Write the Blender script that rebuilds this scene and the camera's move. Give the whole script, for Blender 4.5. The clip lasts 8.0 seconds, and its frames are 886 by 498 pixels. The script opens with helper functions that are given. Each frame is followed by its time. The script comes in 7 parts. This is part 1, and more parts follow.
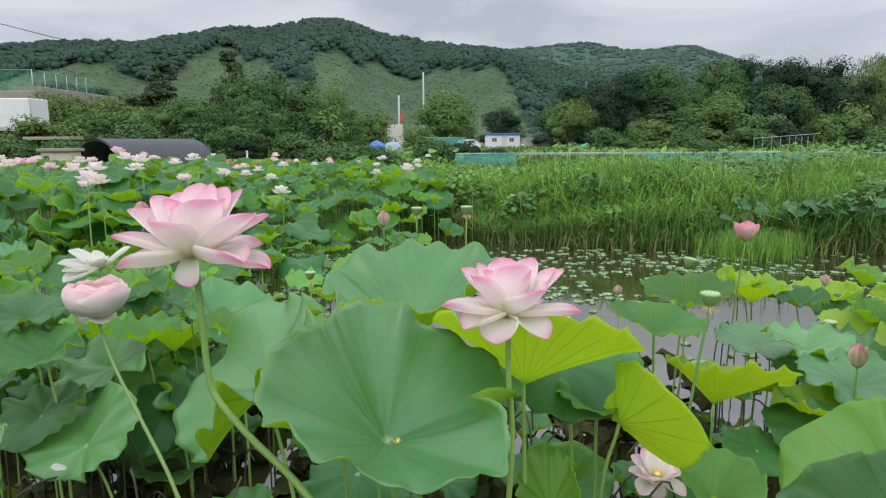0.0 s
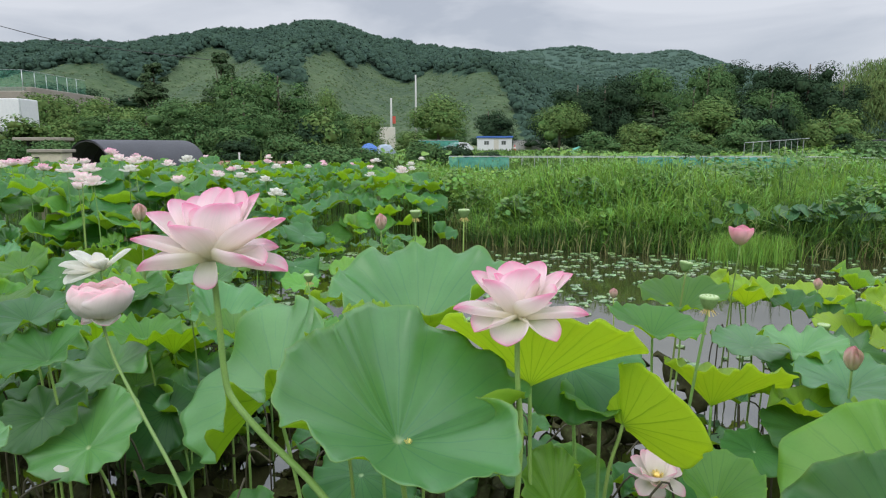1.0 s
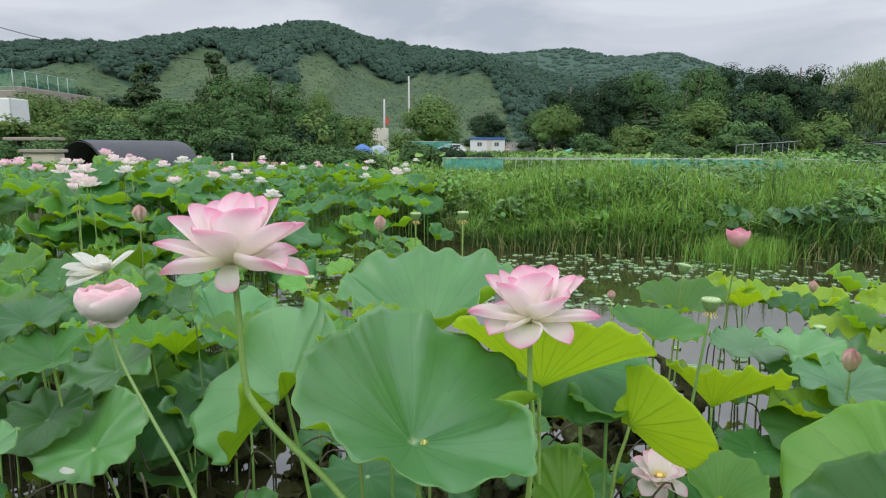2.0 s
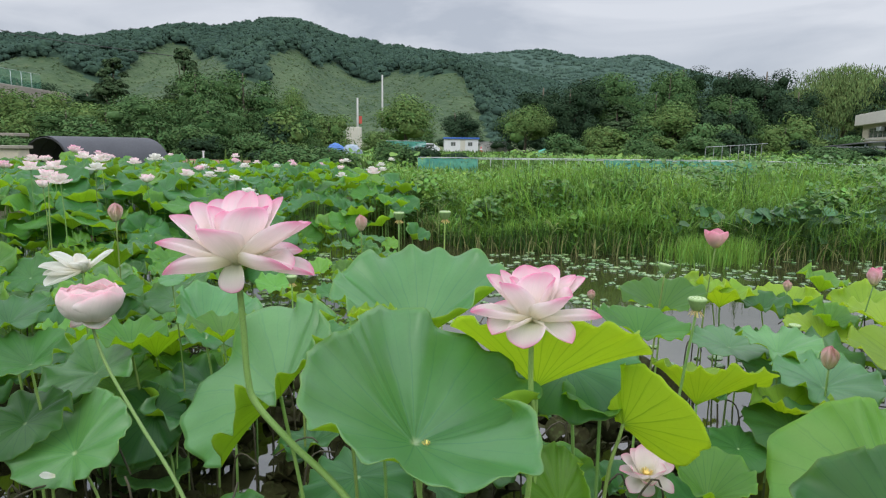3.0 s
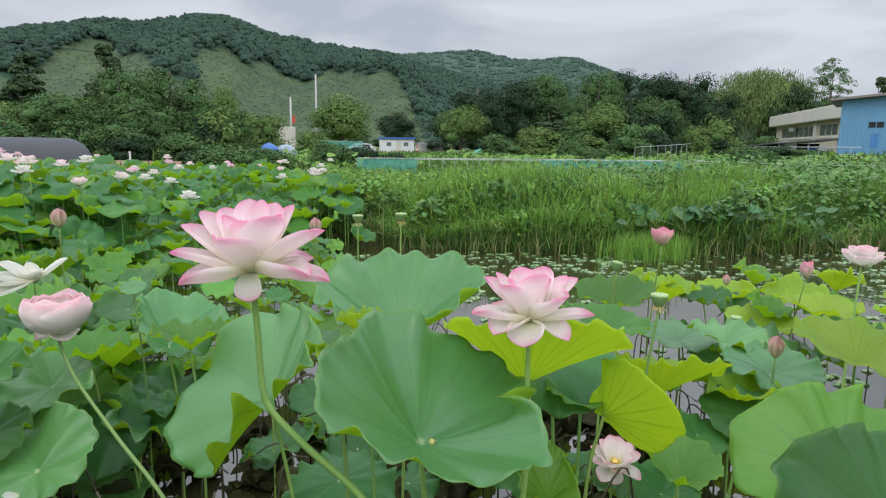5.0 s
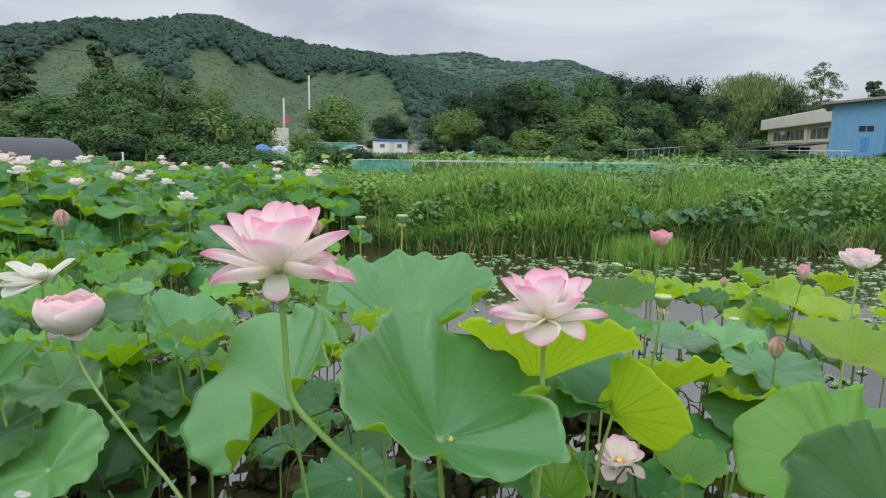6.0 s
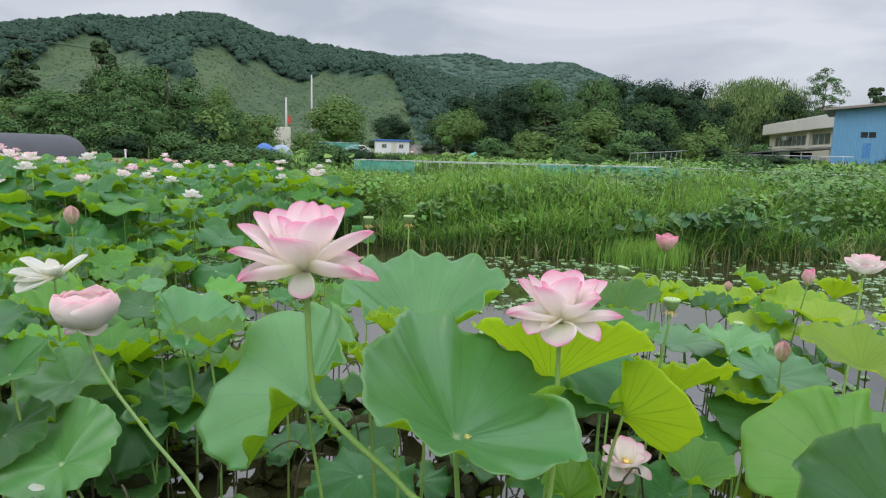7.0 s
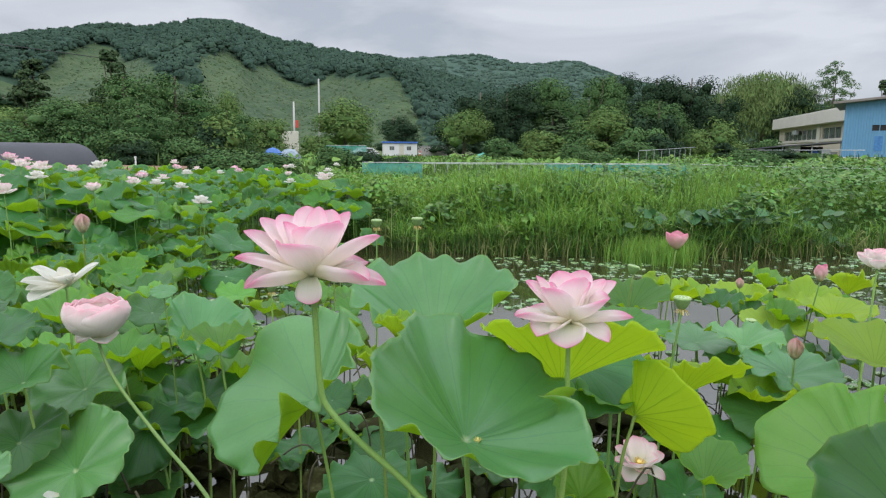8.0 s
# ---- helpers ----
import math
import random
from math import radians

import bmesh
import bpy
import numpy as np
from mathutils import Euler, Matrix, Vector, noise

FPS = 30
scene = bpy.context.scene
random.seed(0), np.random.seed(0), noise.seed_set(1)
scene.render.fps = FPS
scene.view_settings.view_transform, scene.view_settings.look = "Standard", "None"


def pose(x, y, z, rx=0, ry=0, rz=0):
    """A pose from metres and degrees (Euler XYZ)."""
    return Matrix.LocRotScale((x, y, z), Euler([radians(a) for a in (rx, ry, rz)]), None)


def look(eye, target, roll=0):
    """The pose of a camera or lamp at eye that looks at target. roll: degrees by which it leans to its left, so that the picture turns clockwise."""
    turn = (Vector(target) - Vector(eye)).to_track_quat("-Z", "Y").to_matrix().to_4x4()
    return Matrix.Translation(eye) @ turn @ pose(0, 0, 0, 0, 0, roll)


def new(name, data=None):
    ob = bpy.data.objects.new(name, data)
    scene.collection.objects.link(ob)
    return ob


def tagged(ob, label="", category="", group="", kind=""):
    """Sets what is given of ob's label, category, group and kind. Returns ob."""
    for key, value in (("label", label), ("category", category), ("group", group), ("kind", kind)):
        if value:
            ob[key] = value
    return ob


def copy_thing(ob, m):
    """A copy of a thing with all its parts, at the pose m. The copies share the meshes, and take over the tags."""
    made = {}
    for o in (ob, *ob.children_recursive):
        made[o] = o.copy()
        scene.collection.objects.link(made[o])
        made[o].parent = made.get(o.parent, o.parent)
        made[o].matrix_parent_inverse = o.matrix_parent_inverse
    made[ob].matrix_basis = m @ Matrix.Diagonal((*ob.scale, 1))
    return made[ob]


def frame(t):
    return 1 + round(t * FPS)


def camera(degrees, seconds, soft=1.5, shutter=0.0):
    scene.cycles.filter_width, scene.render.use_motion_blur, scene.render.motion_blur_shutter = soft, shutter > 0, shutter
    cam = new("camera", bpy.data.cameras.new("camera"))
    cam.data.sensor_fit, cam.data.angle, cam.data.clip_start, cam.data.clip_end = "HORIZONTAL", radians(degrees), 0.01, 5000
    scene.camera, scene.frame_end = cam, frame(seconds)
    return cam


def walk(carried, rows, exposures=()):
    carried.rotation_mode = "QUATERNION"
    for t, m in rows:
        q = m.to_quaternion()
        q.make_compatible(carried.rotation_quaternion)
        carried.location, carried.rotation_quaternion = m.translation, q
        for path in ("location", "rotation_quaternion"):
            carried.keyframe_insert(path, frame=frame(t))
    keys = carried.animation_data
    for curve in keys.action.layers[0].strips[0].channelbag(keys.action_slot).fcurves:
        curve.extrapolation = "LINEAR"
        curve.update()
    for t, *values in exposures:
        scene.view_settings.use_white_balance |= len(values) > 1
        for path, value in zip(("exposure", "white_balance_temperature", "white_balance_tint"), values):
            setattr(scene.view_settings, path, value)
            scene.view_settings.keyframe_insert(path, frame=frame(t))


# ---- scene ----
cam = camera(69.2, 8.0, 1.2)
PATH = [
    (0, (0.098, -0.09, 1.588), (0.089, 1.883, 1.262), -0.3),
    (0.5, (0.081, -0.103, 1.59), (0.087, 1.871, 1.267), -0.1),
    (1, (0.058, -0.113, 1.594), (0.075, 1.862, 1.276), 0.0),
    (2.5, (-0.015, -0.136, 1.605), (0.057, 1.838, 1.291), 0.4),
    (3, (-0.05, -0.128, 1.603), (0.074, 1.843, 1.288), 0.7),
    (3.5, (-0.094, -0.121, 1.603), (0.084, 1.845, 1.288), 1.0),
    (4, (-0.119, -0.116, 1.603), (0.121, 1.845, 1.288), 0.9),
    (4.5, (-0.154, -0.134, 1.611), (0.136, 1.82, 1.296), 0.7),
    (6, (-0.252, -0.176, 1.621), (0.09, 1.771, 1.314), 0.9),
    (6.5, (-0.276, -0.183, 1.623), (0.072, 1.763, 1.318), 1.1),
    (7, (-0.297, -0.191, 1.623), (0.044, 1.756, 1.319), 1.6),
    (7.5, (-0.297, -0.19, 1.628), (0.027, 1.76, 1.324), 1.4),
    (8, (-0.291, -0.188, 1.626), (0.021, 1.764, 1.325), 0.5),
]
walk(cam, [(t, look(eye, to, lean)) for t, eye, to, lean in PATH])

# ---- sky and light ----
world = bpy.data.worlds.new("overcast_sky")
scene.world = world
world.use_nodes = True
wn, wl = world.node_tree.nodes, world.node_tree.links
wn.clear()
w_out = wn.new("ShaderNodeOutputWorld")
w_bg = wn.new("ShaderNodeBackground")
w_sky = wn.new("ShaderNodeTexSky")
w_sky.sky_type = "NISHITA"
w_sky.sun_disc = False
w_sky.sun_elevation = radians(53)
w_sky.sun_rotation = radians(200)
w_tc = wn.new("ShaderNodeTexCoord")
w_map = wn.new("ShaderNodeMapping")
w_map.inputs["Scale"].default_value = (1.0, 1.0, 3.2)
w_map.inputs["Location"].default_value = (0.35, 0.2, 0.1)
w_noise = wn.new("ShaderNodeTexNoise")
w_noise.inputs["Scale"].default_value = 2.3
w_noise.inputs["Detail"].default_value = 7.0
w_noise.inputs["Roughness"].default_value = 0.52
w_noise.inputs["Distortion"].default_value = 0.5
w_ramp = wn.new("ShaderNodeValToRGB")
w_ramp.color_ramp.elements[0].position = 0.40
w_ramp.color_ramp.elements[0].color = (0.43, 0.465, 0.535, 1)
w_ramp.color_ramp.elements[1].position = 0.60
w_ramp.color_ramp.elements[1].color = (0.645, 0.668, 0.725, 1)
w_sep = wn.new("ShaderNodeSeparateXYZ")
w_up = wn.new("ShaderNodeMapRange")
w_up.inputs["From Min"].default_value = 0.23
w_up.inputs["From Max"].default_value = 0.44
w_up.inputs["To Min"].default_value = 1.0
w_up.inputs["To Max"].default_value = 2.9
w_mul = wn.new("ShaderNodeVectorMath")
w_mul.operation = "SCALE"
w_sk = wn.new("ShaderNodeVectorMath")
w_sk.operation = "SCALE"
w_sk.inputs["Scale"].default_value = 0.1
w_mix = wn.new("ShaderNodeMix")
w_mix.data_type = "RGBA"
w_mix.inputs["Factor"].default_value = 0.9
wl.new(w_tc.outputs["Generated"], w_map.inputs["Vector"])
wl.new(w_map.outputs["Vector"], w_noise.inputs["Vector"])
wl.new(w_noise.outputs["Fac"], w_ramp.inputs["Fac"])
wl.new(w_tc.outputs["Generated"], w_sep.inputs["Vector"])
wl.new(w_sep.outputs["Z"], w_up.inputs["Value"])
wl.new(w_ramp.outputs["Color"], w_mul.inputs[0])
wl.new(w_up.outputs["Result"], w_mul.inputs["Scale"])
wl.new(w_sky.outputs["Color"], w_sk.inputs[0])
wl.new(w_sk.outputs["Vector"], w_mix.inputs["A"])
wl.new(w_mul.outputs["Vector"], w_mix.inputs["B"])
wl.new(w_mix.outputs["Result"], w_bg.inputs["Color"])
w_bg.inputs["Strength"].default_value = 1.0
wl.new(w_bg.outputs["Background"], w_out.inputs["Surface"])

sun_data = bpy.data.lights.new("sun", "SUN")
sun_data.energy = 0.8
sun_data.angle = radians(25)
sun_data.color = (1.0, 0.97, 0.92)
sun = new("sun", sun_data)
sun.matrix_world = look((-8, -22, 38), (0, 6, 0))
scene.view_settings.exposure = 0.18

# ---- materials ----
def node_mat(name):
    m = bpy.data.materials.new(name)
    m.use_nodes = True
    nt = m.node_tree
    nt.nodes.clear()
    out = nt.nodes.new("ShaderNodeOutputMaterial")
    return m, nt.nodes, nt.links, out


def N(nodes, kind, **values):
    n = nodes.new(kind)
    for k, v in values.items():
        n.inputs[k.replace("_", " ")].default_value = v
    return n


def mixc(nodes, links, fac, a, b, mode="MIX"):
    n = nodes.new("ShaderNodeMix")
    n.data_type = "RGBA"
    n.blend_type = mode
    n.clamp_factor = True
    for key, v in (("Factor", fac), ("A", a), ("B", b)):
        if isinstance(v, (int, float)):
            n.inputs[key].default_value = v
        elif isinstance(v, tuple):
            n.inputs[key].default_value = (*v, 1) if len(v) == 3 else v
        else:
            links.new(v, n.inputs[key])
    return n.outputs["Result"]


def math_node(nodes, links, op, a, b=None, c=None):
    n = nodes.new("ShaderNodeMath")
    n.operation = op
    for i, v in enumerate((a, b, c)):
        if v is None:
            continue
        if isinstance(v, (int, float)):
            n.inputs[i].default_value = v
        else:
            links.new(v, n.inputs[i])
    return n.outputs[0]


def ranged(nodes, links, v, a, b, c=0.0, d=1.0):
    n = nodes.new("ShaderNodeMapRange")
    n.clamp = True
    links.new(v, n.inputs["Value"])
    for key, x in (("From Min", a), ("From Max", b), ("To Min", c), ("To Max", d)):
        n.inputs[key].default_value = x
    return n.outputs["Result"]


def surface(name, base, second, rough=0.7, coarse=2.0, fine=30.0, bump=0.2, spread=0.5, random_part="", metal=0.0,
            translucent=0.0, glow_colour=None, spec=0.4, third=None, stretch=(1, 1, 1), bump_distance=0.02, vary=0.34, grain=0.26):
    """A surface with variation at two scales; random_part: 'island' or 'object'."""
    m, nodes, links, out = node_mat(name)
    tc = nodes.new("ShaderNodeTexCoord")
    mp = nodes.new("ShaderNodeMapping")
    mp.inputs["Scale"].default_value = stretch
    links.new(tc.outputs["Object"], mp.inputs["Vector"])
    n1 = N(nodes, "ShaderNodeTexNoise", Scale=coarse, Detail=5.0, Roughness=0.6)
    n2 = N(nodes, "ShaderNodeTexNoise", Scale=fine, Detail=4.0, Roughness=0.65)
    links.new(mp.outputs["Vector"], n1.inputs["Vector"])
    links.new(mp.outputs["Vector"], n2.inputs["Vector"])
    f1 = ranged(nodes, links, n1.outputs["Fac"], 0.5 - spread * 0.5, 0.5 + spread * 0.5)
    col = mixc(nodes, links, f1, base, second)
    if third:
        f3 = ranged(nodes, links, n2.outputs["Fac"], 0.52, 0.72, 0.0, 0.8)
        col = mixc(nodes, links, f3, col, third)
    f2 = ranged(nodes, links, n2.outputs["Fac"], 0.25, 0.75, 1 - grain * 1.08, 1 + grain * 0.96)
    hsv = nodes.new("ShaderNodeHueSaturation")
    links.new(col, hsv.inputs["Color"])
    val = f2
    if random_part:
        if random_part == "island":
            r = nodes.new("ShaderNodeNewGeometry").outputs["Random Per Island"]
        else:
            r = nodes.new("ShaderNodeObjectInfo").outputs["Random"]
        val = math_node(nodes, links, "MULTIPLY", f2, ranged(nodes, links, r, 0, 1, 1 - vary, 1 + vary))
        r2 = math_node(nodes, links, "FRACT", math_node(nodes, links, "MULTIPLY", r, 17.31))
        links.new(ranged(nodes, links, r2, 0, 1, 0.475, 0.52), hsv.inputs["Hue"])
    links.new(val, hsv.inputs["Value"])
    p = N(nodes, "ShaderNodeBsdfPrincipled", Roughness=rough, Metallic=metal)
    p.inputs["Specular IOR Level"].default_value = spec
    links.new(hsv.outputs["Color"], p.inputs["Base Color"])
    if bump:
        b = N(nodes, "ShaderNodeBump", Strength=bump, Distance=bump_distance)
        links.new(n2.outputs["Fac"], b.inputs["Height"])
        links.new(b.outputs["Normal"], p.inputs["Normal"])
    shader = p.outputs["BSDF"]
    if translucent:
        t = nodes.new("ShaderNodeBsdfTranslucent")
        if glow_colour:
            tcol = mixc(nodes, links, 0.75, hsv.outputs["Color"], glow_colour)
            links.new(tcol, t.inputs["Color"])
        else:
            links.new(hsv.outputs["Color"], t.inputs["Color"])
        mx = N(nodes, "ShaderNodeMixShader", Fac=translucent)
        links.new(shader, mx.inputs[1])
        links.new(t.outputs["BSDF"], mx.inputs[2])
        shader = mx.outputs["Shader"]
    links.new(shader, out.inputs["Surface"])
    return m


def lotus_blade_mat(name, base, second, vein, rough, glow_colour, through_light, vein_bump=0.35, spec=0.35):
    """Waxy lotus leaf: u runs round the leaf, v from the stalk to the rim."""
    m, nodes, links, out = node_mat(name)
    tc = nodes.new("ShaderNodeTexCoord")
    sep = nodes.new("ShaderNodeSeparateXYZ")
    links.new(tc.outputs["UV"], sep.inputs["Vector"])
    u, v = sep.outputs["X"], sep.outputs["Y"]
    wob = N(nodes, "ShaderNodeTexNoise", Scale=14.0, Detail=2.0)
    links.new(tc.outputs["Object"], wob.inputs["Vector"])
    uu = math_node(nodes, links, "ADD", math_node(nodes, links, "MULTIPLY", u, 21.0),
                   math_node(nodes, links, "MULTIPLY", wob.outputs["Fac"], 0.25))
    d1 = math_node(nodes, links, "ABSOLUTE", math_node(nodes, links, "SUBTRACT", math_node(nodes, links, "FRACT", uu), 0.5))
    arc1 = math_node(nodes, links, "MULTIPLY", d1, v)
    line1 = ranged(nodes, links, arc1, 0.004, 0.03, 1.0, 0.0)
    u2 = math_node(nodes, links, "ADD", math_node(nodes, links, "MULTIPLY", uu, 2.0), 0.37)
    d2 = math_node(nodes, links, "ABSOLUTE", math_node(nodes, links, "SUBTRACT", math_node(nodes, links, "FRACT", u2), 0.5))
    line2 = math_node(nodes, links, "MULTIPLY", ranged(nodes, links, math_node(nodes, links, "MULTIPLY", d2, v), 0.0, 0.035, 0.7, 0.0),
                      ranged(nodes, links, v, 0.45, 0.6))
    lines = math_node(nodes, links, "MAXIMUM", line1, line2)
    lines = math_node(nodes, links, "MULTIPLY", lines, ranged(nodes, links, v, 0.55, 1.0, 1.0, 0.35))
    n1 = N(nodes, "ShaderNodeTexNoise", Scale=7.0, Detail=6.0, Roughness=0.58)
    n2 = N(nodes, "ShaderNodeTexNoise", Scale=120.0, Detail=3.0, Roughness=0.6)
    links.new(tc.outputs["Object"], n1.inputs["Vector"])
    links.new(tc.outputs["Object"], n2.inputs["Vector"])
    r = nodes.new("ShaderNodeObjectInfo").outputs["Random"]
    col = mixc(nodes, links, ranged(nodes, links, n1.outputs["Fac"], 0.3, 0.7), base, second)
    col = mixc(nodes, links, math_node(nodes, links, "MULTIPLY", lines, 0.16), col, vein)
    rim = ranged(nodes, links, v, 0.985, 1.0, 0.0, 0.3)
    col = mixc(nodes, links, rim, col, (0.33, 0.42, 0.08))
    heart = ranged(nodes, links, v, 0.025, 0.06, 0.85, 0.0)
    col = mixc(nodes, links, heart, col, (0.36, 0.50, 0.24))
    hsv = nodes.new("ShaderNodeHueSaturation")
    links.new(col, hsv.inputs["Color"])
    links.new(ranged(nodes, links, r, 0, 1, 0.485, 0.515), hsv.inputs["Hue"])
    rv = math_node(nodes, links, "FRACT", math_node(nodes, links, "MULTIPLY", r, 13.7))
    links.new(math_node(nodes, links, "MULTIPLY", ranged(nodes, links, rv, 0, 1, 0.68, 1.14),
                        ranged(nodes, links, n2.outputs["Fac"], 0.3, 0.7, 0.93, 1.07)), hsv.inputs["Value"])
    p = N(nodes, "ShaderNodeBsdfPrincipled", Roughness=rough)
    p.inputs["Specular IOR Level"].default_value = spec
    links.new(hsv.outputs["Color"], p.inputs["Base Color"])
    b1 = N(nodes, "ShaderNodeBump", Strength=vein_bump, Distance=0.004)
    links.new(math_node(nodes, links, "ADD", lines, math_node(nodes, links, "MULTIPLY", n1.outputs["Fac"], 2.6)), b1.inputs["Height"])
    b2 = N(nodes, "ShaderNodeBump", Strength=0.12, Distance=0.001)
    links.new(n2.outputs["Fac"], b2.inputs["Height"])
    links.new(b1.outputs["Normal"], b2.inputs["Normal"])
    links.new(b2.outputs["Normal"], p.inputs["Normal"])
    t = nodes.new("ShaderNodeBsdfTranslucent")
    tcol = mixc(nodes, links, math_node(nodes, links, "MULTIPLY", lines, 0.6), glow_colour, base)
    links.new(tcol, t.inputs["Color"])
    mx = N(nodes, "ShaderNodeMixShader", Fac=through_light)
    links.new(p.outputs["BSDF"], mx.inputs[1])
    links.new(t.outputs["BSDF"], mx.inputs[2])
    links.new(mx.outputs["Shader"], out.inputs["Surface"])
    return m


def petal_mat(name, white, blush, tip, strength):
    """Lotus petal: u across (0.5 is the midrib), v from the claw to the tip."""
    m, nodes, links, out = node_mat(name)
    tc = nodes.new("ShaderNodeTexCoord")
    sep = nodes.new("ShaderNodeSeparateXYZ")
    links.new(tc.outputs["UV"], sep.inputs["Vector"])
    u, v = sep.outputs["X"], sep.outputs["Y"]
    edge = math_node(nodes, links, "MULTIPLY", math_node(nodes, links, "ABSOLUTE", math_node(nodes, links, "SUBTRACT", u, 0.5)), 2.0)
    n1 = N(nodes, "ShaderNodeTexNoise", Scale=26.0, Detail=3.0)
    links.new(tc.outputs["Object"], n1.inputs["Vector"])
    w = N(nodes, "ShaderNodeTexNoise", Scale=1.0, Detail=3.0, Roughness=0.7)
    mp = nodes.new("ShaderNodeMapping")
    mp.inputs["Scale"].default_value = (34.0, 1.6, 1.0)
    links.new(tc.outputs["UV"], mp.inputs["Vector"])
    links.new(mp.outputs["Vector"], w.inputs["Vector"])
    reach = math_node(nodes, links, "ADD", v, math_node(nodes, links, "MULTIPLY", math_node(nodes, links, "POWER", edge, 3.0), 0.13))
    reach = math_node(nodes, links, "ADD", reach, math_node(nodes, links, "MULTIPLY", math_node(nodes, links, "SUBTRACT", w.outputs["Fac"], 0.5), 0.22))
    reach = math_node(nodes, links, "ADD", reach, math_node(nodes, links, "MULTIPLY", math_node(nodes, links, "SUBTRACT", n1.outputs["Fac"], 0.5), 0.2))
    col = mixc(nodes, links, ranged(nodes, links, reach, 0.40, 0.95, 0.0, strength), white, blush)
    f = ranged(nodes, links, reach, 0.74, 1.13, 0.0, strength)
    col = mixc(nodes, links, math_node(nodes, links, "POWER", f, 1.9), col, tip)
    col = mixc(nodes, links, ranged(nodes, links, v, 0.0, 0.42, 0.72, 0.0), col, (0.88, 0.85, 0.62))
    streak = ranged(nodes, links, w.outputs["Fac"], 0.3, 0.7, 0.95, 1.04)
    hsv = nodes.new("ShaderNodeHueSaturation")
    links.new(col, hsv.inputs["Color"])
    links.new(streak, hsv.inputs["Value"])
    p = N(nodes, "ShaderNodeBsdfPrincipled", Roughness=0.55)
    p.inputs["Specular IOR Level"].default_value = 0.3
    links.new(hsv.outputs["Color"], p.inputs["Base Color"])
    b = N(nodes, "ShaderNodeBump", Strength=0.25, Distance=0.002)
    links.new(w.outputs["Fac"], b.inputs["Height"])
    links.new(b.outputs["Normal"], p.inputs["Normal"])
    t = nodes.new("ShaderNodeBsdfTranslucent")
    links.new(hsv.outputs["Color"], t.inputs["Color"])
    mx = N(nodes, "ShaderNodeMixShader", Fac=0.62)
    links.new(p.outputs["BSDF"], mx.inputs[1])
    links.new(t.outputs["BSDF"], mx.inputs[2])
    links.new(mx.outputs["Shader"], out.inputs["Surface"])
    return m


GREEN_GLOW = (0.50, 0.74, 0.10)
M_TOP = [
    lotus_blade_mat("leaf_top_bluegreen", (0.030, 0.112, 0.031), (0.054, 0.168, 0.045), (0.13, 0.30, 0.08), 0.42, GREEN_GLOW, 0.24, 0.06, 0.3),
    lotus_blade_mat("leaf_top_green", (0.066, 0.195, 0.036), (0.105, 0.26, 0.046), (0.15, 0.33, 0.07), 0.48, GREEN_GLOW, 0.42, 0.08, 0.4),
    lotus_blade_mat("leaf_top_young", (0.23, 0.39, 0.04), (0.30, 0.46, 0.05), (0.33, 0.47, 0.08), 0.5, (0.66, 0.82, 0.10), 0.5, 0.1, 0.4),
    lotus_blade_mat("leaf_top_pale", (0.056, 0.208, 0.058), (0.094, 0.284, 0.084), (0.16, 0.39, 0.105), 0.38, GREEN_GLOW, 0.26, 0.05, 0.7),
    lotus_blade_mat("leaf_top_bright", (0.11, 0.30, 0.048), (0.15, 0.36, 0.058), (0.19, 0.42, 0.08), 0.46, GREEN_GLOW, 0.42, 0.08, 0.5),
]
M_UNDER = [
    lotus_blade_mat("leaf_under", (0.26, 0.42, 0.07), (0.30, 0.46, 0.08), (0.16, 0.28, 0.04), 0.6, (0.74, 0.92, 0.14), 0.68, 0.4, 0.2),
    lotus_blade_mat("leaf_under_green", (0.31, 0.48, 0.06), (0.36, 0.53, 0.07), (0.18, 0.31, 0.04), 0.6, (0.78, 0.94, 0.14), 0.70, 0.4, 0.2),
    lotus_blade_mat("leaf_under_young", (0.36, 0.56, 0.07), (0.42, 0.61, 0.085), (0.25, 0.42, 0.04), 0.6, (0.82, 0.92, 0.16), 0.68, 0.4, 0.2),
]
M_UNDER += [M_UNDER[1], M_UNDER[1]]
M_STEM = surface("lotus_stalk", (0.19, 0.33, 0.08), (0.25, 0.39, 0.10), 0.5, 9, 220, 0.5, random_part="object", third=(0.13, 0.22, 0.05), bump_distance=0.002)
# Withered brown, darkened to carry the shade low among the stalks.
M_STEM_OLD_DARK = surface("withered_stalk_darkened", (0.045, 0.04, 0.025), (0.08, 0.075, 0.035), 0.7, 9, 160, 0.5, random_part="object", bump_distance=0.002)
M_PETAL = petal_mat("petal_pink", (0.97, 0.93, 0.88), (0.96, 0.83, 0.86), (0.87, 0.27, 0.50), 1.0)
M_PETAL_SOFT = petal_mat("petal_soft_pink", (0.97, 0.94, 0.90), (0.96, 0.86, 0.87), (0.90, 0.38, 0.55), 1.0)
M_PETAL_ROSE = petal_mat("petal_rose", (0.94, 0.80, 0.74), (0.91, 0.60, 0.66), (0.82, 0.27, 0.44), 1.0)
M_PETAL_PALE = petal_mat("petal_pale_pink", (0.97, 0.955, 0.905), (0.965, 0.895, 0.885), (0.91, 0.47, 0.58), 0.9)
M_PETAL_WHITE = petal_mat("petal_white", (0.90, 0.89, 0.84), (0.90, 0.88, 0.84), (0.88, 0.80, 0.78), 0.25)
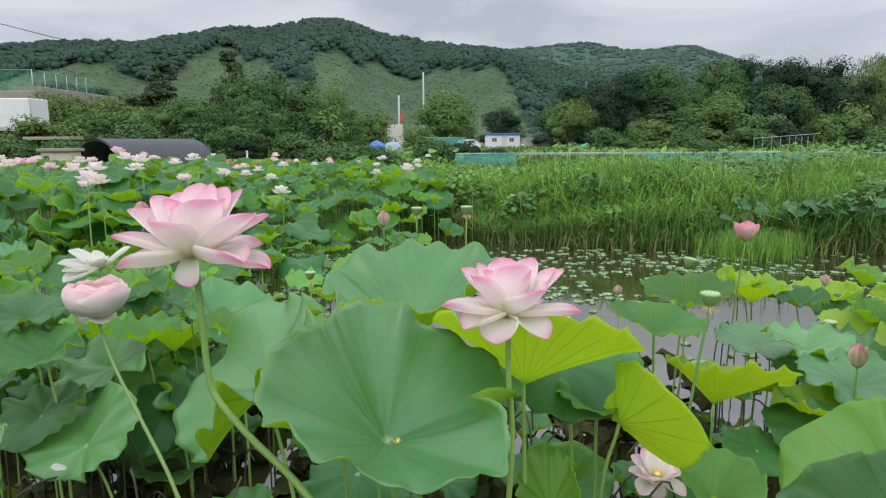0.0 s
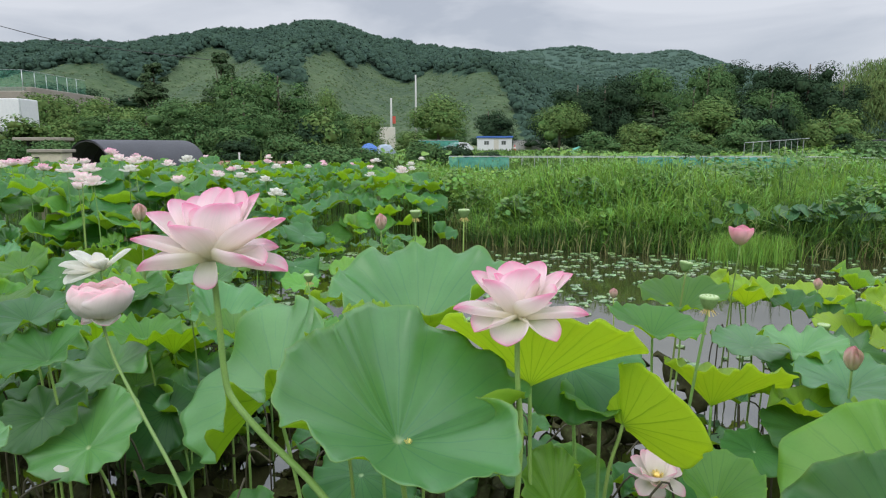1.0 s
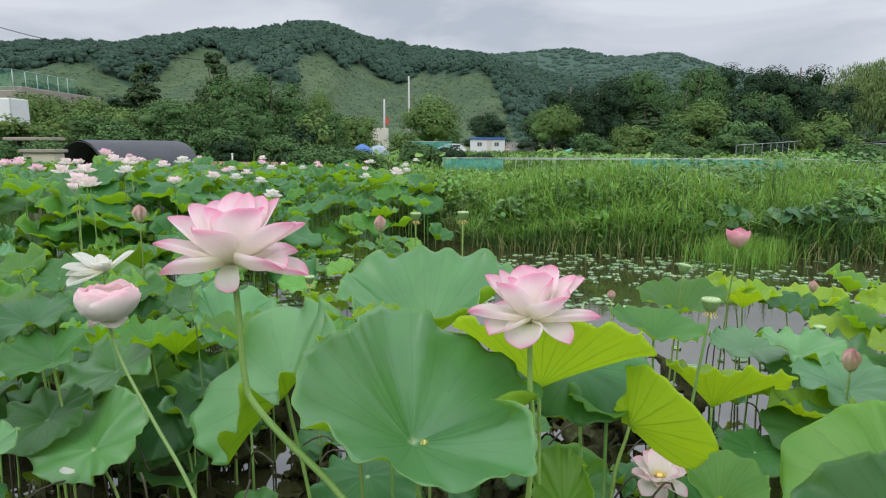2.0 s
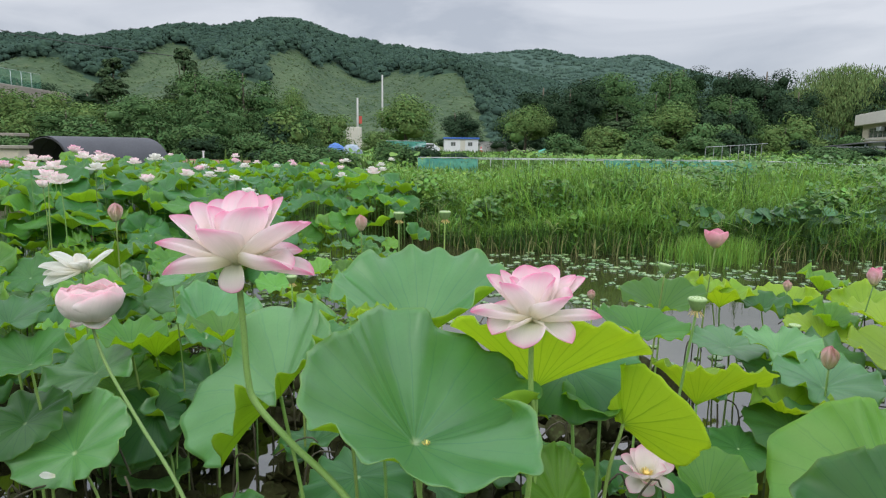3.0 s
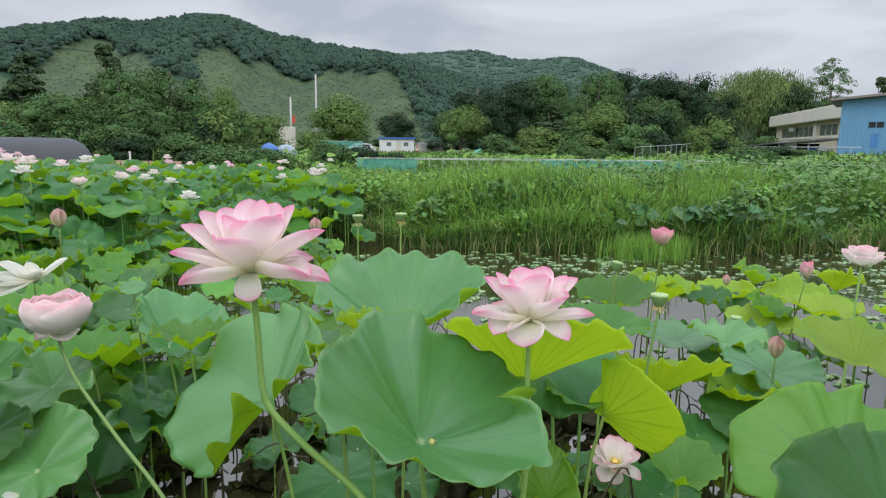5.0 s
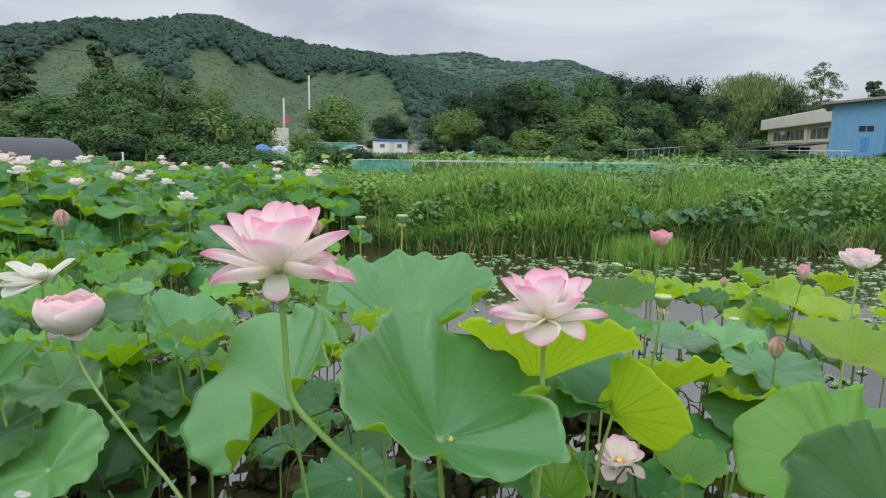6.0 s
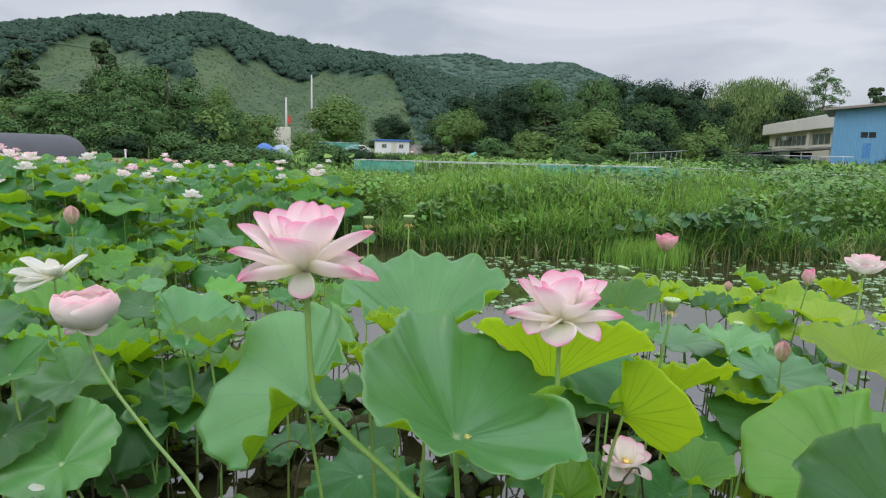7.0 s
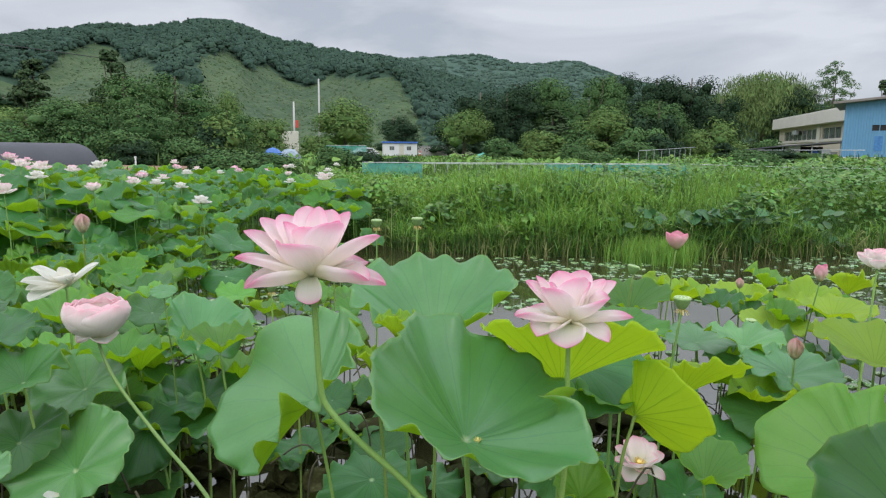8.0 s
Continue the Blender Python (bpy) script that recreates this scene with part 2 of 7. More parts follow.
M_PETAL_BUD = petal_mat("petal_bud", (0.80, 0.72, 0.57), (0.80, 0.60, 0.54), (0.68, 0.28, 0.36), 1.0)
M_POD = surface("seed_pod", (0.20, 0.34, 0.12), (0.26, 0.38, 0.14), 0.55, 30, 140, 0.3, third=(0.16, 0.24, 0.08), bump_distance=0.003)
M_POD_TOP = surface("seed_pod_top", (0.34, 0.46, 0.22), (0.40, 0.50, 0.24), 0.55, 60, 200, 0.3, bump_distance=0.003)
M_STAMEN = surface("stamen", (0.80, 0.62, 0.12), (0.86, 0.72, 0.24), 0.6, 40, 200, 0.2, random_part="island")
M_WITHER = surface("withered_filament", (0.55, 0.46, 0.16), (0.40, 0.30, 0.10), 0.8, 60, 200, 0.3, random_part="island")
# The pale third colour paints whitish glints onto the green pads.
M_PAD_GLINT = surface("floating_pad_glint", (0.08, 0.17, 0.05), (0.13, 0.22, 0.07), 0.25, 3, 60, 0.15, random_part="island", third=(0.36, 0.42, 0.26), spec=0.7)
# Withered brown-olive taken near black to paint in the canopy's shade.
M_DEAD_DARKENED = surface("withered_leaf_darkened", (0.026, 0.030, 0.012), (0.045, 0.045, 0.018), 0.75, 4, 40, 0.4, random_part="island", third=(0.05, 0.075, 0.025), bump_distance=0.004, spec=0.08)

M_GRASS = surface("reed_grass", (0.125, 0.28, 0.048), (0.20, 0.375, 0.066), 0.55, 0.5, 9, 0.0, random_part="island", translucent=0.35, glow_colour=(0.30, 0.46, 0.05), vary=0.5)
M_GRASS_MID = surface("reed_grass_deep", (0.115, 0.255, 0.044), (0.178, 0.335, 0.058), 0.55, 0.5, 9, 0.0, random_part="island", translucent=0.3, glow_colour=(0.22, 0.38, 0.05), vary=0.5)
M_GRASS_DARK = surface("sedge", (0.042, 0.105, 0.025), (0.075, 0.155, 0.032), 0.55, 0.5, 9, 0.0, random_part="island", translucent=0.25)
M_GRASS_DRY = surface("dry_reed", (0.26, 0.27, 0.10), (0.20, 0.20, 0.07), 0.7, 0.8, 9, 0.0, random_part="island", translucent=0.2)
M_WEED = surface("weed_leaf", (0.12, 0.26, 0.042), (0.18, 0.33, 0.055), 0.55, 0.6, 12, 0.0, random_part="island", translucent=0.3)
M_VINE = surface("vine_leaf", (0.070, 0.170, 0.038), (0.125, 0.25, 0.052), 0.5, 0.6, 12, 0.15, random_part="island", translucent=0.25)
M_GOURD = surface("gourd_leaf", (0.045, 0.125, 0.042), (0.072, 0.175, 0.058), 0.5, 0.6, 12, 0.15, random_part="island", translucent=0.2)
M_CANE = surface("yellowing_cane", (0.30, 0.36, 0.12), (0.38, 0.42, 0.17), 0.6, 0.8, 9, 0.0, random_part="island", translucent=0.3)
M_MEADOW = surface("meadow_blades", (0.07, 0.145, 0.035), (0.11, 0.195, 0.045), 0.7, 0.1, 5, 0.0, random_part="island", translucent=0.2, spec=0.2)
M_POST = surface("dull_pipe", (0.30, 0.32, 0.31), (0.24, 0.26, 0.25), 0.5, 2, 25, 0.1, metal=0.2)
M_GROUND = surface("meadow_soil", (0.06, 0.10, 0.028), (0.09, 0.135, 0.036), 0.95, 0.12, 3.0, 0.6, third=(0.14, 0.11, 0.06), bump_distance=0.1)
M_SOIL = surface("tilled_red_soil", (0.20, 0.12, 0.075), (0.25, 0.155, 0.10), 0.95, 0.6, 6.0, 0.7, bump_distance=0.06)
# Dark, mid and light greens are greyed and blued slightly for haze.
M_TREE = [
    surface("foliage_dark", (0.027, 0.055, 0.029), (0.043, 0.080, 0.038), 0.9, 0.35, 3, 0.0, random_part="island", translucent=0.08, spec=0.06, vary=0.24),
    surface("foliage_mid", (0.066, 0.134, 0.048), (0.100, 0.182, 0.062), 0.85, 0.35, 3, 0.0, random_part="island", translucent=0.12, spec=0.08, vary=0.22),
    surface("foliage_light", (0.105, 0.185, 0.055), (0.15, 0.235, 0.07), 0.85, 0.35, 3, 0.0, random_part="island", translucent=0.2, spec=0.1, vary=0.22),
    surface("foliage_willow", (0.10, 0.165, 0.055), (0.15, 0.22, 0.07), 0.85, 0.3, 3, 0.0, random_part="island", translucent=0.2, spec=0.15),
    surface("foliage_pine", (0.050, 0.088, 0.040), (0.072, 0.115, 0.050), 0.85, 0.35, 3, 0.0, random_part="island", translucent=0.1, spec=0.08, vary=0.2),
]
M_BARK = surface("bark", (0.09, 0.075, 0.055), (0.15, 0.125, 0.09), 0.9, 2, 18, 0.8, stretch=(1, 1, 0.25))
# Dark green of the ridge woods with some blue haze painted in.
M_WOODS_HAZED = surface("far_woods_hazed", (0.040, 0.073, 0.054), (0.050, 0.088, 0.062), 0.95, 0.02, 0.6, 0.0, random_part="island", spec=0.05, vary=0.12)
# Haze is mixed into this green: paler and bluer for the farther hill.
M_WOODS_FAR_HAZED = surface("farther_woods_hazed", (0.060, 0.102, 0.080), (0.074, 0.120, 0.092), 0.95, 0.02, 0.4, 0.0, random_part="island", spec=0.05, vary=0.07)
M_SLOPE = surface("cleared_slope", (0.033, 0.068, 0.029), (0.061, 0.102, 0.040), 0.95, 0.028, 0.30, 0.5, spread=0.25, third=(0.070, 0.088, 0.042), bump_distance=1.5)
M_SAPLING = surface("saplings", (0.052, 0.094, 0.036), (0.074, 0.116, 0.044), 0.9, 0.05, 1.0, 0.0, random_part="island")

M_WHITE = surface("white_painted_panel", (0.74, 0.74, 0.73), (0.66, 0.67, 0.67), 0.5, 0.4, 6, 0.05, third=(0.68, 0.68, 0.66), grain=0.08)
M_ROOFBLUE = surface("blue_roof_sheet", (0.05, 0.13, 0.42), (0.07, 0.17, 0.48), 0.45, 0.5, 8, 0.08, grain=0.08)
M_CREAM = surface("cream_plaster", (0.60, 0.54, 0.42), (0.52, 0.46, 0.35), 0.85, 0.4, 7, 0.25, third=(0.40, 0.36, 0.29), grain=0.08)
M_CREAM_PALE = surface("pale_parapet", (0.66, 0.63, 0.54), (0.58, 0.55, 0.47), 0.85, 0.4, 7, 0.25, third=(0.45, 0.43, 0.38), grain=0.08)
M_BLUE = surface("blue_corrugated_sheet", (0.12, 0.29, 0.46), (0.15, 0.33, 0.50), 0.5, 0.3, 5, 0.1, third=(0.10, 0.25, 0.41), stretch=(1, 1, 0.2), grain=0.08)
M_BLUE_WORN = surface("worn_blue_paint", (0.06, 0.20, 0.45), (0.08, 0.24, 0.5), 0.6, 1.5, 6, 0.1)
M_RUST = surface("grey_brown_roof_edge", (0.28, 0.25, 0.22), (0.22, 0.19, 0.17), 0.6, 0.6, 8, 0.2)
M_ROOFGREY = surface("grey_sheet_roof", (0.16, 0.165, 0.17), (0.12, 0.12, 0.125), 0.6, 0.6, 8, 0.2, grain=0.08)
# Near-black colour standing for shade inside openings; also on hatch and chassis.
M_DARK = surface("dark_interior", (0.02, 0.02, 0.02), (0.035, 0.033, 0.03), 0.9, 1, 8, 0.1)
M_CONC = surface("weathered_concrete", (0.34, 0.30, 0.25), (0.26, 0.23, 0.19), 0.9, 0.35, 4, 0.4, third=(0.20, 0.17, 0.14), grain=0.08)
M_POLE = surface("concrete_pole", (0.52, 0.51, 0.48), (0.44, 0.43, 0.41), 0.85, 0.8, 9, 0.2, grain=0.08)
M_SHADE = surface("black_shade_cloth", (0.055, 0.057, 0.065), (0.075, 0.078, 0.088), 0.75, 1.0, 45, 0.35, third=(0.09, 0.09, 0.10))
M_PIPE = surface("galvanised_pipe", (0.55, 0.57, 0.57), (0.46, 0.48, 0.48), 0.4, 2, 25, 0.1, metal=0.4)
M_GREENPOST = surface("green_painted_post", (0.10, 0.38, 0.30), (0.14, 0.44, 0.34), 0.5, 1, 12, 0.1)
M_WIRE = surface("black_cable", (0.03, 0.03, 0.03), (0.04, 0.04, 0.04), 0.6, 2, 12, 0.0)
M_TYRE = surface("tyre_rubber", (0.025, 0.025, 0.025), (0.035, 0.035, 0.035), 0.8, 3, 30, 0.2)
M_CARWHITE = surface("white_car_paint", (0.72, 0.73, 0.74), (0.68, 0.69, 0.70), 0.25, 1, 12, 0.0, spec=0.6, grain=0.08)
M_CARSILVER = surface("silver_car_paint", (0.42, 0.45, 0.46), (0.38, 0.40, 0.42), 0.28, 1, 12, 0.0, metal=0.5)
M_TARP = surface("blue_tarpaulin", (0.06, 0.17, 0.50), (0.09, 0.22, 0.56), 0.5, 1.2, 9, 0.5, bump_distance=0.08)
M_SHEET = surface("pale_plastic_sheet", (0.26, 0.34, 0.42), (0.36, 0.43, 0.50), 0.4, 1.2, 9, 0.5, bump_distance=0.08)
M_RED = surface("faded_red_sign", (0.55, 0.09, 0.06), (0.48, 0.08, 0.06), 0.6, 2, 12, 0.1)


def glass_mat():
    m, nodes, links, out = node_mat("window_glass")
    n1 = N(nodes, "ShaderNodeTexNoise", Scale=1.3, Detail=3.0)
    tc = nodes.new("ShaderNodeTexCoord")
    links.new(tc.outputs["Object"], n1.inputs["Vector"])
    p = N(nodes, "ShaderNodeBsdfPrincipled", Roughness=0.08)
    col = mixc(nodes, links, n1.outputs["Fac"], (0.05, 0.06, 0.06), (0.16, 0.17, 0.15))
    links.new(col, p.inputs["Base Color"])
    p.inputs["Specular IOR Level"].default_value = 0.7
    links.new(p.outputs["BSDF"], out.inputs["Surface"])
    return m


def net_mat(name, colour, cover, cells):
    """Woven net: threads opaque, holes open."""
    m, nodes, links, out = node_mat(name)
    tc = nodes.new("ShaderNodeTexCoord")
    n1 = N(nodes, "ShaderNodeTexNoise", Scale=cells, Detail=5.0, Roughness=0.7)
    links.new(tc.outputs["Object"], n1.inputs["Vector"])
    p = N(nodes, "ShaderNodeBsdfPrincipled", Roughness=0.8)
    col = mixc(nodes, links, n1.outputs["Fac"], colour, tuple(c * 1.35 for c in colour))
    links.new(col, p.inputs["Base Color"])
    t = nodes.new("ShaderNodeBsdfTransparent")
    mx = nodes.new("ShaderNodeMixShader")
    links.new(ranged(nodes, links, n1.outputs["Fac"], 0.3, 0.7, cover - 0.18, cover + 0.18), mx.inputs["Fac"])
    links.new(t.outputs["BSDF"], mx.inputs[1])
    links.new(p.outputs["BSDF"], mx.inputs[2])
    links.new(mx.outputs["Shader"], out.inputs["Surface"])
    return m


def water_mat():
    m, nodes, links, out = node_mat("murky_pond_water")
    tc = nodes.new("ShaderNodeTexCoord")
    n1 = N(nodes, "ShaderNodeTexNoise", Scale=0.7, Detail=4.0)
    n2 = N(nodes, "ShaderNodeTexNoise", Scale=5.0, Detail=3.0)
    for n in (n1, n2):
        links.new(tc.outputs["Object"], n.inputs["Vector"])
    col = mixc(nodes, links, ranged(nodes, links, n1.outputs["Fac"], 0.35, 0.65), (0.026, 0.028, 0.011), (0.040, 0.040, 0.017))
    p = N(nodes, "ShaderNodeBsdfPrincipled", Roughness=0.03, IOR=1.65)
    links.new(col, p.inputs["Base Color"])
    b = N(nodes, "ShaderNodeBump", Strength=0.06, Distance=0.02)
    links.new(n2.outputs["Fac"], b.inputs["Height"])
    links.new(b.outputs["Normal"], p.inputs["Normal"])
    links.new(p.outputs["BSDF"], out.inputs["Surface"])
    return m


M_GLASS = glass_mat()
M_NET_TEAL = net_mat("teal_net", (0.07, 0.30, 0.25), 0.66, 6.0)
M_NET_GREEN = net_mat("green_net", (0.06, 0.25, 0.17), 0.26, 3.0)
M_WATER = water_mat()

# ---- building tools ----
def mesh_of(name, verts, faces, mats, slots=None, uvs=None, smooth=True):
    me = bpy.data.meshes.new(name)
    me.from_pydata([tuple(map(float, v)) for v in verts], [], faces)
    for m in mats:
        me.materials.append(m)
    if slots is not None:
        me.polygons.foreach_set("material_index", slots)
    if uvs is not None:
        layer = me.uv_layers.new(name="UVMap")
        loops = np.zeros(len(me.loops), dtype=np.int32)
        me.loops.foreach_get("vertex_index", loops)
        layer.data.foreach_set("uv", np.asarray(uvs, dtype=np.float32)[loops].ravel())
    if smooth:
        me.polygons.foreach_set("use_smooth", [True] * len(me.polygons))
    me.update()
    return me


def bulk_mesh(name, verts, faces, mats, slots=None, smooth=False):
    """A mesh from numpy arrays whose faces all have the same number of corners."""
    verts = np.ascontiguousarray(verts, dtype=np.float32)
    faces = np.ascontiguousarray(faces, dtype=np.int32)
    me = bpy.data.meshes.new(name)
    k = faces.shape[1]
    me.vertices.add(len(verts))
    me.vertices.foreach_set("co", verts.ravel())
    me.loops.add(faces.size)
    me.loops.foreach_set("vertex_index", faces.ravel())
    me.polygons.add(len(faces))
    me.polygons.foreach_set("loop_start", np.arange(0, faces.size, k, dtype=np.int32))
    me.polygons.foreach_set("loop_total", np.full(len(faces), k, dtype=np.int32))
    for m in mats:
        me.materials.append(m)
    if slots is not None:
        me.polygons.foreach_set("material_index", np.asarray(slots, dtype=np.int32))
    if smooth:
        me.polygons.foreach_set("use_smooth", np.ones(len(faces), dtype=bool))
    me.update(calc_edges=True)
    me.validate()
    return me


def thing(name, m, label, category, group=""):
    ob = new(name)
    ob.empty_display_size = 0.1
    ob.matrix_basis = m
    return tagged(ob, label, category, group)


def part(name, data, material, parent, label=""):
    """Links a bmesh or a mesh as one part under a thing or a part."""
    if isinstance(data, bmesh.types.BMesh):
        me = bpy.data.meshes.new(name)
        data.to_mesh(me)
        data.free()
    else:
        me = data
    if material and not me.materials:
        me.materials.append(material)
    ob = new(name, me)
    ob.parent = parent
    return tagged(ob, label)


def box_bm(x0, x1, y0, y1, z0, z1, bevel=0.0, bm=None):
    made = bm or bmesh.new()
    r = bmesh.ops.create_cube(made, size=1.0, matrix=Matrix.LocRotScale(
        ((x0 + x1) / 2, (y0 + y1) / 2, (z0 + z1) / 2), None, (abs(x1 - x0), abs(y1 - y0), abs(z1 - z0))))
    if bevel:
        edges = list({e for v in r["verts"] for e in v.link_edges})
        bmesh.ops.bevel(made, geom=edges, offset=bevel, segments=1, affect="EDGES")
    return made


def tube_data(points, radii, sides=8, caps=True):
    """Vertices and faces of a tapered tube along points."""
    pts = [Vector(p) for p in points]
    verts, faces = [], []
    ref = Vector((0.31, 0.95, 0.05))
    for i, p in enumerate(pts):
        d = (pts[min(i + 1, len(pts) - 1)] - pts[max(i - 1, 0)]).normalized()
        a = d.cross(ref).normalized()
        b = d.cross(a).normalized()
        for k in range(sides):
            ang = 2 * math.pi * k / sides
            verts.append(p + (a * math.cos(ang) + b * math.sin(ang)) * radii[i])
    for i in range(len(pts) - 1):
        for k in range(sides):
            k2 = (k + 1) % sides
            faces.append((i * sides + k, i * sides + k2, (i + 1) * sides + k2, (i + 1) * sides + k))
    if caps:
        faces.append(tuple(range(sides - 1, -1, -1)))
        last = (len(pts) - 1) * sides
        faces.append(tuple(range(last, last + sides)))
    return verts, faces


def bend(points, steps=8):
    """A smooth line through the points."""
    p = [Vector(q) for q in points]
    p = [p[0] * 2 - p[1]] + p + [p[-1] * 2 - p[-2]]
    line = []
    for i in range(1, len(p) - 2):
        for s in range(steps):
            t = s / steps
            line.append(0.5 * ((2 * p[i]) + (p[i + 1] - p[i - 1]) * t + (2 * p[i - 1] - 5 * p[i] + 4 * p[i + 1] - p[i + 2]) * t * t
                               + (3 * p[i] - p[i - 1] - 3 * p[i + 1] + p[i + 2]) * t ** 3))
    line.append(p[-2])
    return line


def tube(name, points, r0, r1, material, parent, sides=8, steps=6, label=""):
    line = bend(points, steps) if len(points) > 2 else [Vector(q) for q in points]
    n = len(line)
    v, f = tube_data(line, [r0 + (r1 - r0) * i / (n - 1) for i in range(n)], sides)
    return part(name, mesh_of(name, v, f, [material]), None, parent, label)


def ease(a, b, x):
    t = np.clip((x - a) / (b - a), 0, 1)
    return t * t * (3 - 2 * t)


def value_noise(x, y, seed):
    """Smooth noise on a plane, about -1 to 1, for arrays."""
    def grid(ix, iy):
        h = np.sin(ix * 127.1 + iy * 311.7 + seed * 74.7) * 43758.5453
        return (h - np.floor(h)) * 2 - 1
    ix, iy = np.floor(x), np.floor(y)
    fx, fy = x - ix, y - iy
    fx, fy = fx * fx * (3 - 2 * fx), fy * fy * (3 - 2 * fy)
    a = grid(ix, iy) * (1 - fx) + grid(ix + 1, iy) * fx
    b = grid(ix, iy + 1) * (1 - fx) + grid(ix + 1, iy + 1) * fx
    return a * (1 - fy) + b * fy

# ---- ground, pond, hills ----
SHORE_X = [-30, -16, -5, -2.5, -1.2, 0.0, 0.8, 2.8, 6.0, 9.0, 14.0, 20.0, 26.0]
SHORE_Y = [20, 21, 21, 20, 16.5, 12.0, 10.5, 9.75, 9.3, 9.3, 9.0, 8.0, 4.0]


def far_shore(x):
    return np.interp(x, SHORE_X, SHORE_Y)


def ground_height(x, y):
    """The land: a pond bed, its banks, the fields, a gentle rise to the hills."""
    x, y = np.asarray(x, dtype=float), np.asarray(y, dtype=float)
    far = y - far_shore(x)
    near = 0.55 + 0.25 * value_noise(x * 0.7, 0 * y + 3.0, 21) - y
    side = np.maximum(-26 - x, x - 24)
    out = np.maximum(np.maximum(far, near), side)
    z = -0.45 + 0.75 * ease(-0.8, 1.2, out)
    z = z + 0.25 * ease(1.0, 14.0, out) + 0.03 * value_noise(x * 0.4, y * 0.4, 2) * ease(0.5, 3, out)
    z = z + 2.2 * ease(-22, -40, x) * ease(25, 50, y) + 0.6 * ease(22, 48, x) * ease(15, 40, y)
    z = z + 3.0 * ease(110, 260, y)
    return z


def spaced(stops):
    line = []
    for a, b, n in stops:
        line += list(np.linspace(a, b, n, endpoint=False))
    return np.array(line + [stops[-1][1]])


gx = spaced([(-3500, -300, 8), (-300, -40, 14), (-40, -16, 16), (-16, 16, 65), (16, 60, 30), (60, 300, 14), (300, 3500, 8)])
gy = spaced([(-3500, -100, 6), (-100, -4, 10), (-4, 26, 75), (26, 70, 30), (70, 300, 24), (300, 4200, 8)])
GX, GY = np.meshgrid(gx, gy)
GZ = ground_height(GX, GY)
gv = np.stack([GX.ravel(), GY.ravel(), GZ.ravel()], 1)
nx = len(gx)
gi = np.arange(len(gy) * nx).reshape(len(gy), nx)
gf = np.stack([gi[:-1, :-1].ravel(), gi[:-1, 1:].ravel(), gi[1:, 1:].ravel(), gi[1:, :-1].ravel()], 1)
ground = new("ground", bulk_mesh("ground", gv, gf, [M_GROUND], smooth=True))
tagged(ground, "grassy earth round the pond and over the fields", "ground", kind="structure")

wv = np.array([(-30, 0.0, 0), (26, 0.0, 0), (26, 24, 0), (-30, 24, 0)])
water = new("water", bulk_mesh("water", wv, np.array([[0, 1, 2, 3]]), [M_WATER]))
tagged(water, "murky still pond water reflecting the grey sky", "water", kind="structure")

RIDGE_X = [-700, -480, -301, -262, -224, -186, -166, -147, -117, -86, -63, -41, -10, 24, 43, 82, 140, 230, 400, 700]
RIDGE_Z = [58, 66, 65, 70, 70, 65, 73, 78, 78, 83, 81, 73, 68, 63, 60, 51, 36, 24, 12, 8]
CLEAR_D = [-1.2, -0.9, -0.75, -0.6, -0.508, -0.431, -0.407, -0.378, -0.347, -0.318, -0.287, -0.264, -0.256, -0.207, -0.198, -0.16, -0.131, -0.106, -0.072, -0.051, -0.009, 0.024, 0.085, 0.1, 0.14]
CLEAR_F = [0.1, 0.25, 0.36, 0.44, 0.46, 0.44, 0.55, 0.70, 0.81, 0.81, 0.60, 0.36, 0.27, 0.26, 0.45, 0.598, 0.53, 0.69, 0.63, 0.58, 0.709, 0.487, 0.363, 0.296, 0.0]
FOOT, CREST = 210.0, 450.0


def hill_near_z(x, y):
    top = np.interp(x, RIDGE_X, RIDGE_Z)
    f = np.clip((y - FOOT) / (CREST - FOOT), 0, 1.6)
    up = np.where(f < 1, np.minimum(f, 1) ** 0.95, np.maximum(0, 1 - np.maximum(f - 1, 0) ** 1.5 * 2.2))
    spur = np.sin(x * 0.062 + 0.5 * np.sin(x * 0.02)) * 12 + value_noise(x * 0.03, y * 0.012, 5) * 5 + value_noise(x * 0.11, y * 0.014, 6) * 2.6
    return top * up + spur * np.clip(f, 0, 1) * np.clip(1.0 - f, 0, 1) * 2.6


def hill_clear(x, y):
    """Where the near hill's woods have been felled."""
    return (wood_edge(x, y) < 0) & (y < CREST)


def wood_edge(x, y):
    """How far up the slope a place lies beyond the edge of the standing woods."""
    up = np.clip((y - FOOT) / (CREST - FOOT), 0, 1) ** 0.95
    return up - np.interp(x / y, CLEAR_D, CLEAR_F) - 0.03 * value_noise(x * 0.08, y * 0.05, 9)


FAR_X = [-400, -100, 10, 48, 101, 192, 254, 330, 391, 460, 560, 700, 850, 1100, 1500]
FAR_Z = [96, 108, 118, 124, 125, 132, 121, 126, 108, 92, 80, 74, 70, 60, 50]


def hill_far_z(x, y):
    top = np.interp(x, FAR_X, FAR_Z)
    f = np.clip((y - 480) / 420, 0, 1.6)
    up = np.where(f < 1, np.minimum(f, 1) ** 0.95, np.maximum(0, 1 - np.maximum(f - 1, 0) ** 1.5 * 2.2))
    return 2 + top * up + value_noise(x * 0.012, y * 0.01, 8) * 12 * np.clip(f, 0, 1) * np.clip(1.1 - f, 0, 1) * 2


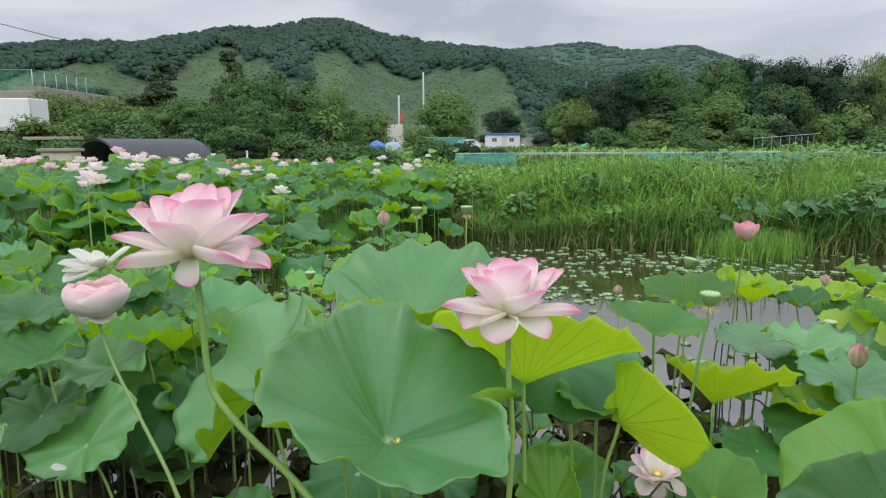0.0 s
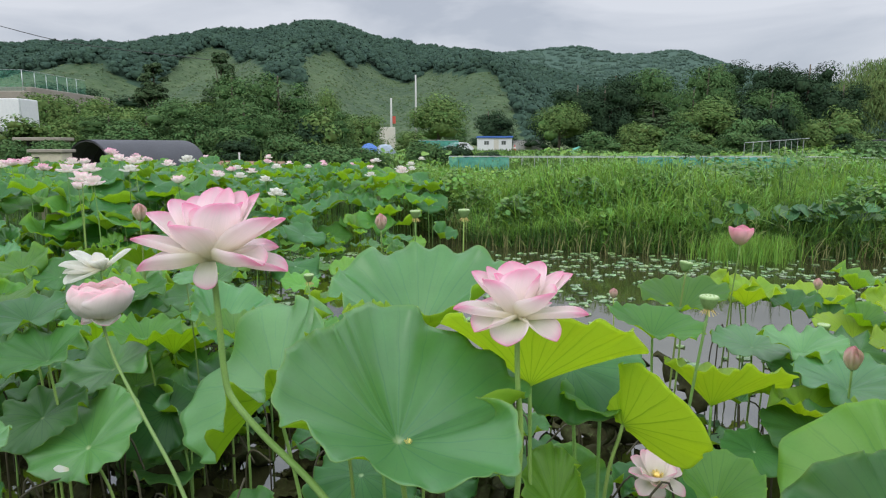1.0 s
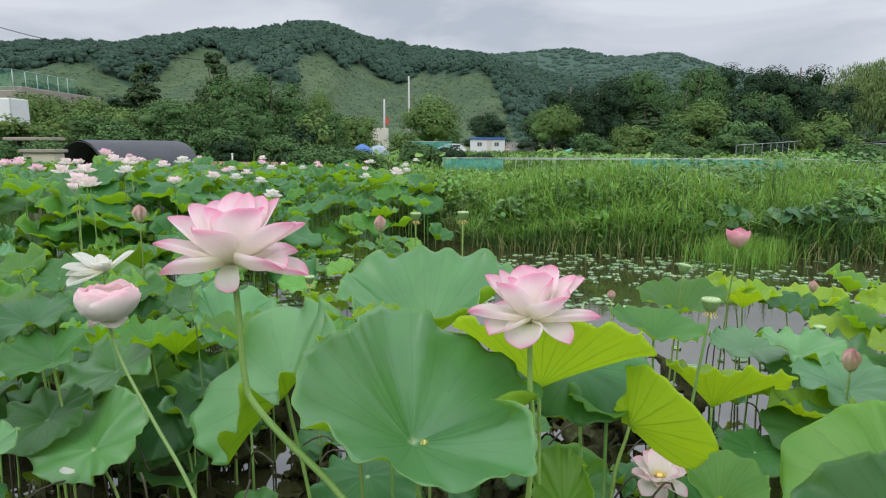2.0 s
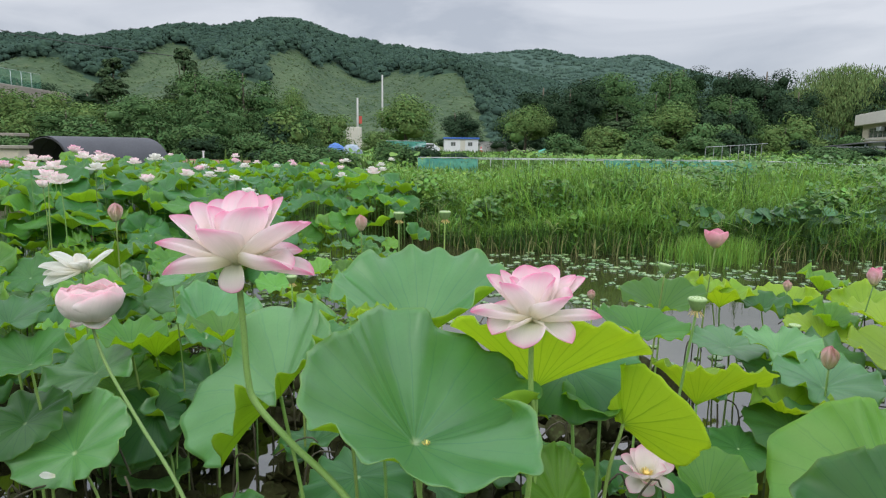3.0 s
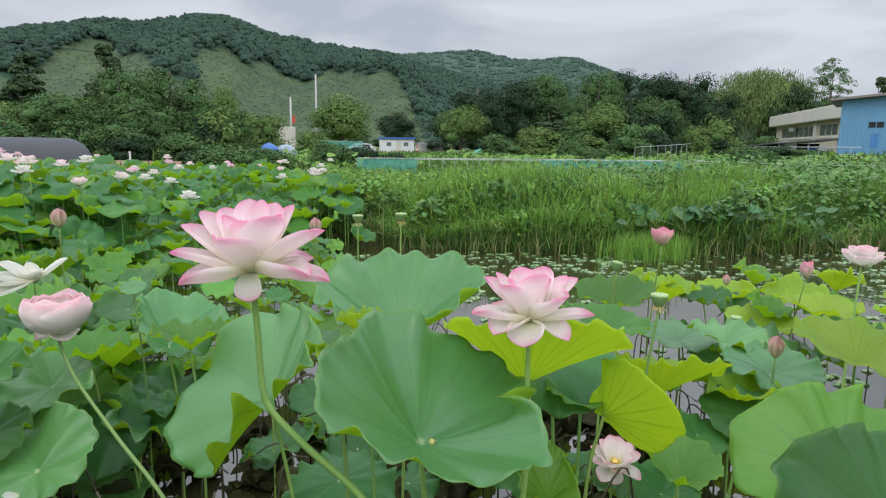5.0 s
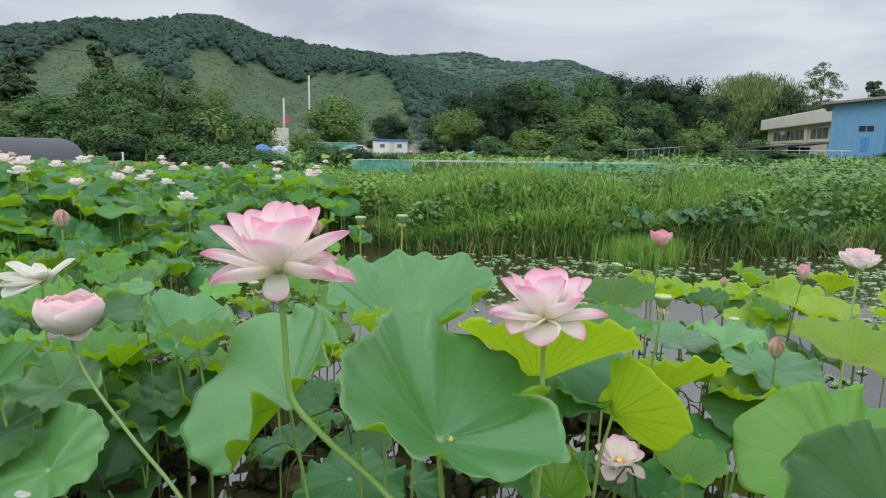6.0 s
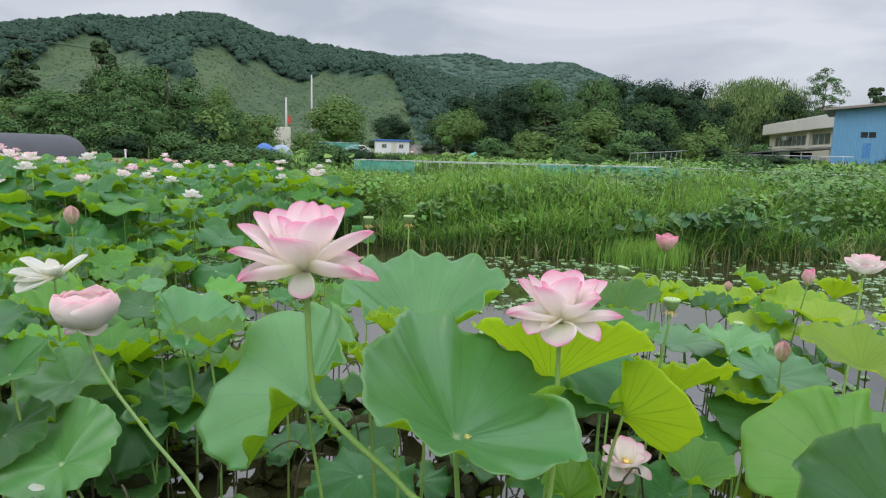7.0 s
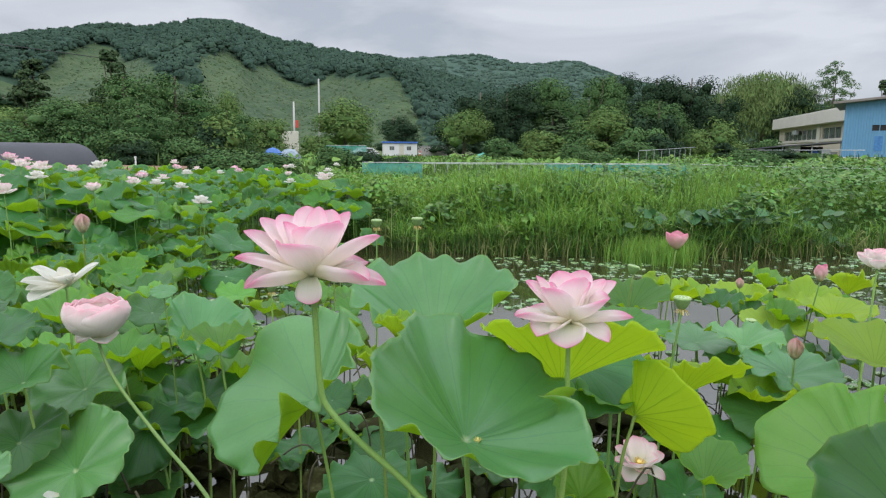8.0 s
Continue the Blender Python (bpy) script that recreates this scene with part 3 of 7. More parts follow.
def hill_sheet(name, label, x0, x1, nx_, y0, y1, ny_, height, mats, chooser=None):
    xs, ys = np.linspace(x0, x1, nx_), np.linspace(y0, y1, ny_)
    X, Y = np.meshgrid(xs, ys)
    v = np.stack([X.ravel(), Y.ravel(), height(X, Y).ravel()], 1)
    idx = np.arange(nx_ * ny_).reshape(ny_, nx_)
    f = np.stack([idx[:-1, :-1].ravel(), idx[:-1, 1:].ravel(), idx[1:, 1:].ravel(), idx[1:, :-1].ravel()], 1)
    slots = None
    if chooser:
        c = v[f].mean(axis=1)
        slots = np.where(chooser(c[:, 0], c[:, 1]), 1, 0)
    ob = new(name, bulk_mesh(name, v, f, mats, slots, smooth=True))
    return tagged(ob, label, "hill", kind="structure")


hill_sheet("hillside_near", "felled green hillside below a dark wooded ridge", -560, 420, 400, FOOT - 10, 600, 160, hill_near_z, [M_WOODS_HAZED, M_SLOPE], hill_clear)
hill_sheet("hillside_far", "distant wooded hill tinted bluish with painted haze", -500, 1500, 100, 470, 1300, 40, hill_far_z, [M_WOODS_FAR_HAZED])


def cube_ball():
    """A small ball of 24 quads."""
    pts, quads, index = [], [], {}
    for ax in range(3):
        for side in (-1, 1):
            for i in range(2):
                for k in range(2):
                    q = []
                    for di, dk in ((0, 0), (1, 0), (1, 1), (0, 1)):
                        p = [0, 0, 0]
                        p[ax], p[(ax + 1) % 3], p[(ax + 2) % 3] = side, i + di - 1, k + dk - 1
                        if tuple(p) not in index:
                            index[tuple(p)] = len(pts)
                            pts.append(p)
                        q.append(index[tuple(p)])
                    quads.append(q if side > 0 else q[::-1])
    pts = np.array(pts, dtype=float)
    return pts / np.linalg.norm(pts, axis=1, keepdims=True), np.array(quads)


CORE_V, CORE_F = cube_ball()


def card_woods(name, label, spots, size_lo, size_hi, cards, card, material, seed, squash=0.9):
    """Crowns of a far wood, each a dome of leaf clumps, joined: too many to count."""
    rg_ = np.random.default_rng(seed)
    n = len(spots)
    s_ = rg_.uniform(size_lo, size_hi, n)
    w = rg_.normal(0, 1, (n, cards, 3))
    w /= np.linalg.norm(w, axis=2, keepdims=True)
    w[:, :, 2] = np.where(w[:, :, 2] < -0.25, -w[:, :, 2], w[:, :, 2])
    w[:, :, 1] = np.where((w[:, :, 1] > 0.5) & (rg_.uniform(0, 1, (n, cards)) < 0.7), -w[:, :, 1], w[:, :, 1])
    p = spots[:, None, :] + w * (s_[:, None] * rg_.uniform(0.75, 1.08, (n, cards)))[:, :, None] * np.array([1, 1, squash])
    p, w = p.reshape(-1, 3), w.reshape(-1, 3)
    m = len(p)
    nrm = w + rg_.normal(0, 0.2, (m, 3))
    nrm /= np.linalg.norm(nrm, axis=1, keepdims=True)
    a = np.cross(nrm, rg_.normal(0, 1, (m, 3)))
    a /= np.linalg.norm(a, axis=1, keepdims=True)
    b = np.cross(nrm, a)
    q = card * np.repeat(s_, cards) * rg_.uniform(0.7, 1.3, m)
    v = np.stack([p + q[:, None] * (fa * a + fb * b) for fa, fb in ((-1, 0), (0, -0.8), (1, 0), (0, 0.8))], 1).reshape(-1, 3)
    f = (np.arange(m) * 4)[:, None] + np.array([0, 1, 2, 3])
    k = len(CORE_V)
    core = spots[:, None, :] + CORE_V[None] * (s_[:, None] * rg_.uniform(0.72, 1.0, (n, k)))[:, :, None] * np.array([1, 1, squash])
    cf = (CORE_F[None] + (len(v) + np.arange(n) * k)[:, None, None]).reshape(-1, 4)
    v, f = np.concatenate([v, core.reshape(-1, 3)]), np.concatenate([f, cf])
    me = bulk_mesh(name, v, f, [material], smooth=True)
    soft = w * 0.42 + nrm * 0.1 + np.array([0, -0.12, 0.5])
    soft = np.concatenate([np.repeat(soft, 4, axis=0), np.tile(CORE_V * 0.5 + np.array([0, -0.12, 0.5]), (n, 1))])
    me.normals_split_custom_set_from_vertices(soft / np.linalg.norm(soft, axis=1, keepdims=True))
    return tagged(new(name, me), label, "woods", kind="stuff")


rng = np.random.default_rng(11)
px = rng.uniform(-420, 300, 40000)
py = FOOT + (CREST + 25 - FOOT) * rng.uniform(0, 1, 40000) ** 0.7
keep = ~hill_clear(px, py) & (px > -0.9 * py - 20) & (px < 0.95 * py)
px, py = px[keep][:11000], py[keep][:11000]
tall_edge = np.clip(1 - wood_edge(px, py) / 0.22, 0, 1) * (py > FOOT + 40)
spots = np.stack([px, py, hill_near_z(px, py) + rng.uniform(-0.6, 1.2, len(px)) + 4.2 * tall_edge], 1)
front = tall_edge > 0.82
spots = np.concatenate([spots, spots[front] + np.array([1.2, -0.6, -2.4])])
card_woods("ridge_woods", "dense dark broadleaf woods along the hill ridge", spots, 1.4, 3.3, 16, 0.24, M_WOODS_HAZED, 12, 0.7)

px = rng.uniform(-100, 1000, 14000)
py = 500 + 420 * rng.uniform(0, 1, 14000) ** 0.6
keep = (px > -0.2 * py) & (px < 1.05 * py)
px, py = px[keep][:3400], py[keep][:3400]
spots = np.stack([px, py, hill_far_z(px, py) + 0.4], 1)
card_woods("distant_woods", "woods covering the farther hill, tinted bluish with painted haze", spots, 3.4, 6.4, 14, 0.22, M_WOODS_FAR_HAZED, 13, 0.5)

px = rng.uniform(-420, 130, 22000)
py = FOOT + (CREST - FOOT) * rng.uniform(0, 1, 22000)
keep = hill_clear(px, py) & (px > -0.9 * py - 20)
px, py = px[keep][:3000], py[keep][:3000]
spots = np.stack([px, py, hill_near_z(px, py) + 0.1], 1)
card_woods("saplings", "young planted saplings and scrub dotting the felled slope", spots, 0.3, 0.8, 3, 0.4, M_SAPLING, 14, 0.6)

# ---- lotus ----
def round_ring(rows, th, soft=10.0):
    """Values given at some compass angles (degrees), softly joined all the way round."""
    rows = sorted((r[0] % 360, r[1]) for r in rows)
    az = np.array([r[0] for r in rows], dtype=float)
    val = np.array([r[1] for r in rows], dtype=float)
    line = np.interp(np.arange(360), np.concatenate([az - 360, az, az + 360]), np.tile(val, 3))
    k = np.exp(-0.5 * (np.arange(-30, 31) / soft) ** 2)
    line = np.convolve(np.concatenate([line[-30:], line, line[:30]]), k / k.sum(), mode="valid")
    return np.interp(np.degrees(th) % 360, np.arange(361), np.append(line, line[0]))


def leaf_shape(rows, ruffle=0.05, seed=0, folds=(), rings=10, segs=48, bow=10.0, thick=0.0016, waves=(8, 13, 21), soft=10.0):
    """A peltate lotus leaf round its stalk. rows: compass angle, radius and rise (degrees) of the rim; bow: how much steeper it starts at the heart."""
    rng_ = np.random.default_rng(seed)
    th = np.linspace(0, 2 * math.pi, segs, endpoint=False)
    rr = np.concatenate([[0.02], np.linspace(0.07, 1.0, rings - 1) ** 0.85])
    r8 = round_ring([(q[0], q[1]) for q in rows], th, soft)
    a8 = np.radians(round_ring([(q[0], q[2]) for q in rows], th, soft))
    a_in = np.radians(round_ring([(q[0], q[2]) for q in rows], th, soft + 16.0))
    ph = rng_.uniform(0, 6.28, 12)
    h, z = np.zeros(segs), np.zeros(segs)
    hs, zs, prev = [], [], 0.0
    for r in rr:
        out_ = ease(0.1, 0.75, r)
        a = a_in + (a8 - a_in) * 1.5 * out_ + math.radians(bow) * (1 - 2 * r) + math.radians(12) * (1 - ease(0.0, 0.14, r))
        for f_th, f_w, f_r, f_a in folds:
            dth = np.angle(np.exp(1j * (th - math.radians(f_th))))
            a = a + math.radians(f_a) * np.exp(-(dth / math.radians(f_w)) ** 2) * ease(f_r, 1.0, r)
        h = h + np.cos(a) * (r - prev)
        z = z + np.sin(a) * (r - prev)
        prev = r
        hs.append(h * r8)
        zs.append(z * r8)
    hs, zs = np.array(hs), np.array(zs)
    g = np.stack([hs * np.cos(th), hs * np.sin(th), zs], 2)

    def normals(q):
        n_ = np.cross(np.gradient(q, axis=0), np.roll(q, -1, 1) - np.roll(q, 1, 1))
        return n_ / (np.linalg.norm(n_, axis=2, keepdims=True) + 1e-9)
    # frilled rim, soft radial folds, fine ribs
    w1 = np.sin(waves[0] * th + ph[0] + 0.7 * np.sin(2 * th + ph[1])) * (0.75 + 0.4 * np.sin(3 * th + ph[2]))
    w2 = np.sin(waves[1] * th + ph[3] + 0.8 * np.sin(3 * th + ph[4])) * (0.7 + 0.5 * np.sin(2 * th + ph[5]))
    w3 = np.sin(waves[2] * th + ph[6] + np.sin(4 * th + ph[7]))
    slow = np.sin(9 * th + ph[8] + np.sin(2 * th)) + 0.6 * np.sin(5 * th + ph[9])
    R = float(r8.mean())
    s = rr[:, None]
    lift = R * ruffle * (1.15 * s ** 4 * w1 + 1.25 * s ** 7 * w2 + 0.42 * s ** 11 * w3 + 0.35 * s ** 1.3 * slow)
    lift = lift + 0.0012 * R * np.cos(21 * th) * s * (1 - s) * 4
    g = g + normals(g) * lift[:, :, None]
    edge = 1 + (0.026 * np.sin(waves[1] * th + ph[10]) + 0.016 * np.sin(waves[2] * th + ph[11])) * s ** 6
    g = g * np.stack([edge, edge, np.ones_like(edge)], 2)
    low = (g - normals(g) * thick).reshape(-1, 3)
    top = g.reshape(-1, 3)
    n = len(top)
    zc = g[0, :, 2].mean()
    verts = np.concatenate([top, low, [[0, 0, zc - 0.002]], [[0, 0, zc - 0.006]]])
    uv = np.stack([np.tile(th / (2 * math.pi), rings), np.repeat(rr, segs)], 1)
    uvs = np.concatenate([uv, uv, [[0.5, 0.0]], [[0.5, 0.0]]])
    faces, slots = [], []
    for i in range(rings - 1):
        for k in range(segs):
            k2 = (k + 1) % segs
            a_, b_, c_, d_ = i * segs + k, (i + 1) * segs + k, (i + 1) * segs + k2, i * segs + k2
            faces.append((a_, b_, c_, d_))
            faces.append((a_ + n, d_ + n, c_ + n, b_ + n))
            slots += [0, 1]
    for k in range(segs):
        k2 = (k + 1) % segs
        faces.append((2 * n, k, k2))
        faces.append((2 * n + 1, n + k2, n + k))
        e1, e2 = (rings - 1) * segs + k, (rings - 1) * segs + k2
        faces.append((e1, e1 + n, e2 + n, e2))
        slots += [0, 1, 0]
    return verts, faces, slots, uvs


def compass(incl, rad):
    """Rim rows from eight rises and radii, every 45 degrees from east through north."""
    return [(45 * k, r, a) for k, (a, r) in enumerate(zip(incl, rad))]


def blade_mesh(shape, tone):
    v, f, s, u = shape
    return mesh_of("blade", v, f, [M_TOP[tone], M_UNDER[tone]], s, u)


LEAF_WORDS = ["blue-green lotus leaf on a prickly stalk in the pond", "green lotus leaf with a wavy rim above the water",
              "young yellow-green lotus leaf above the water", "pale blue-green lotus leaf with a waxy sheen above the water",
              "bright green lotus leaf with a crinkled rim above the water"]


def hero_leaf(at, rows, base, tone=0, ruffle=0.05, seed=0, folds=(), label="", bow=10.0, radius=0.006, mids=(), fine=84, waves=(8, 13, 21), soft=10.0):
    ob = thing("lotus_leaf", pose(base[0], base[1], 0), label or LEAF_WORDS[tone], "leaf", "lotus leaves")
    blade = part("blade", blade_mesh(leaf_shape(rows, ruffle, seed, folds, 18, fine, bow, waves=waves, soft=soft), tone), None, ob)
    blade.matrix_basis = Matrix.Translation((at[0] - base[0], at[1] - base[1], at[2]))
    line = [(0, 0, -0.4)] + [(m[0] - base[0], m[1] - base[1], m[2]) for m in mids]
    if not mids:
        line.append(((at[0] - base[0]) * 0.55 + 0.02, (at[1] - base[1]) * 0.55, at[2] * 0.5))
    line.append((at[0] - base[0], at[1] - base[1], at[2] - 0.001))
    tube("stalk", line, radius, radius * 0.8, M_STEM, ob, 8, 6)
    return ob


def petal_shape(length, width, incl, curl, cup, seed=0, nv=9, nu=7, tip=0.0, thick=0.0009):
    """A petal from its claw along +x: rises at incl, bends by curl to the tip, edges lifted by cup."""
    rng_ = np.random.default_rng(seed)
    vv = 1 - (1 - np.linspace(0, 1, nv)) ** 1.35
    uu = np.linspace(-1, 1, nu)
    prof = np.interp(vv, [0, 0.12, 0.3, 0.5, 0.65, 0.78, 0.88, 0.95, 0.985, 1.0], [0.42, 0.60, 0.84, 0.985, 1.0, 0.92, 0.74, 0.47, 0.22, 0.04])
    x, z, prev = 0.0, 0.0, 0.0
    pts, uvs = [], []
    twist = rng_.uniform(-0.16, 0.16)
    wob = rng_.uniform(0, 6.28, 2)
    for j, v in enumerate(vv):
        a = math.radians(incl + curl * (v - 0.35) + tip * max(0.0, v - 0.8) * 5)
        x += math.cos(a) * (v - prev) * length
        z += math.sin(a) * (v - prev) * length
        prev = v
        w = prof[j] * width * 0.6
        for u in uu:
            lift = cup * w * (u * u) * (1.0 - 0.35 * v)
            off = lift + twist * u * w * v + 0.05 * w * u * math.sin(5.0 * v + wob[0]) + 0.03 * w * math.sin(7 * v + 2 * u + wob[1])
            y = u * w * (1 - 0.12 * cup * u * u)
            pts.append((x - math.sin(a) * off, y, z + math.cos(a) * off))
            uvs.append((u * 0.5 + 0.5, v))
    g = np.array(pts).reshape(nv, nu, 3)
    nrm = np.cross(np.gradient(g, axis=0), np.gradient(g, axis=1))
    nrm /= np.linalg.norm(nrm, axis=2, keepdims=True) + 1e-12
    low = (g - nrm * thick).reshape(-1, 3)
    n = nv * nu
    faces = []
    for j in range(nv - 1):
        for k in range(nu - 1):
            a_, b_, c_, d_ = j * nu + k, (j + 1) * nu + k, (j + 1) * nu + k + 1, j * nu + k + 1
            faces.append((a_, b_, c_, d_))
            faces.append((d_ + n, c_ + n, b_ + n, a_ + n))
    rim = [j * nu for j in range(nv)] + [(nv - 1) * nu + k for k in range(1, nu)] + [j * nu + nu - 1 for j in range(nv - 2, -1, -1)] + [k for k in range(nu - 2, 0, -1)]
    for a_, b_ in zip(rim, rim[1:] + rim[:1]):
        faces.append((a_, a_ + n, b_ + n, b_))
    return np.concatenate([g.reshape(-1, 3), low]), faces, uvs * 2


def petal_mesh(material, *args, **kw):
    v, f, u = petal_shape(*args, **kw)
    return mesh_of("petal", v, f, [material], None, u)


def lathe(profile, sides=14):
    verts, faces = [], []
    for r, z in profile:
        for k in range(sides):
            verts.append((r * math.cos(2 * math.pi * k / sides), r * math.sin(2 * math.pi * k / sides), z))
    for i in range(len(profile) - 1):
        for k in range(sides):
            k2 = (k + 1) % sides
            faces.append((i * sides + k, i * sides + k2, (i + 1) * sides + k2, (i + 1) * sides + k))
    faces.append(tuple(range(sides - 1, -1, -1)))
    faces.append(tuple(range((len(profile) - 1) * sides, len(profile) * sides)))
    return verts, faces


def stamen_mesh(size, seed, material=None, n=70):
    """The ring of yellow threads round the receptacle."""
    r_ = random.Random(seed)
    verts, faces = [], []
    for _ in range(n):
        a = r_.uniform(0, 6.283)
        l_, o = size * r_.uniform(0.7, 1.1), size * 0.35
        d = Vector((math.cos(a) * 0.6, math.sin(a) * 0.6, r_.uniform(0.5, 1.0))).normalized()
        p = Vector((math.cos(a) * o, math.sin(a) * o, 0))
        s = Vector((-math.sin(a), math.cos(a), 0)) * size * 0.03
        i = len(verts)
        verts += [p - s, p + s, p + d * l_ + s * 1.6, p + d * l_ - s * 1.6]
        faces.append((i, i + 1, i + 2, i + 3))
    return mesh_of("stamens", verts, faces, [material or M_STAMEN])


def receptacle_mesh(size):
    v, f = lathe([(size * 0.16, -size * 0.1), (size * 0.24, 0), (size * 0.34, size * 0.3), (size * 0.42, size * 0.55), (size * 0.36, size * 0.6), (size * 0.1, size * 0.6)])
    return mesh_of("receptacle", v, f, [M_STAMEN])


def flower(at, size, petals, line, label, material, seed=0, heart=True, group="lotus flowers", stalk_r=0.0055, base=None, detail=1, lean=(0, 0)):
    """petals: rows of azimuth, rise, length, width, curl, cup (degrees; lengths as shares of size)."""
    base = base or line[0]
    ob = thing("lotus_flower", pose(base[0], base[1], 0), label, "flower", group)
    m0 = Matrix.Translation((at[0] - base[0], at[1] - base[1], at[2])) @ pose(0, 0, 0, lean[0], lean[1], 0)
    nv, nu = (15, 11) if detail else (6, 5)
    for i, (az, rise, ln, wd, curl, cup) in enumerate(petals):
        p = part("petal", petal_mesh(material, ln * size, wd * size, rise, curl, cup, seed=seed * 50 + i, nv=nv, nu=nu), None, ob)
        a = radians(az)
        p.matrix_basis = m0 @ Matrix.Translation((math.cos(a) * size * 0.06, math.sin(a) * size * 0.06, size * 0.02)) @ Matrix.Rotation(a, 4, "Z")
    if heart:
        rc = part("receptacle", receptacle_mesh(size * 0.26), None, ob)
        rc.matrix_basis = m0 @ Matrix.Translation((0, 0, size * 0.12))
        st = part("stamens", stamen_mesh(size * 0.22, seed), None, ob, "yellow thread-like stamens")
        st.matrix_basis = m0 @ Matrix.Translation((0, 0, size * 0.14))
    pts = [(p[0] - base[0], p[1] - base[1], p[2]) for p in line] + [(at[0] - base[0], at[1] - base[1], at[2] + size * 0.03)]
    tube("stalk", pts, stalk_r * 1.15, stalk_r * 0.9, M_STEM, ob, 9, 8)
    return ob


def round_flower(n_out, n_mid, n_in, openness, seed, bowl=False):
    """Rows of petals for a flower of that openness: 0 a tight cup, 1 wide open."""
    r_ = random.Random(seed)
    rows = []
    tiers = ((n_out, 44 - 44 * openness, 1.0, 0.62, 56 - 10 * openness, 0.75, 9), (n_mid, 60 - 26 * openness, 0.96, 0.62, 54 - 8 * openness, 0.8, 8),
             (n_in, 74 - 16 * openness, 0.84, 0.54, 48, 0.85, 6))
    if bowl:
        tiers = ((n_out, 27, 1.0, 0.98, 124, 0.7, 4), (n_mid, 33, 1.03, 0.94, 122, 0.75, 4), (n_in, 43, 0.94, 0.74, 112, 0.8, 4))
    for n, rise, ln, wd, curl, cup, jit in tiers:
        off = r_.uniform(0, 360)
        for k in range(n):
            rows.append((off + 360 * k / n + r_.uniform(-8, 8), rise + r_.uniform(-jit, jit), ln * r_.uniform(0.9, 1.06), wd * r_.uniform(0.9, 1.1), curl + r_.uniform(-8, 8), cup))
    if bowl:
        rows += [(215, -20, 0.36, 0.5, 30, 0.6), (310, -18, 0.40, 0.5, 30, 0.6)]
    return rows


def bud(at, size, base, label, material, seed=0, open_=0.0, group="lotus buds", mids=()):
    ob = thing("lotus_bud", pose(base[0], base[1], 0), label, "bud", group)
    r_ = random.Random(seed)
    n = 7
    for k in range(n):
        tier = k % 2
        wd = 0.66 if tier else 0.72
        p = part("petal", petal_mesh(material, size * (1.10 - 0.16 * tier + r_.uniform(-0.06, 0.06)), size * wd, 76 + 4 * tier - 42 * open_ + r_.uniform(-3, 3), 56 + 22 * open_, 0.9, seed=seed * 20 + k), None, ob)
        a = radians(360 * k / n + r_.uniform(-6, 6) + seed * 31)
        p.matrix_basis = Matrix.Translation((at[0] - base[0] , at[1] - base[1], at[2])) @ Matrix.Rotation(a, 4, "Z") @ Matrix.Translation((size * 0.03, 0, 0))
    pts = [(0, 0, -0.4)] + [(m[0] - base[0], m[1] - base[1], m[2]) for m in mids] + [(at[0] - base[0], at[1] - base[1], at[2] + size * 0.05)]
    if not mids:
        pts.insert(1, ((at[0] - base[0]) * 0.4 + 0.01, (at[1] - base[1]) * 0.4, at[2] * 0.5))
    tube("stalk", pts, 0.0055, 0.0042, M_STEM, ob, 8, 6)
    return ob


def seed_pod(at, size, base, fringe=False, tilt=(0, 0), group="lotus seed pods"):
    ob = thing("lotus_seed_pod", pose(base[0], base[1], 0), "green flat-topped lotus seed pod on a thin stalk", "seed pod", group)
    m0 = Matrix.Translation((at[0] - base[0], at[1] - base[1], at[2])) @ pose(0, 0, 0, tilt[0], tilt[1], 0)
    s = size
    v, f = lathe([(s * 0.14, -s * 0.62), (s * 0.26, -s * 0.5), (s * 0.40, -s * 0.25), (s * 0.47, -s * 0.04), (s * 0.5, 0.03 * s), (s * 0.47, 0.07 * s)], 18)
    cone = part("cone", mesh_of("cone", v, f, [M_POD]), None, ob)
    cone.matrix_basis = m0
    bm = bmesh.new()
    bmesh.ops.create_cone(bm, cap_ends=True, segments=18, radius1=s * 0.455, radius2=s * 0.44, depth=s * 0.05, matrix=Matrix.Translation((0, 0, s * 0.085)))
    r_ = random.Random(int(size * 1e4))
    for k in range(13):
        a, q = k * 2.4, s * 0.36 * math.sqrt((k + 0.5) / 13)
        bmesh.ops.create_icosphere(bm, subdivisions=1, radius=s * 0.05, matrix=Matrix.Translation((math.cos(a) * q, math.sin(a) * q, s * 0.11)))
    lid = part("pod_face", bm, M_POD_TOP, ob, "pale green face dotted with seeds")
    lid.matrix_basis = m0
    if fringe:
        fr = part("withered_stamens", stamen_mesh(s * 0.42, 5, M_WITHER, 46), None, ob, "drooping brown-yellow threads")
        fr.matrix_basis = m0 @ Matrix.Translation((0, 0, -s * 0.5)) @ pose(0, 0, 0, 180, 0, 0)
    pts = [(0, 0, -0.4), ((at[0] - base[0]) * 0.45 + 0.01, (at[1] - base[1]) * 0.4, at[2] * 0.5), (at[0] - base[0], at[1] - base[1], at[2] - s * 0.58)]
    tube("stalk", pts, 0.006, 0.0048, M_STEM, ob, 8, 6)
    return ob


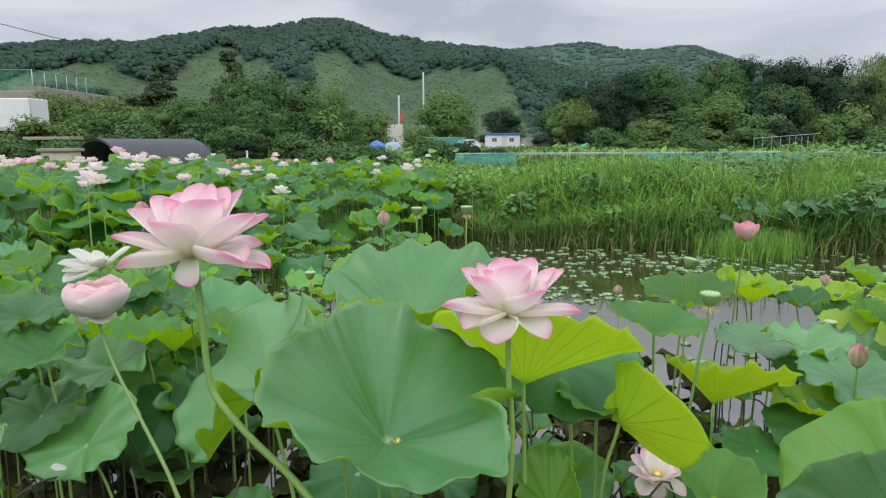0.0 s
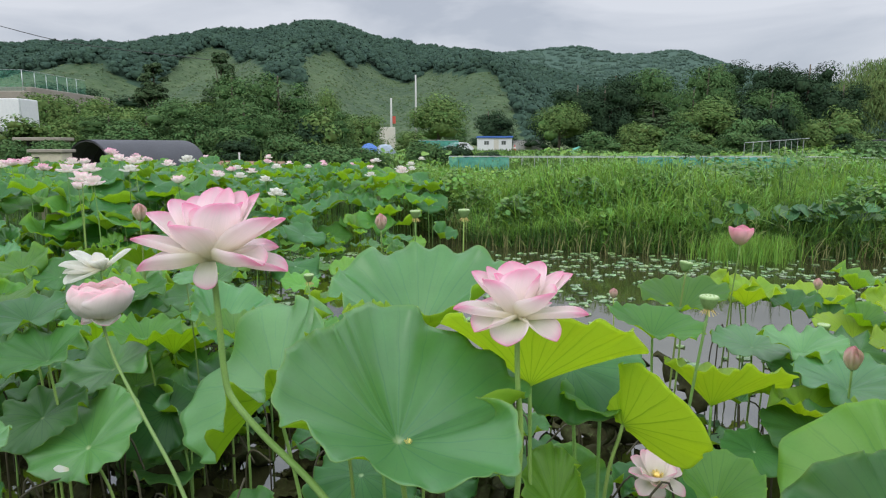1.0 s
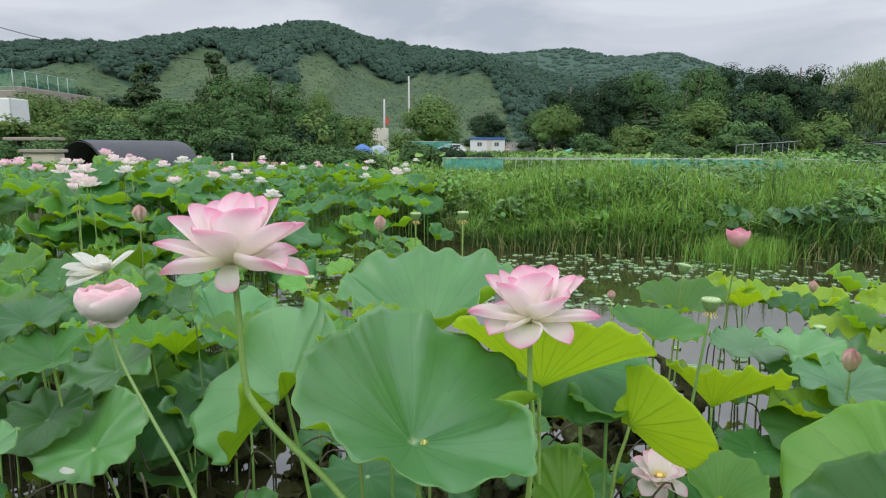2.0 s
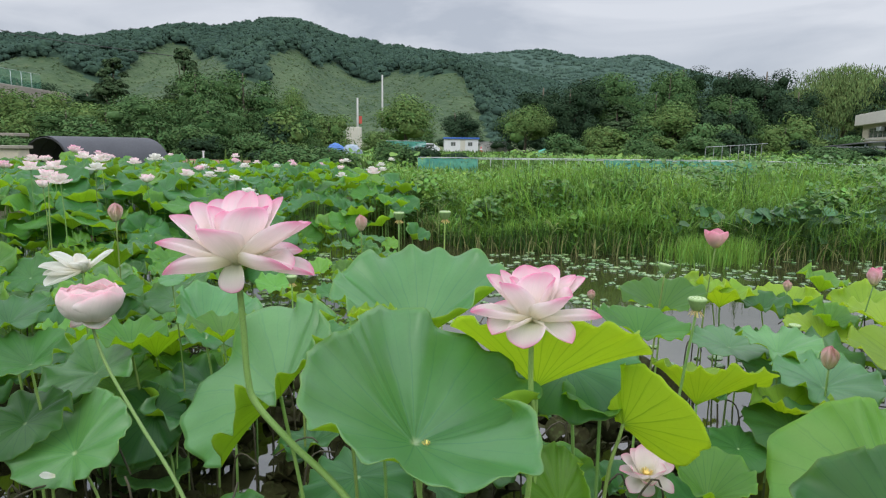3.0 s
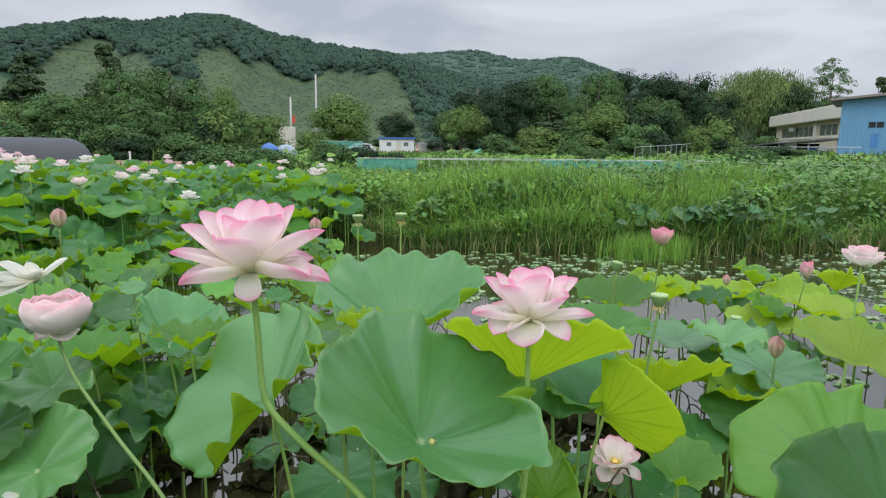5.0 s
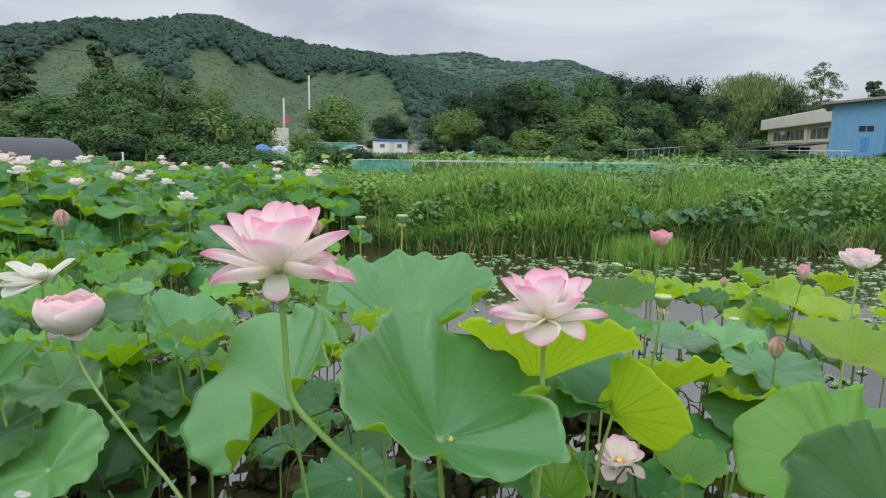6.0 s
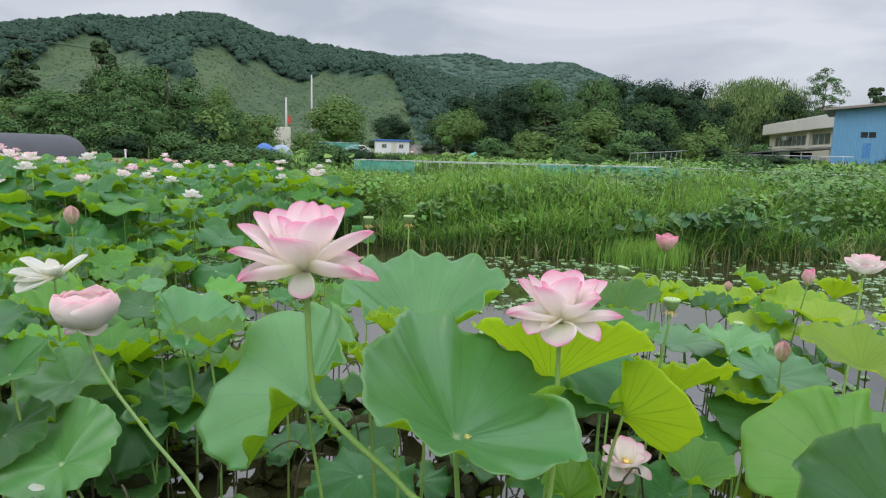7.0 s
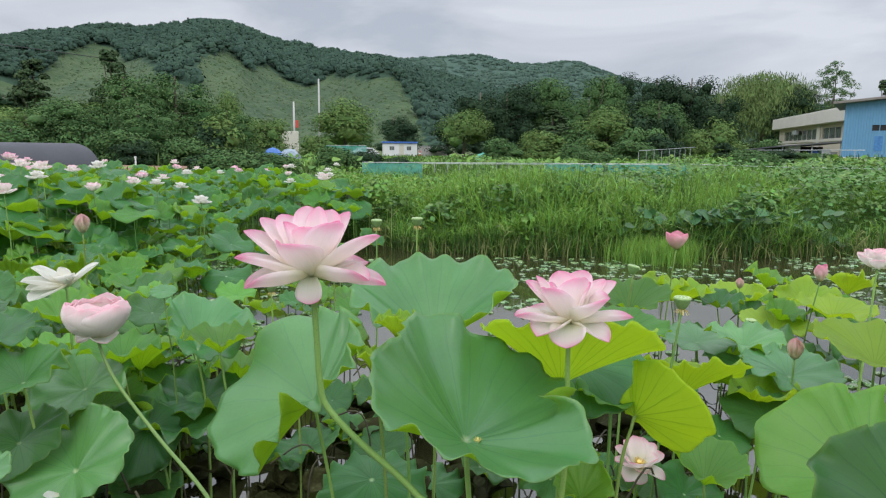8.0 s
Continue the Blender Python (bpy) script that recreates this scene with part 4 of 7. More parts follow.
# the two open flowers in front
PETALS_A_LOW = [
    (256, -68, 0.45, 0.40, -16, 0.35), (200, -9, 1.04, 0.70, 18, 0.8), (186, 14, 1.20, 0.66, 16, 0.6), (332, -4, 0.98, 0.68, 22, 0.9), (352, -9, 1.17, 0.62, 10, 0.75),
    (125, 4, 1.0, 0.64, 10, 0.6), (60, 2, 1.0, 0.64, 10, 0.6), (28, 6, 1.0, 0.60, 10, 0.6),
]
PETALS_A_HIGH = [
    (232, 38, 0.90, 0.80, 34, 0.75), (160, 30, 1.34, 0.64, 14, 0.55), (342, 32, 1.28, 0.64, 8, 0.6), (8, 29, 1.26, 0.58, 8, 0.55),
    (138, 38, 1.42, 0.48, 8, 0.5), (120, 42, 1.38, 0.48, 6, 0.5), (97, 60, 1.26, 0.50, 8, 0.5), (80, 61, 1.24, 0.36, 8, 0.5), (62, 56, 1.24, 0.48, 8, 0.5), (42, 51, 1.28, 0.48, 8, 0.5),
    (306, 54, 1.14, 0.66, 12, 0.6), (165, 64, 0.98, 0.62, 10, 0.6), (20, 62, 1.0, 0.60, 10, 0.6), (255, 74, 0.88, 0.62, 8, 0.6),
]
flower((-0.347, 1.028, 1.388), 0.1145, PETALS_A_LOW + PETALS_A_HIGH, [(0.10, 0.86, -0.4), (0.0, 0.92, 0.76), (-0.15, 0.98, 0.955), (-0.26, 1.008, 1.06), (-0.322, 1.022, 1.13), (-0.336, 1.026, 1.18), (-0.341, 1.028, 1.27)],
       "wide-open lotus flower, white petals with pink tips", M_PETAL, seed=1, base=(0.10, 0.86, 0), stalk_r=0.0064)
PETALS_B_LOW = [
    (246, -26, 0.66, 0.64, -34, 0.55), (188, 9, 1.16, 0.60, 14, 0.7), (350, 4, 1.24, 0.54, 12, 0.7), (207, -6, 0.86, 0.64, -14, 0.7), (321, -17, 0.82, 0.56, -12, 0.6),
    (125, 6, 1.0, 0.62, 10, 0.6), (55, 4, 1.0, 0.62, 10, 0.6),
]
PETALS_B_HIGH = [
    (213, 46, 1.10, 0.64, 18, 0.65), (318, 34, 0.98, 0.82, 26, 0.72), (156, 42, 1.18, 0.62, 12, 0.55), (128, 47, 1.16, 0.38, 8, 0.5), (100, 66, 1.08, 0.62, 8, 0.5), (52, 51, 1.22, 0.58, 8, 0.5),
    (28, 38, 1.26, 0.48, 8, 0.5), (8, 38, 1.27, 0.62, 10, 0.55), (285, 73, 1.04, 0.76, 10, 0.6), (175, 64, 0.92, 0.60, 10, 0.6), (350, 66, 0.92, 0.56, 10, 0.6), (75, 62, 1.0, 0.60, 8, 0.5),
]
flower((0.224, 1.185, 1.235), 0.113, PETALS_B_LOW + PETALS_B_HIGH, [(0.20, 1.25, -0.4), (0.225, 1.22, 0.6), (0.238, 1.20, 0.95), (0.228, 1.192, 1.10)],
       "open lotus flower, white petals edged deep pink", M_PETAL, seed=2, base=(0.20, 1.25, 0), stalk_r=0.0062)
# the low flower, the closing pale one, the white one
LOW_ROWS = [(216, -14, 0.92, 0.66, 18, 0.7), (324, -16, 0.98, 0.66, 18, 0.7), (264, -58, 0.62, 0.5, -12, 0.4), (184, 18, 1.06, 0.62, 22, 0.7), (2, 22, 1.06, 0.64, 22, 0.7), (150, 32, 1.1, 0.6, 16, 0.6),
            (30, 36, 1.1, 0.6, 16, 0.6), (212, 32, 0.96, 0.66, 34, 0.75), (318, 40, 0.90, 0.66, 34, 0.8), (268, 8, 0.62, 0.66, 40, 0.8), (96, 58, 1.14, 0.72, 12, 0.6), (126, 48, 1.08, 0.6, 12, 0.6), (62, 52, 1.1, 0.6, 12, 0.6)]
flower((0.830, 1.99, 0.425), 0.100, LOW_ROWS, [(0.82, 2.06, -0.4), (0.835, 2.03, 0.2)], "pale pink open lotus flower low among the leaves", M_PETAL_SOFT, seed=3, lean=(8, 0))
flower((-1.105, 2.062, 1.002), 0.166, round_flower(6, 7, 6, 0, 4, True), [(-0.42, 1.25, -0.4), (-0.57, 1.45, 0.48), (-0.66, 1.56, 0.645), (-0.86, 1.8, 0.745), (-1.03, 1.985, 0.86), (-1.095, 2.05, 0.955)],
       "closing pale pink lotus flower shaped like a bowl", M_PETAL_PALE, seed=4, base=(-0.42, 1.25, 0), stalk_r=0.0055)
WHITE_ROWS = [(208, 12, 1.08, 0.66, 10, 0.6), (188, 34, 1.0, 0.70, 14, 0.6), (234, -14, 1.05, 0.66, 8, 0.6), (216, 0, 0.96, 0.6, 12, 0.6), (28, 36, 1.02, 0.36, 6, 0.8),
              (150, 72, 0.58, 0.42, 10, 0.6), (330, 60, 0.46, 0.40, 14, 0.7), (288, 50, 0.46, 0.40, 16, 0.7), (245, 40, 0.5, 0.4, 20, 0.7)]
flower((-1.48, 2.783, 1.025), 0.15, WHITE_ROWS, [(-1.46, 2.79, -0.4), (-1.475, 2.785, 0.6)], "white lotus flower dropping its petals round a yellow heart", M_PETAL_WHITE, seed=5)
flower((2.36, 2.6, 1.06), 0.125, round_flower(6, 6, 4, 0.5, 6), [(2.30, 2.62, -0.4), (2.34, 2.6, 0.6)], "half-open pale pink lotus flower on a tall stalk", M_PETAL_PALE, seed=6)
# buds and pods near
bud((1.885, 3.70, 1.00), 0.130, (1.80, 3.72, 0), "rosy half-open lotus bud on a tall stalk", M_PETAL_ROSE, 7, 0.75)
bud((2.55, 3.2, 0.87), 0.10, (2.45, 3.25, 0), "pink closed lotus bud on a tall stalk", M_PETAL_ROSE, 8, 0.3)
bud((1.625, 2.2, 0.755), 0.085, (1.60, 2.2, 0), "small dusky pink lotus bud", M_PETAL_BUD, 9, -0.05)
bud((-0.36, 4.6, 0.98), 0.11, (-0.36, 4.6, 0), "pink pointed lotus bud", M_PETAL_BUD, 10, -0.05)
bud((-1.85, 4.0, 1.115), 0.108, (-1.86, 4.0, 0), "cream and pink pointed lotus bud on a tall stalk", M_PETAL_BUD, 11, -0.03)
bud((-3.77, 7.74, 0.37), 0.125, (-3.76, 7.74, 0), "small pink lotus bud", M_PETAL_BUD, 12, 0.0)
bud((1.3, 4.3, 0.53), 0.07, (1.3, 4.3, 0), "small dusky lotus bud above the water", M_PETAL_BUD, 13, -0.05)
bud((2.50, 3.9, 0.68), 0.07, (2.50, 3.9, 0), "small dusky lotus bud above the water", M_PETAL_BUD, 14, -0.05)
seed_pod((0.995, 2.04, 1.075), 0.068, (0.86, 2.02, 0), True)
seed_pod((1.439, 3.381, 0.95), 0.075, (1.36, 3.40, 0), False, (0, 12))
seed_pod((0.241, 4.313, 1.15), 0.085, (0.21, 4.33, 0), True)
seed_pod((-0.076, 3.75, 1.20), 0.07, (-0.10, 3.75, 0), True)
seed_pod((-0.70, 3.6, 0.84), 0.065, (-0.72, 3.62, 0), True)
seed_pod((-1.0, 3.4, 0.80), 0.06, (-1.0, 3.42, 0), False)
seed_pod((2.22, 3.35, 0.60), 0.07, (2.2, 3.4, 0), False)

# the large leaves in front: rim angle, radius, rise
BIG_RIM = [(0, 0.275, 18), (20, 0.31, 13), (40, 0.34, 14), (64, 0.33, 27), (84, 0.335, 41), (103, 0.372, 37), (124, 0.315, 49), (150, 0.275, 56), (163, 0.285, 56), (198, 0.31, 42), (217, 0.308, 31), (235, 0.308, 26),
           (250, 0.31, 23), (266, 0.265, 15), (281, 0.255, 10), (297, 0.318, 10), (312, 0.295, 9), (324, 0.295, 10), (345, 0.268, 22)]
hero_leaf((-0.025, 1.137, 0.985), BIG_RIM, (0.02, 1.28, 0), 3, 0.030, 21, folds=((352, 9, 0.74, 165),), waves=(10, 17, 29), fine=180, label="large blue-green lotus leaf, bowl-shaped with a wavy rim", radius=0.0075, bow=-4, soft=6)
BACK_RIM = [(20, 0.36, 38), (46, 0.385, 39), (61, 0.35, 48), (83, 0.36, 45), (105, 0.375, 42), (140, 0.36, 40), (170, 0.34, 36), (200, 0.30, 32), (230, 0.28, 28), (255, 0.28, 26), (274, 0.26, 28), (295, 0.27, 30), (313, 0.32, 36), (340, 0.33, 38)]
hero_leaf((0.0, 1.80, 1.0), BACK_RIM, (-0.02, 1.92, 0), 3, 0.05, 22, folds=((262, 14, 0.8, 40), (290, 10, 0.8, 50), (318, 10, 0.78, 60)), fine=120, bow=6, label="cupped blue-green lotus leaf with a curled yellow-green edge")
TIPPED_RIM = [(20, 0.22, 55), (55, 0.275, 52), (80, 0.30, 42), (103, 0.335, 33), (125, 0.36, 10), (143, 0.385, -12), (160, 0.34, -26), (180, 0.285, -40), (198, 0.235, -51), (213, 0.20, -42), (232, 0.19, -2), (276, 0.18, 32), (320, 0.18, 50)]
hero_leaf((-0.37, 1.50, 0.95), TIPPED_RIM, (-0.28, 1.62, 0), 3, 0.08, 23, fine=110, bow=4, soft=7, label="green lotus leaf tipped over with a folded edge")
LOW_RIM = [(92, 0.285, 34), (75, 0.25, 48), (50, 0.235, 44), (28, 0.235, 40), (8, 0.205, 26), (-18, 0.19, 14), (-45, 0.17, -4), (-80, 0.145, -26), (-110, 0.135, -34), (-135, 0.175, -20), (-165, 0.22, -4), (165, 0.27, 7), (140, 0.33, 8), (115, 0.36, 14)]
hero_leaf((-1.24, 2.14, 0.48), LOW_RIM, (-1.02, 2.02, 0), 3, 0.055, 24, fine=120, bow=6, soft=6, label="broad cupped blue-green lotus leaf low over the water")
UNDER_RIM = [(-5, 0.294, 19), (-29, 0.294, 40), (-60, 0.27, 52), (-95, 0.265, 54), (-130, 0.27, 52), (-155, 0.29, 45), (180, 0.28, 38), (140, 0.24, 30), (90, 0.2, 22), (40, 0.25, 13), (15, 0.29, 12)]
hero_leaf((0.285, 1.393, 1.008), UNDER_RIM, (0.26, 1.45, 0), 2, 0.036, 28, fine=110, bow=4, label="bright yellow-green lotus leaf seen from beneath beside a flower")
EDGE_RIM = [(-170, 0.10, 88), (-140, 0.168, 81), (-115, 0.20, 72), (-92, 0.225, 63), (-76, 0.235, 55), (-62, 0.215, 44), (-45, 0.212, 23), (-28, 0.215, -3), (-8, 0.22, -22), (8, 0.245, -38), (24, 0.19, -42), (50, 0.07, -40), (90, 0.05, -10), (140, 0.05, 40)]
hero_leaf((0.545, 1.48, 0.868), EDGE_RIM, (0.5, 1.56, 0), 2, 0.03, 30, fine=120, bow=-3, soft=5, label="yellow-green lotus leaf tipped up on edge", mids=((0.50, 1.48, 0.6),))
SIDE_RIM = [(13, 0.344, 4), (0, 0.338, 20), (-30, 0.29, 39), (-59, 0.264, 51), (-95, 0.24, 54), (-140, 0.24, 52), (180, 0.25, 47), (140, 0.24, 40), (90, 0.23, 26), (45, 0.29, 10)]
hero_leaf((1.10, 2.20, 0.612), SIDE_RIM, (1.07, 2.25, 0), 2, 0.045, 31, fine=110, bow=4, soft=7)
BROAD_RIM = [(100, 0.33, 52), (118, 0.335, 43), (134, 0.36, 15), (160, 0.33, 0), (200, 0.28, -8), (60, 0.33, 45), (20, 0.33, 30), (-40, 0.25, 6), (-90, 0.21, -4)]
hero_leaf((1.33, 1.44, 0.61), BROAD_RIM, (1.36, 1.6, 0), 4, 0.075, 32, fine=110, bow=6, soft=7, label="broad light green lotus leaf close by")
FRONT_RIM = [(145, 0.25, 42), (165, 0.27, 24), (190, 0.25, 5), (230, 0.22, -5), (270, 0.2, -8), (315, 0.2, 0), (0, 0.22, 20), (60, 0.24, 45), (110, 0.23, 56)]
hero_leaf((0.88, 0.85, 0.855), FRONT_RIM, (1.02, 0.98, 0), 0, 0.055, 33, fine=110, bow=6, soft=7)
YOUNG_RIM = [(0, 0.11, 66), (45, 0.10, 60), (90, 0.09, 55), (135, 0.11, 60), (180, 0.12, 56), (225, 0.11, 58), (270, 0.10, 60), (315, 0.11, 66)]
hero_leaf((-0.20, 1.50, 1.005), YOUNG_RIM, (-0.18, 1.58, 0), 2, 0.06, 53, folds=((0, 24, 0.7, 50),), label="small curled young lotus leaf")
hero_leaf((-0.13, 1.60, 1.08), [(a, 0.10, 50) for a in range(0, 360, 45)], (-0.1, 1.66, 0), 2, 0.10, 52, folds=((250, 30, 0.5, 70),), label="small curled young lotus leaf")
hero_leaf((-1.46, 2.30, 0.76), compass([36, 36, 30, 30, 32, 14, 4, 18], [0.19] * 8), (-1.42, 2.3, 0), 0, 0.075, 25)
hero_leaf((-1.36, 1.72, 0.66), compass([30, 30, 30, 20, 5, -10, -14, 8], [0.13] * 8), (-1.3, 1.75, 0), 3, 0.075, 27)
hero_leaf((0.44, 1.64, 0.97), compass([5, 15, 20, 15, 5, -20, -32, -20], [0.21, 0.22, 0.22, 0.22, 0.22, 0.2, 0.19, 0.2]), (0.45, 1.65, 0), 0, 0.04, 29)
hero_leaf((0.50, 1.54, 0.875), compass([34, 40, 45, 40, 34, 26, 20, 26], [0.10, 0.11, 0.12, 0.13, 0.13, 0.12, 0.10, 0.09]), (0.47, 1.62, 0), 1, 0.05, 57)
hero_leaf((0.36, 1.40, 0.66), compass([55, 62, 66, 62, 50, 30, 16, 40], [0.13, 0.15, 0.18, 0.17, 0.13, 0.12, 0.11, 0.12]), (0.40, 1.6, 0), 4, 0.07, 34, folds=((350, 25, 0.6, 70),))
hero_leaf((1.437, 3.4, 0.667), compass([30, 36, 38, 34, 26, 22, 20, 24], [0.31, 0.29, 0.26, 0.27, 0.29, 0.21, 0.19, 0.23]), (1.4, 3.45, 0), 1, 0.055, 35)
hero_leaf((0.93, 2.4, 0.82), compass([14, 24, 30, 34, 36, 28, 18, 14], [0.22, 0.22, 0.2, 0.2, 0.24, 0.2, 0.18, 0.2]), (0.92, 2.45, 0), 1, 0.04, 36)
hero_leaf((1.62, 2.95, 0.60), compass([10, 16, 20, 16, 12, 4, 2, 4], [0.2] * 8), (1.62, 3.0, 0), 3, 0.06, 37)
hero_leaf((1.70, 2.66, 0.66), compass([28, 26, 22, 26, 30, 20, 10, 18], [0.2] * 8), (1.70, 2.7, 0), 3, 0.075, 39)
hero_leaf((2.02, 3.85, 0.58), compass([30, 34, 32, 34, 34, 36, 36, 32], [0.26] * 8), (2.02, 3.9, 0), 2, 0.06, 69)
hero_leaf((2.46, 3.45, 0.48), compass([24, 28, 30, 28, 24, 18, 14, 18], [0.24] * 8), (2.46, 3.5, 0), 2, 0.04, 42)
hero_leaf((0.86, 1.60, 0.56), compass([36, 40, 42, 44, 46, 36, 30, 32], [0.17, 0.18, 0.19, 0.19, 0.19, 0.16, 0.13, 0.15]), (0.9, 1.7, 0), 1, 0.05, 59, folds=((180, 20, 0.6, 50),))
hero_leaf((1.20, 2.05, 0.50), compass([14, 18, 22, 16, 8, -12, -18, -6], [0.12] * 8), (1.15, 2.05, 0), 0, 0.05, 43)
hero_leaf((1.42, 2.08, 0.55), compass([14, 20, 24, 18, 10, -10, -16, -4], [0.18] * 8), (1.32, 2.1, 0), 0, 0.05, 44)
hero_leaf((-0.20, 1.90, 0.50), compass([0, 8, 10, 5, -6, -22, -30, -20], [0.19, 0.17, 0.15, 0.16, 0.18, 0.21, 0.22, 0.21]), (-0.2, 1.85, 0), 0, 0.07, 51)
hero_leaf((1.78, 1.95, 0.80), compass([26, 30, 32, 30, 28, 16, 8, 16], [0.26] * 8), (1.78, 2.0, 0), 2, 0.05, 54)
hero_leaf((2.66, 3.2, 0.62), compass([26, 30, 28, 28, 30, 24, 20, 22], [0.25] * 8), (2.66, 3.25, 0), 2, 0.05, 55)
hero_leaf((-0.80, 2.52, 0.78), compass([34, 32, 28, 32, 36, 36, 32, 32], [0.18] * 8), (-0.78, 2.55, 0), 1, 0.075, 61)
hero_leaf((-1.66, 2.52, 0.86), compass([26, 28, 26, 24, 22, 10, 0, 12], [0.19] * 8), (-1.64, 2.55, 0), 0, 0.075, 62)
hero_leaf((-1.47, 2.25, 0.55), compass([24, 28, 26, 20, 6, -16, -22, -4], [0.18] * 8), (-1.45, 2.3, 0), 0, 0.075, 63)
hero_leaf((-1.22, 2.62, 0.72), compass([32, 32, 28, 32, 34, 32, 28, 30], [0.19] * 8), (-1.2, 2.65, 0), 1, 0.075, 65)
hero_leaf((-0.52, 2.62, 0.74), compass([30, 30, 26, 28, 32, 30, 24, 26], [0.17] * 8), (-0.5, 2.65, 0), 1, 0.075, 67)
hero_leaf((-1.635, 2.98, 0.60), compass([38, 34, 30, 34, 40, 46, 48, 44], [0.215] * 8), (-1.6, 3.0, 0), 4, 0.07, 45)
hero_leaf((-1.262, 2.989, 0.56), compass([40, 34, 30, 34, 42, 46, 48, 46], [0.225] * 8), (-1.24, 3.0, 0), 4, 0.06, 46)
hero_leaf((-0.939, 2.733, 0.729), [(13, 0.29, 27), (45, 0.29, 36), (90, 0.30, 44), (129, 0.31, 46), (165, 0.24, 58), (200, 0.20, 55), (240, 0.17, 40), (270, 0.16, 10), (300, 0.18, 0), (335, 0.24, 12)], (-0.92, 2.76, 0), 3, 0.07, 47)
hero_leaf((-1.19, 2.58, 0.40), compass([0, 15, 30, 20, 0, -20, -40, -35], [0.2, 0.2, 0.2, 0.2, 0.2, 0.2, 0.21, 0.21]), (-1.1, 2.55, 0), 0, 0.07, 26)
hero_leaf((-1.10, 2.52, 0.46), [(90, 0.12, 66), (130, 0.20, 28), (50, 0.13, 20), (15, 0.13, -8), (-25, 0.14, -42), (-60, 0.17, -48), (-90, 0.20, -42), (-120, 0.24, -36), (-150, 0.24, -30), (170, 0.20, 4)], (-1.02, 2.56, 0), 0, 0.05, 70)
hero_leaf((-1.50, 3.2, 0.40), compass([36, 34, 30, 34, 40, 44, 46, 42], [0.21] * 8), (-1.48, 3.22, 0), 2, 0.07, 48)
hero_leaf((-1.12, 3.08, 0.38), compass([38, 34, 30, 34, 40, 44, 46, 42], [0.23] * 8), (-1.1, 3.1, 0), 1, 0.07, 49)
hero_leaf((-0.80, 2.95, 0.50), compass([36, 34, 30, 34, 40, 44, 42, 40], [0.19] * 8), (-0.8, 2.98, 0), 1, 0.07, 66)
hero_leaf((2.02, 3.6, 0.36), compass([22, 22, 20, 20, 22, 20, 18, 20], [0.24] * 8), (2.02, 3.62, 0), 0, 0.07, 40)
hero_leaf((1.98, 3.0, 0.42), compass([14, 22, 26, 22, 14, 4, -4, 4], [0.26] * 8), (1.98, 3.02, 0), 0, 0.05, 68)
hero_leaf((1.70, 2.32, 0.625), compass([20, 24, 22, 22, 20, 8, -4, 10], [0.22] * 8), (1.70, 2.36, 0), 3, 0.075, 38)
hero_leaf((2.68, 4.15, 0.44), compass([36, 42, 44, 38, 36, 42, 44, 40], [0.27, 0.28, 0.29, 0.28, 0.28, 0.26, 0.24, 0.26]), (2.66, 4.18, 0), 2, 0.07, 41, folds=((0, 25, 0.5, 60),))

hero_leaf((-1.05, 2.667, 1.02), compass([2, 16, 22, 20, 6, -12, -22, -16], [0.055] * 8), (-1.03, 2.67, 0), 3, 0.03, 72, label="small round young lotus leaf on a thin stalk", radius=0.004)

# bits fallen on the leaves
ob = thing("fallen_petal", pose(-1.255, 2.03, 0.453, -25, 0, 200), "small pale fallen petal lying on a leaf", "petal")
part("petal_blade", petal_mesh(M_PETAL_WHITE, 0.052, 0.026, 12, 60, 0.8, seed=91), None, ob)
ob = thing("fallen_stamen_tuft", pose(-0.002, 1.118, 0.993), "tiny yellow stamen bits fallen into the leaf's heart", "stamen")
part("threads", stamen_mesh(0.010, 92, None, 26), None, ob)

# stands of leaves: shared shapes
SHAPES = []
for k in range(14):
    r_ = random.Random(300 + k)
    tiltdir, tilt, cup = r_.uniform(0, 6.28), r_.uniform(4, 22), (12, 34, 24, 42, 18, 30, -6)[k % 7] + r_.uniform(-4, 4)
    rim_ = [(45 * j, r_.uniform(0.86, 1.1), cup + tilt * math.cos(math.radians(45 * j) - tiltdir) + r_.uniform(-7, 7)) for j in range(8)]
    fold = ((r_.uniform(0, 360), 18, 0.6, r_.choice((-70, 90, 60))),) if k % 3 == 0 else ()
    SHAPES.append(leaf_shape(rim_, r_.uniform(0.08, 0.13), 300 + k, fold, 8, 50, r_.uniform(2, 12), thick=0.006, waves=(6, 10, 15), soft=12))
BLADES = [[blade_mesh(s, tone) for s in SHAPES] for tone in range(5)]


def stand_leaf(x, y, z, r, tone, rnd, lean=8):
    ob = thing("lotus_leaf", pose(x, y, 0), LEAF_WORDS[tone], "leaf", "lotus leaves")
    bl = part("blade", rnd.choice(BLADES[tone]), None, ob)
    dx, dy = rnd.uniform(-0.06, 0.06), rnd.uniform(-0.06, 0.06)
    bl.matrix_basis = Matrix.Translation((dx, dy, z)) @ pose(0, 0, 0, rnd.uniform(-lean * 0.8, lean * 1.9), rnd.uniform(-lean, lean), 0) @ Matrix.Rotation(rnd.uniform(0, 6.28), 4, "Z") @ Matrix.Diagonal((r, r, r, 1))
    # Half the low stalks get the withered brown with shade painted in.
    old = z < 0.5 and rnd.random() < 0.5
    tube("stalk", [(0, 0, -0.4), (dx * 0.3 + rnd.uniform(-0.03, 0.03), dy * 0.3, z * 0.55), (dx, dy, z - 0.002)], 0.0055, 0.0042, M_STEM_OLD_DARK if old else M_STEM, ob, 6, 4)
    return ob


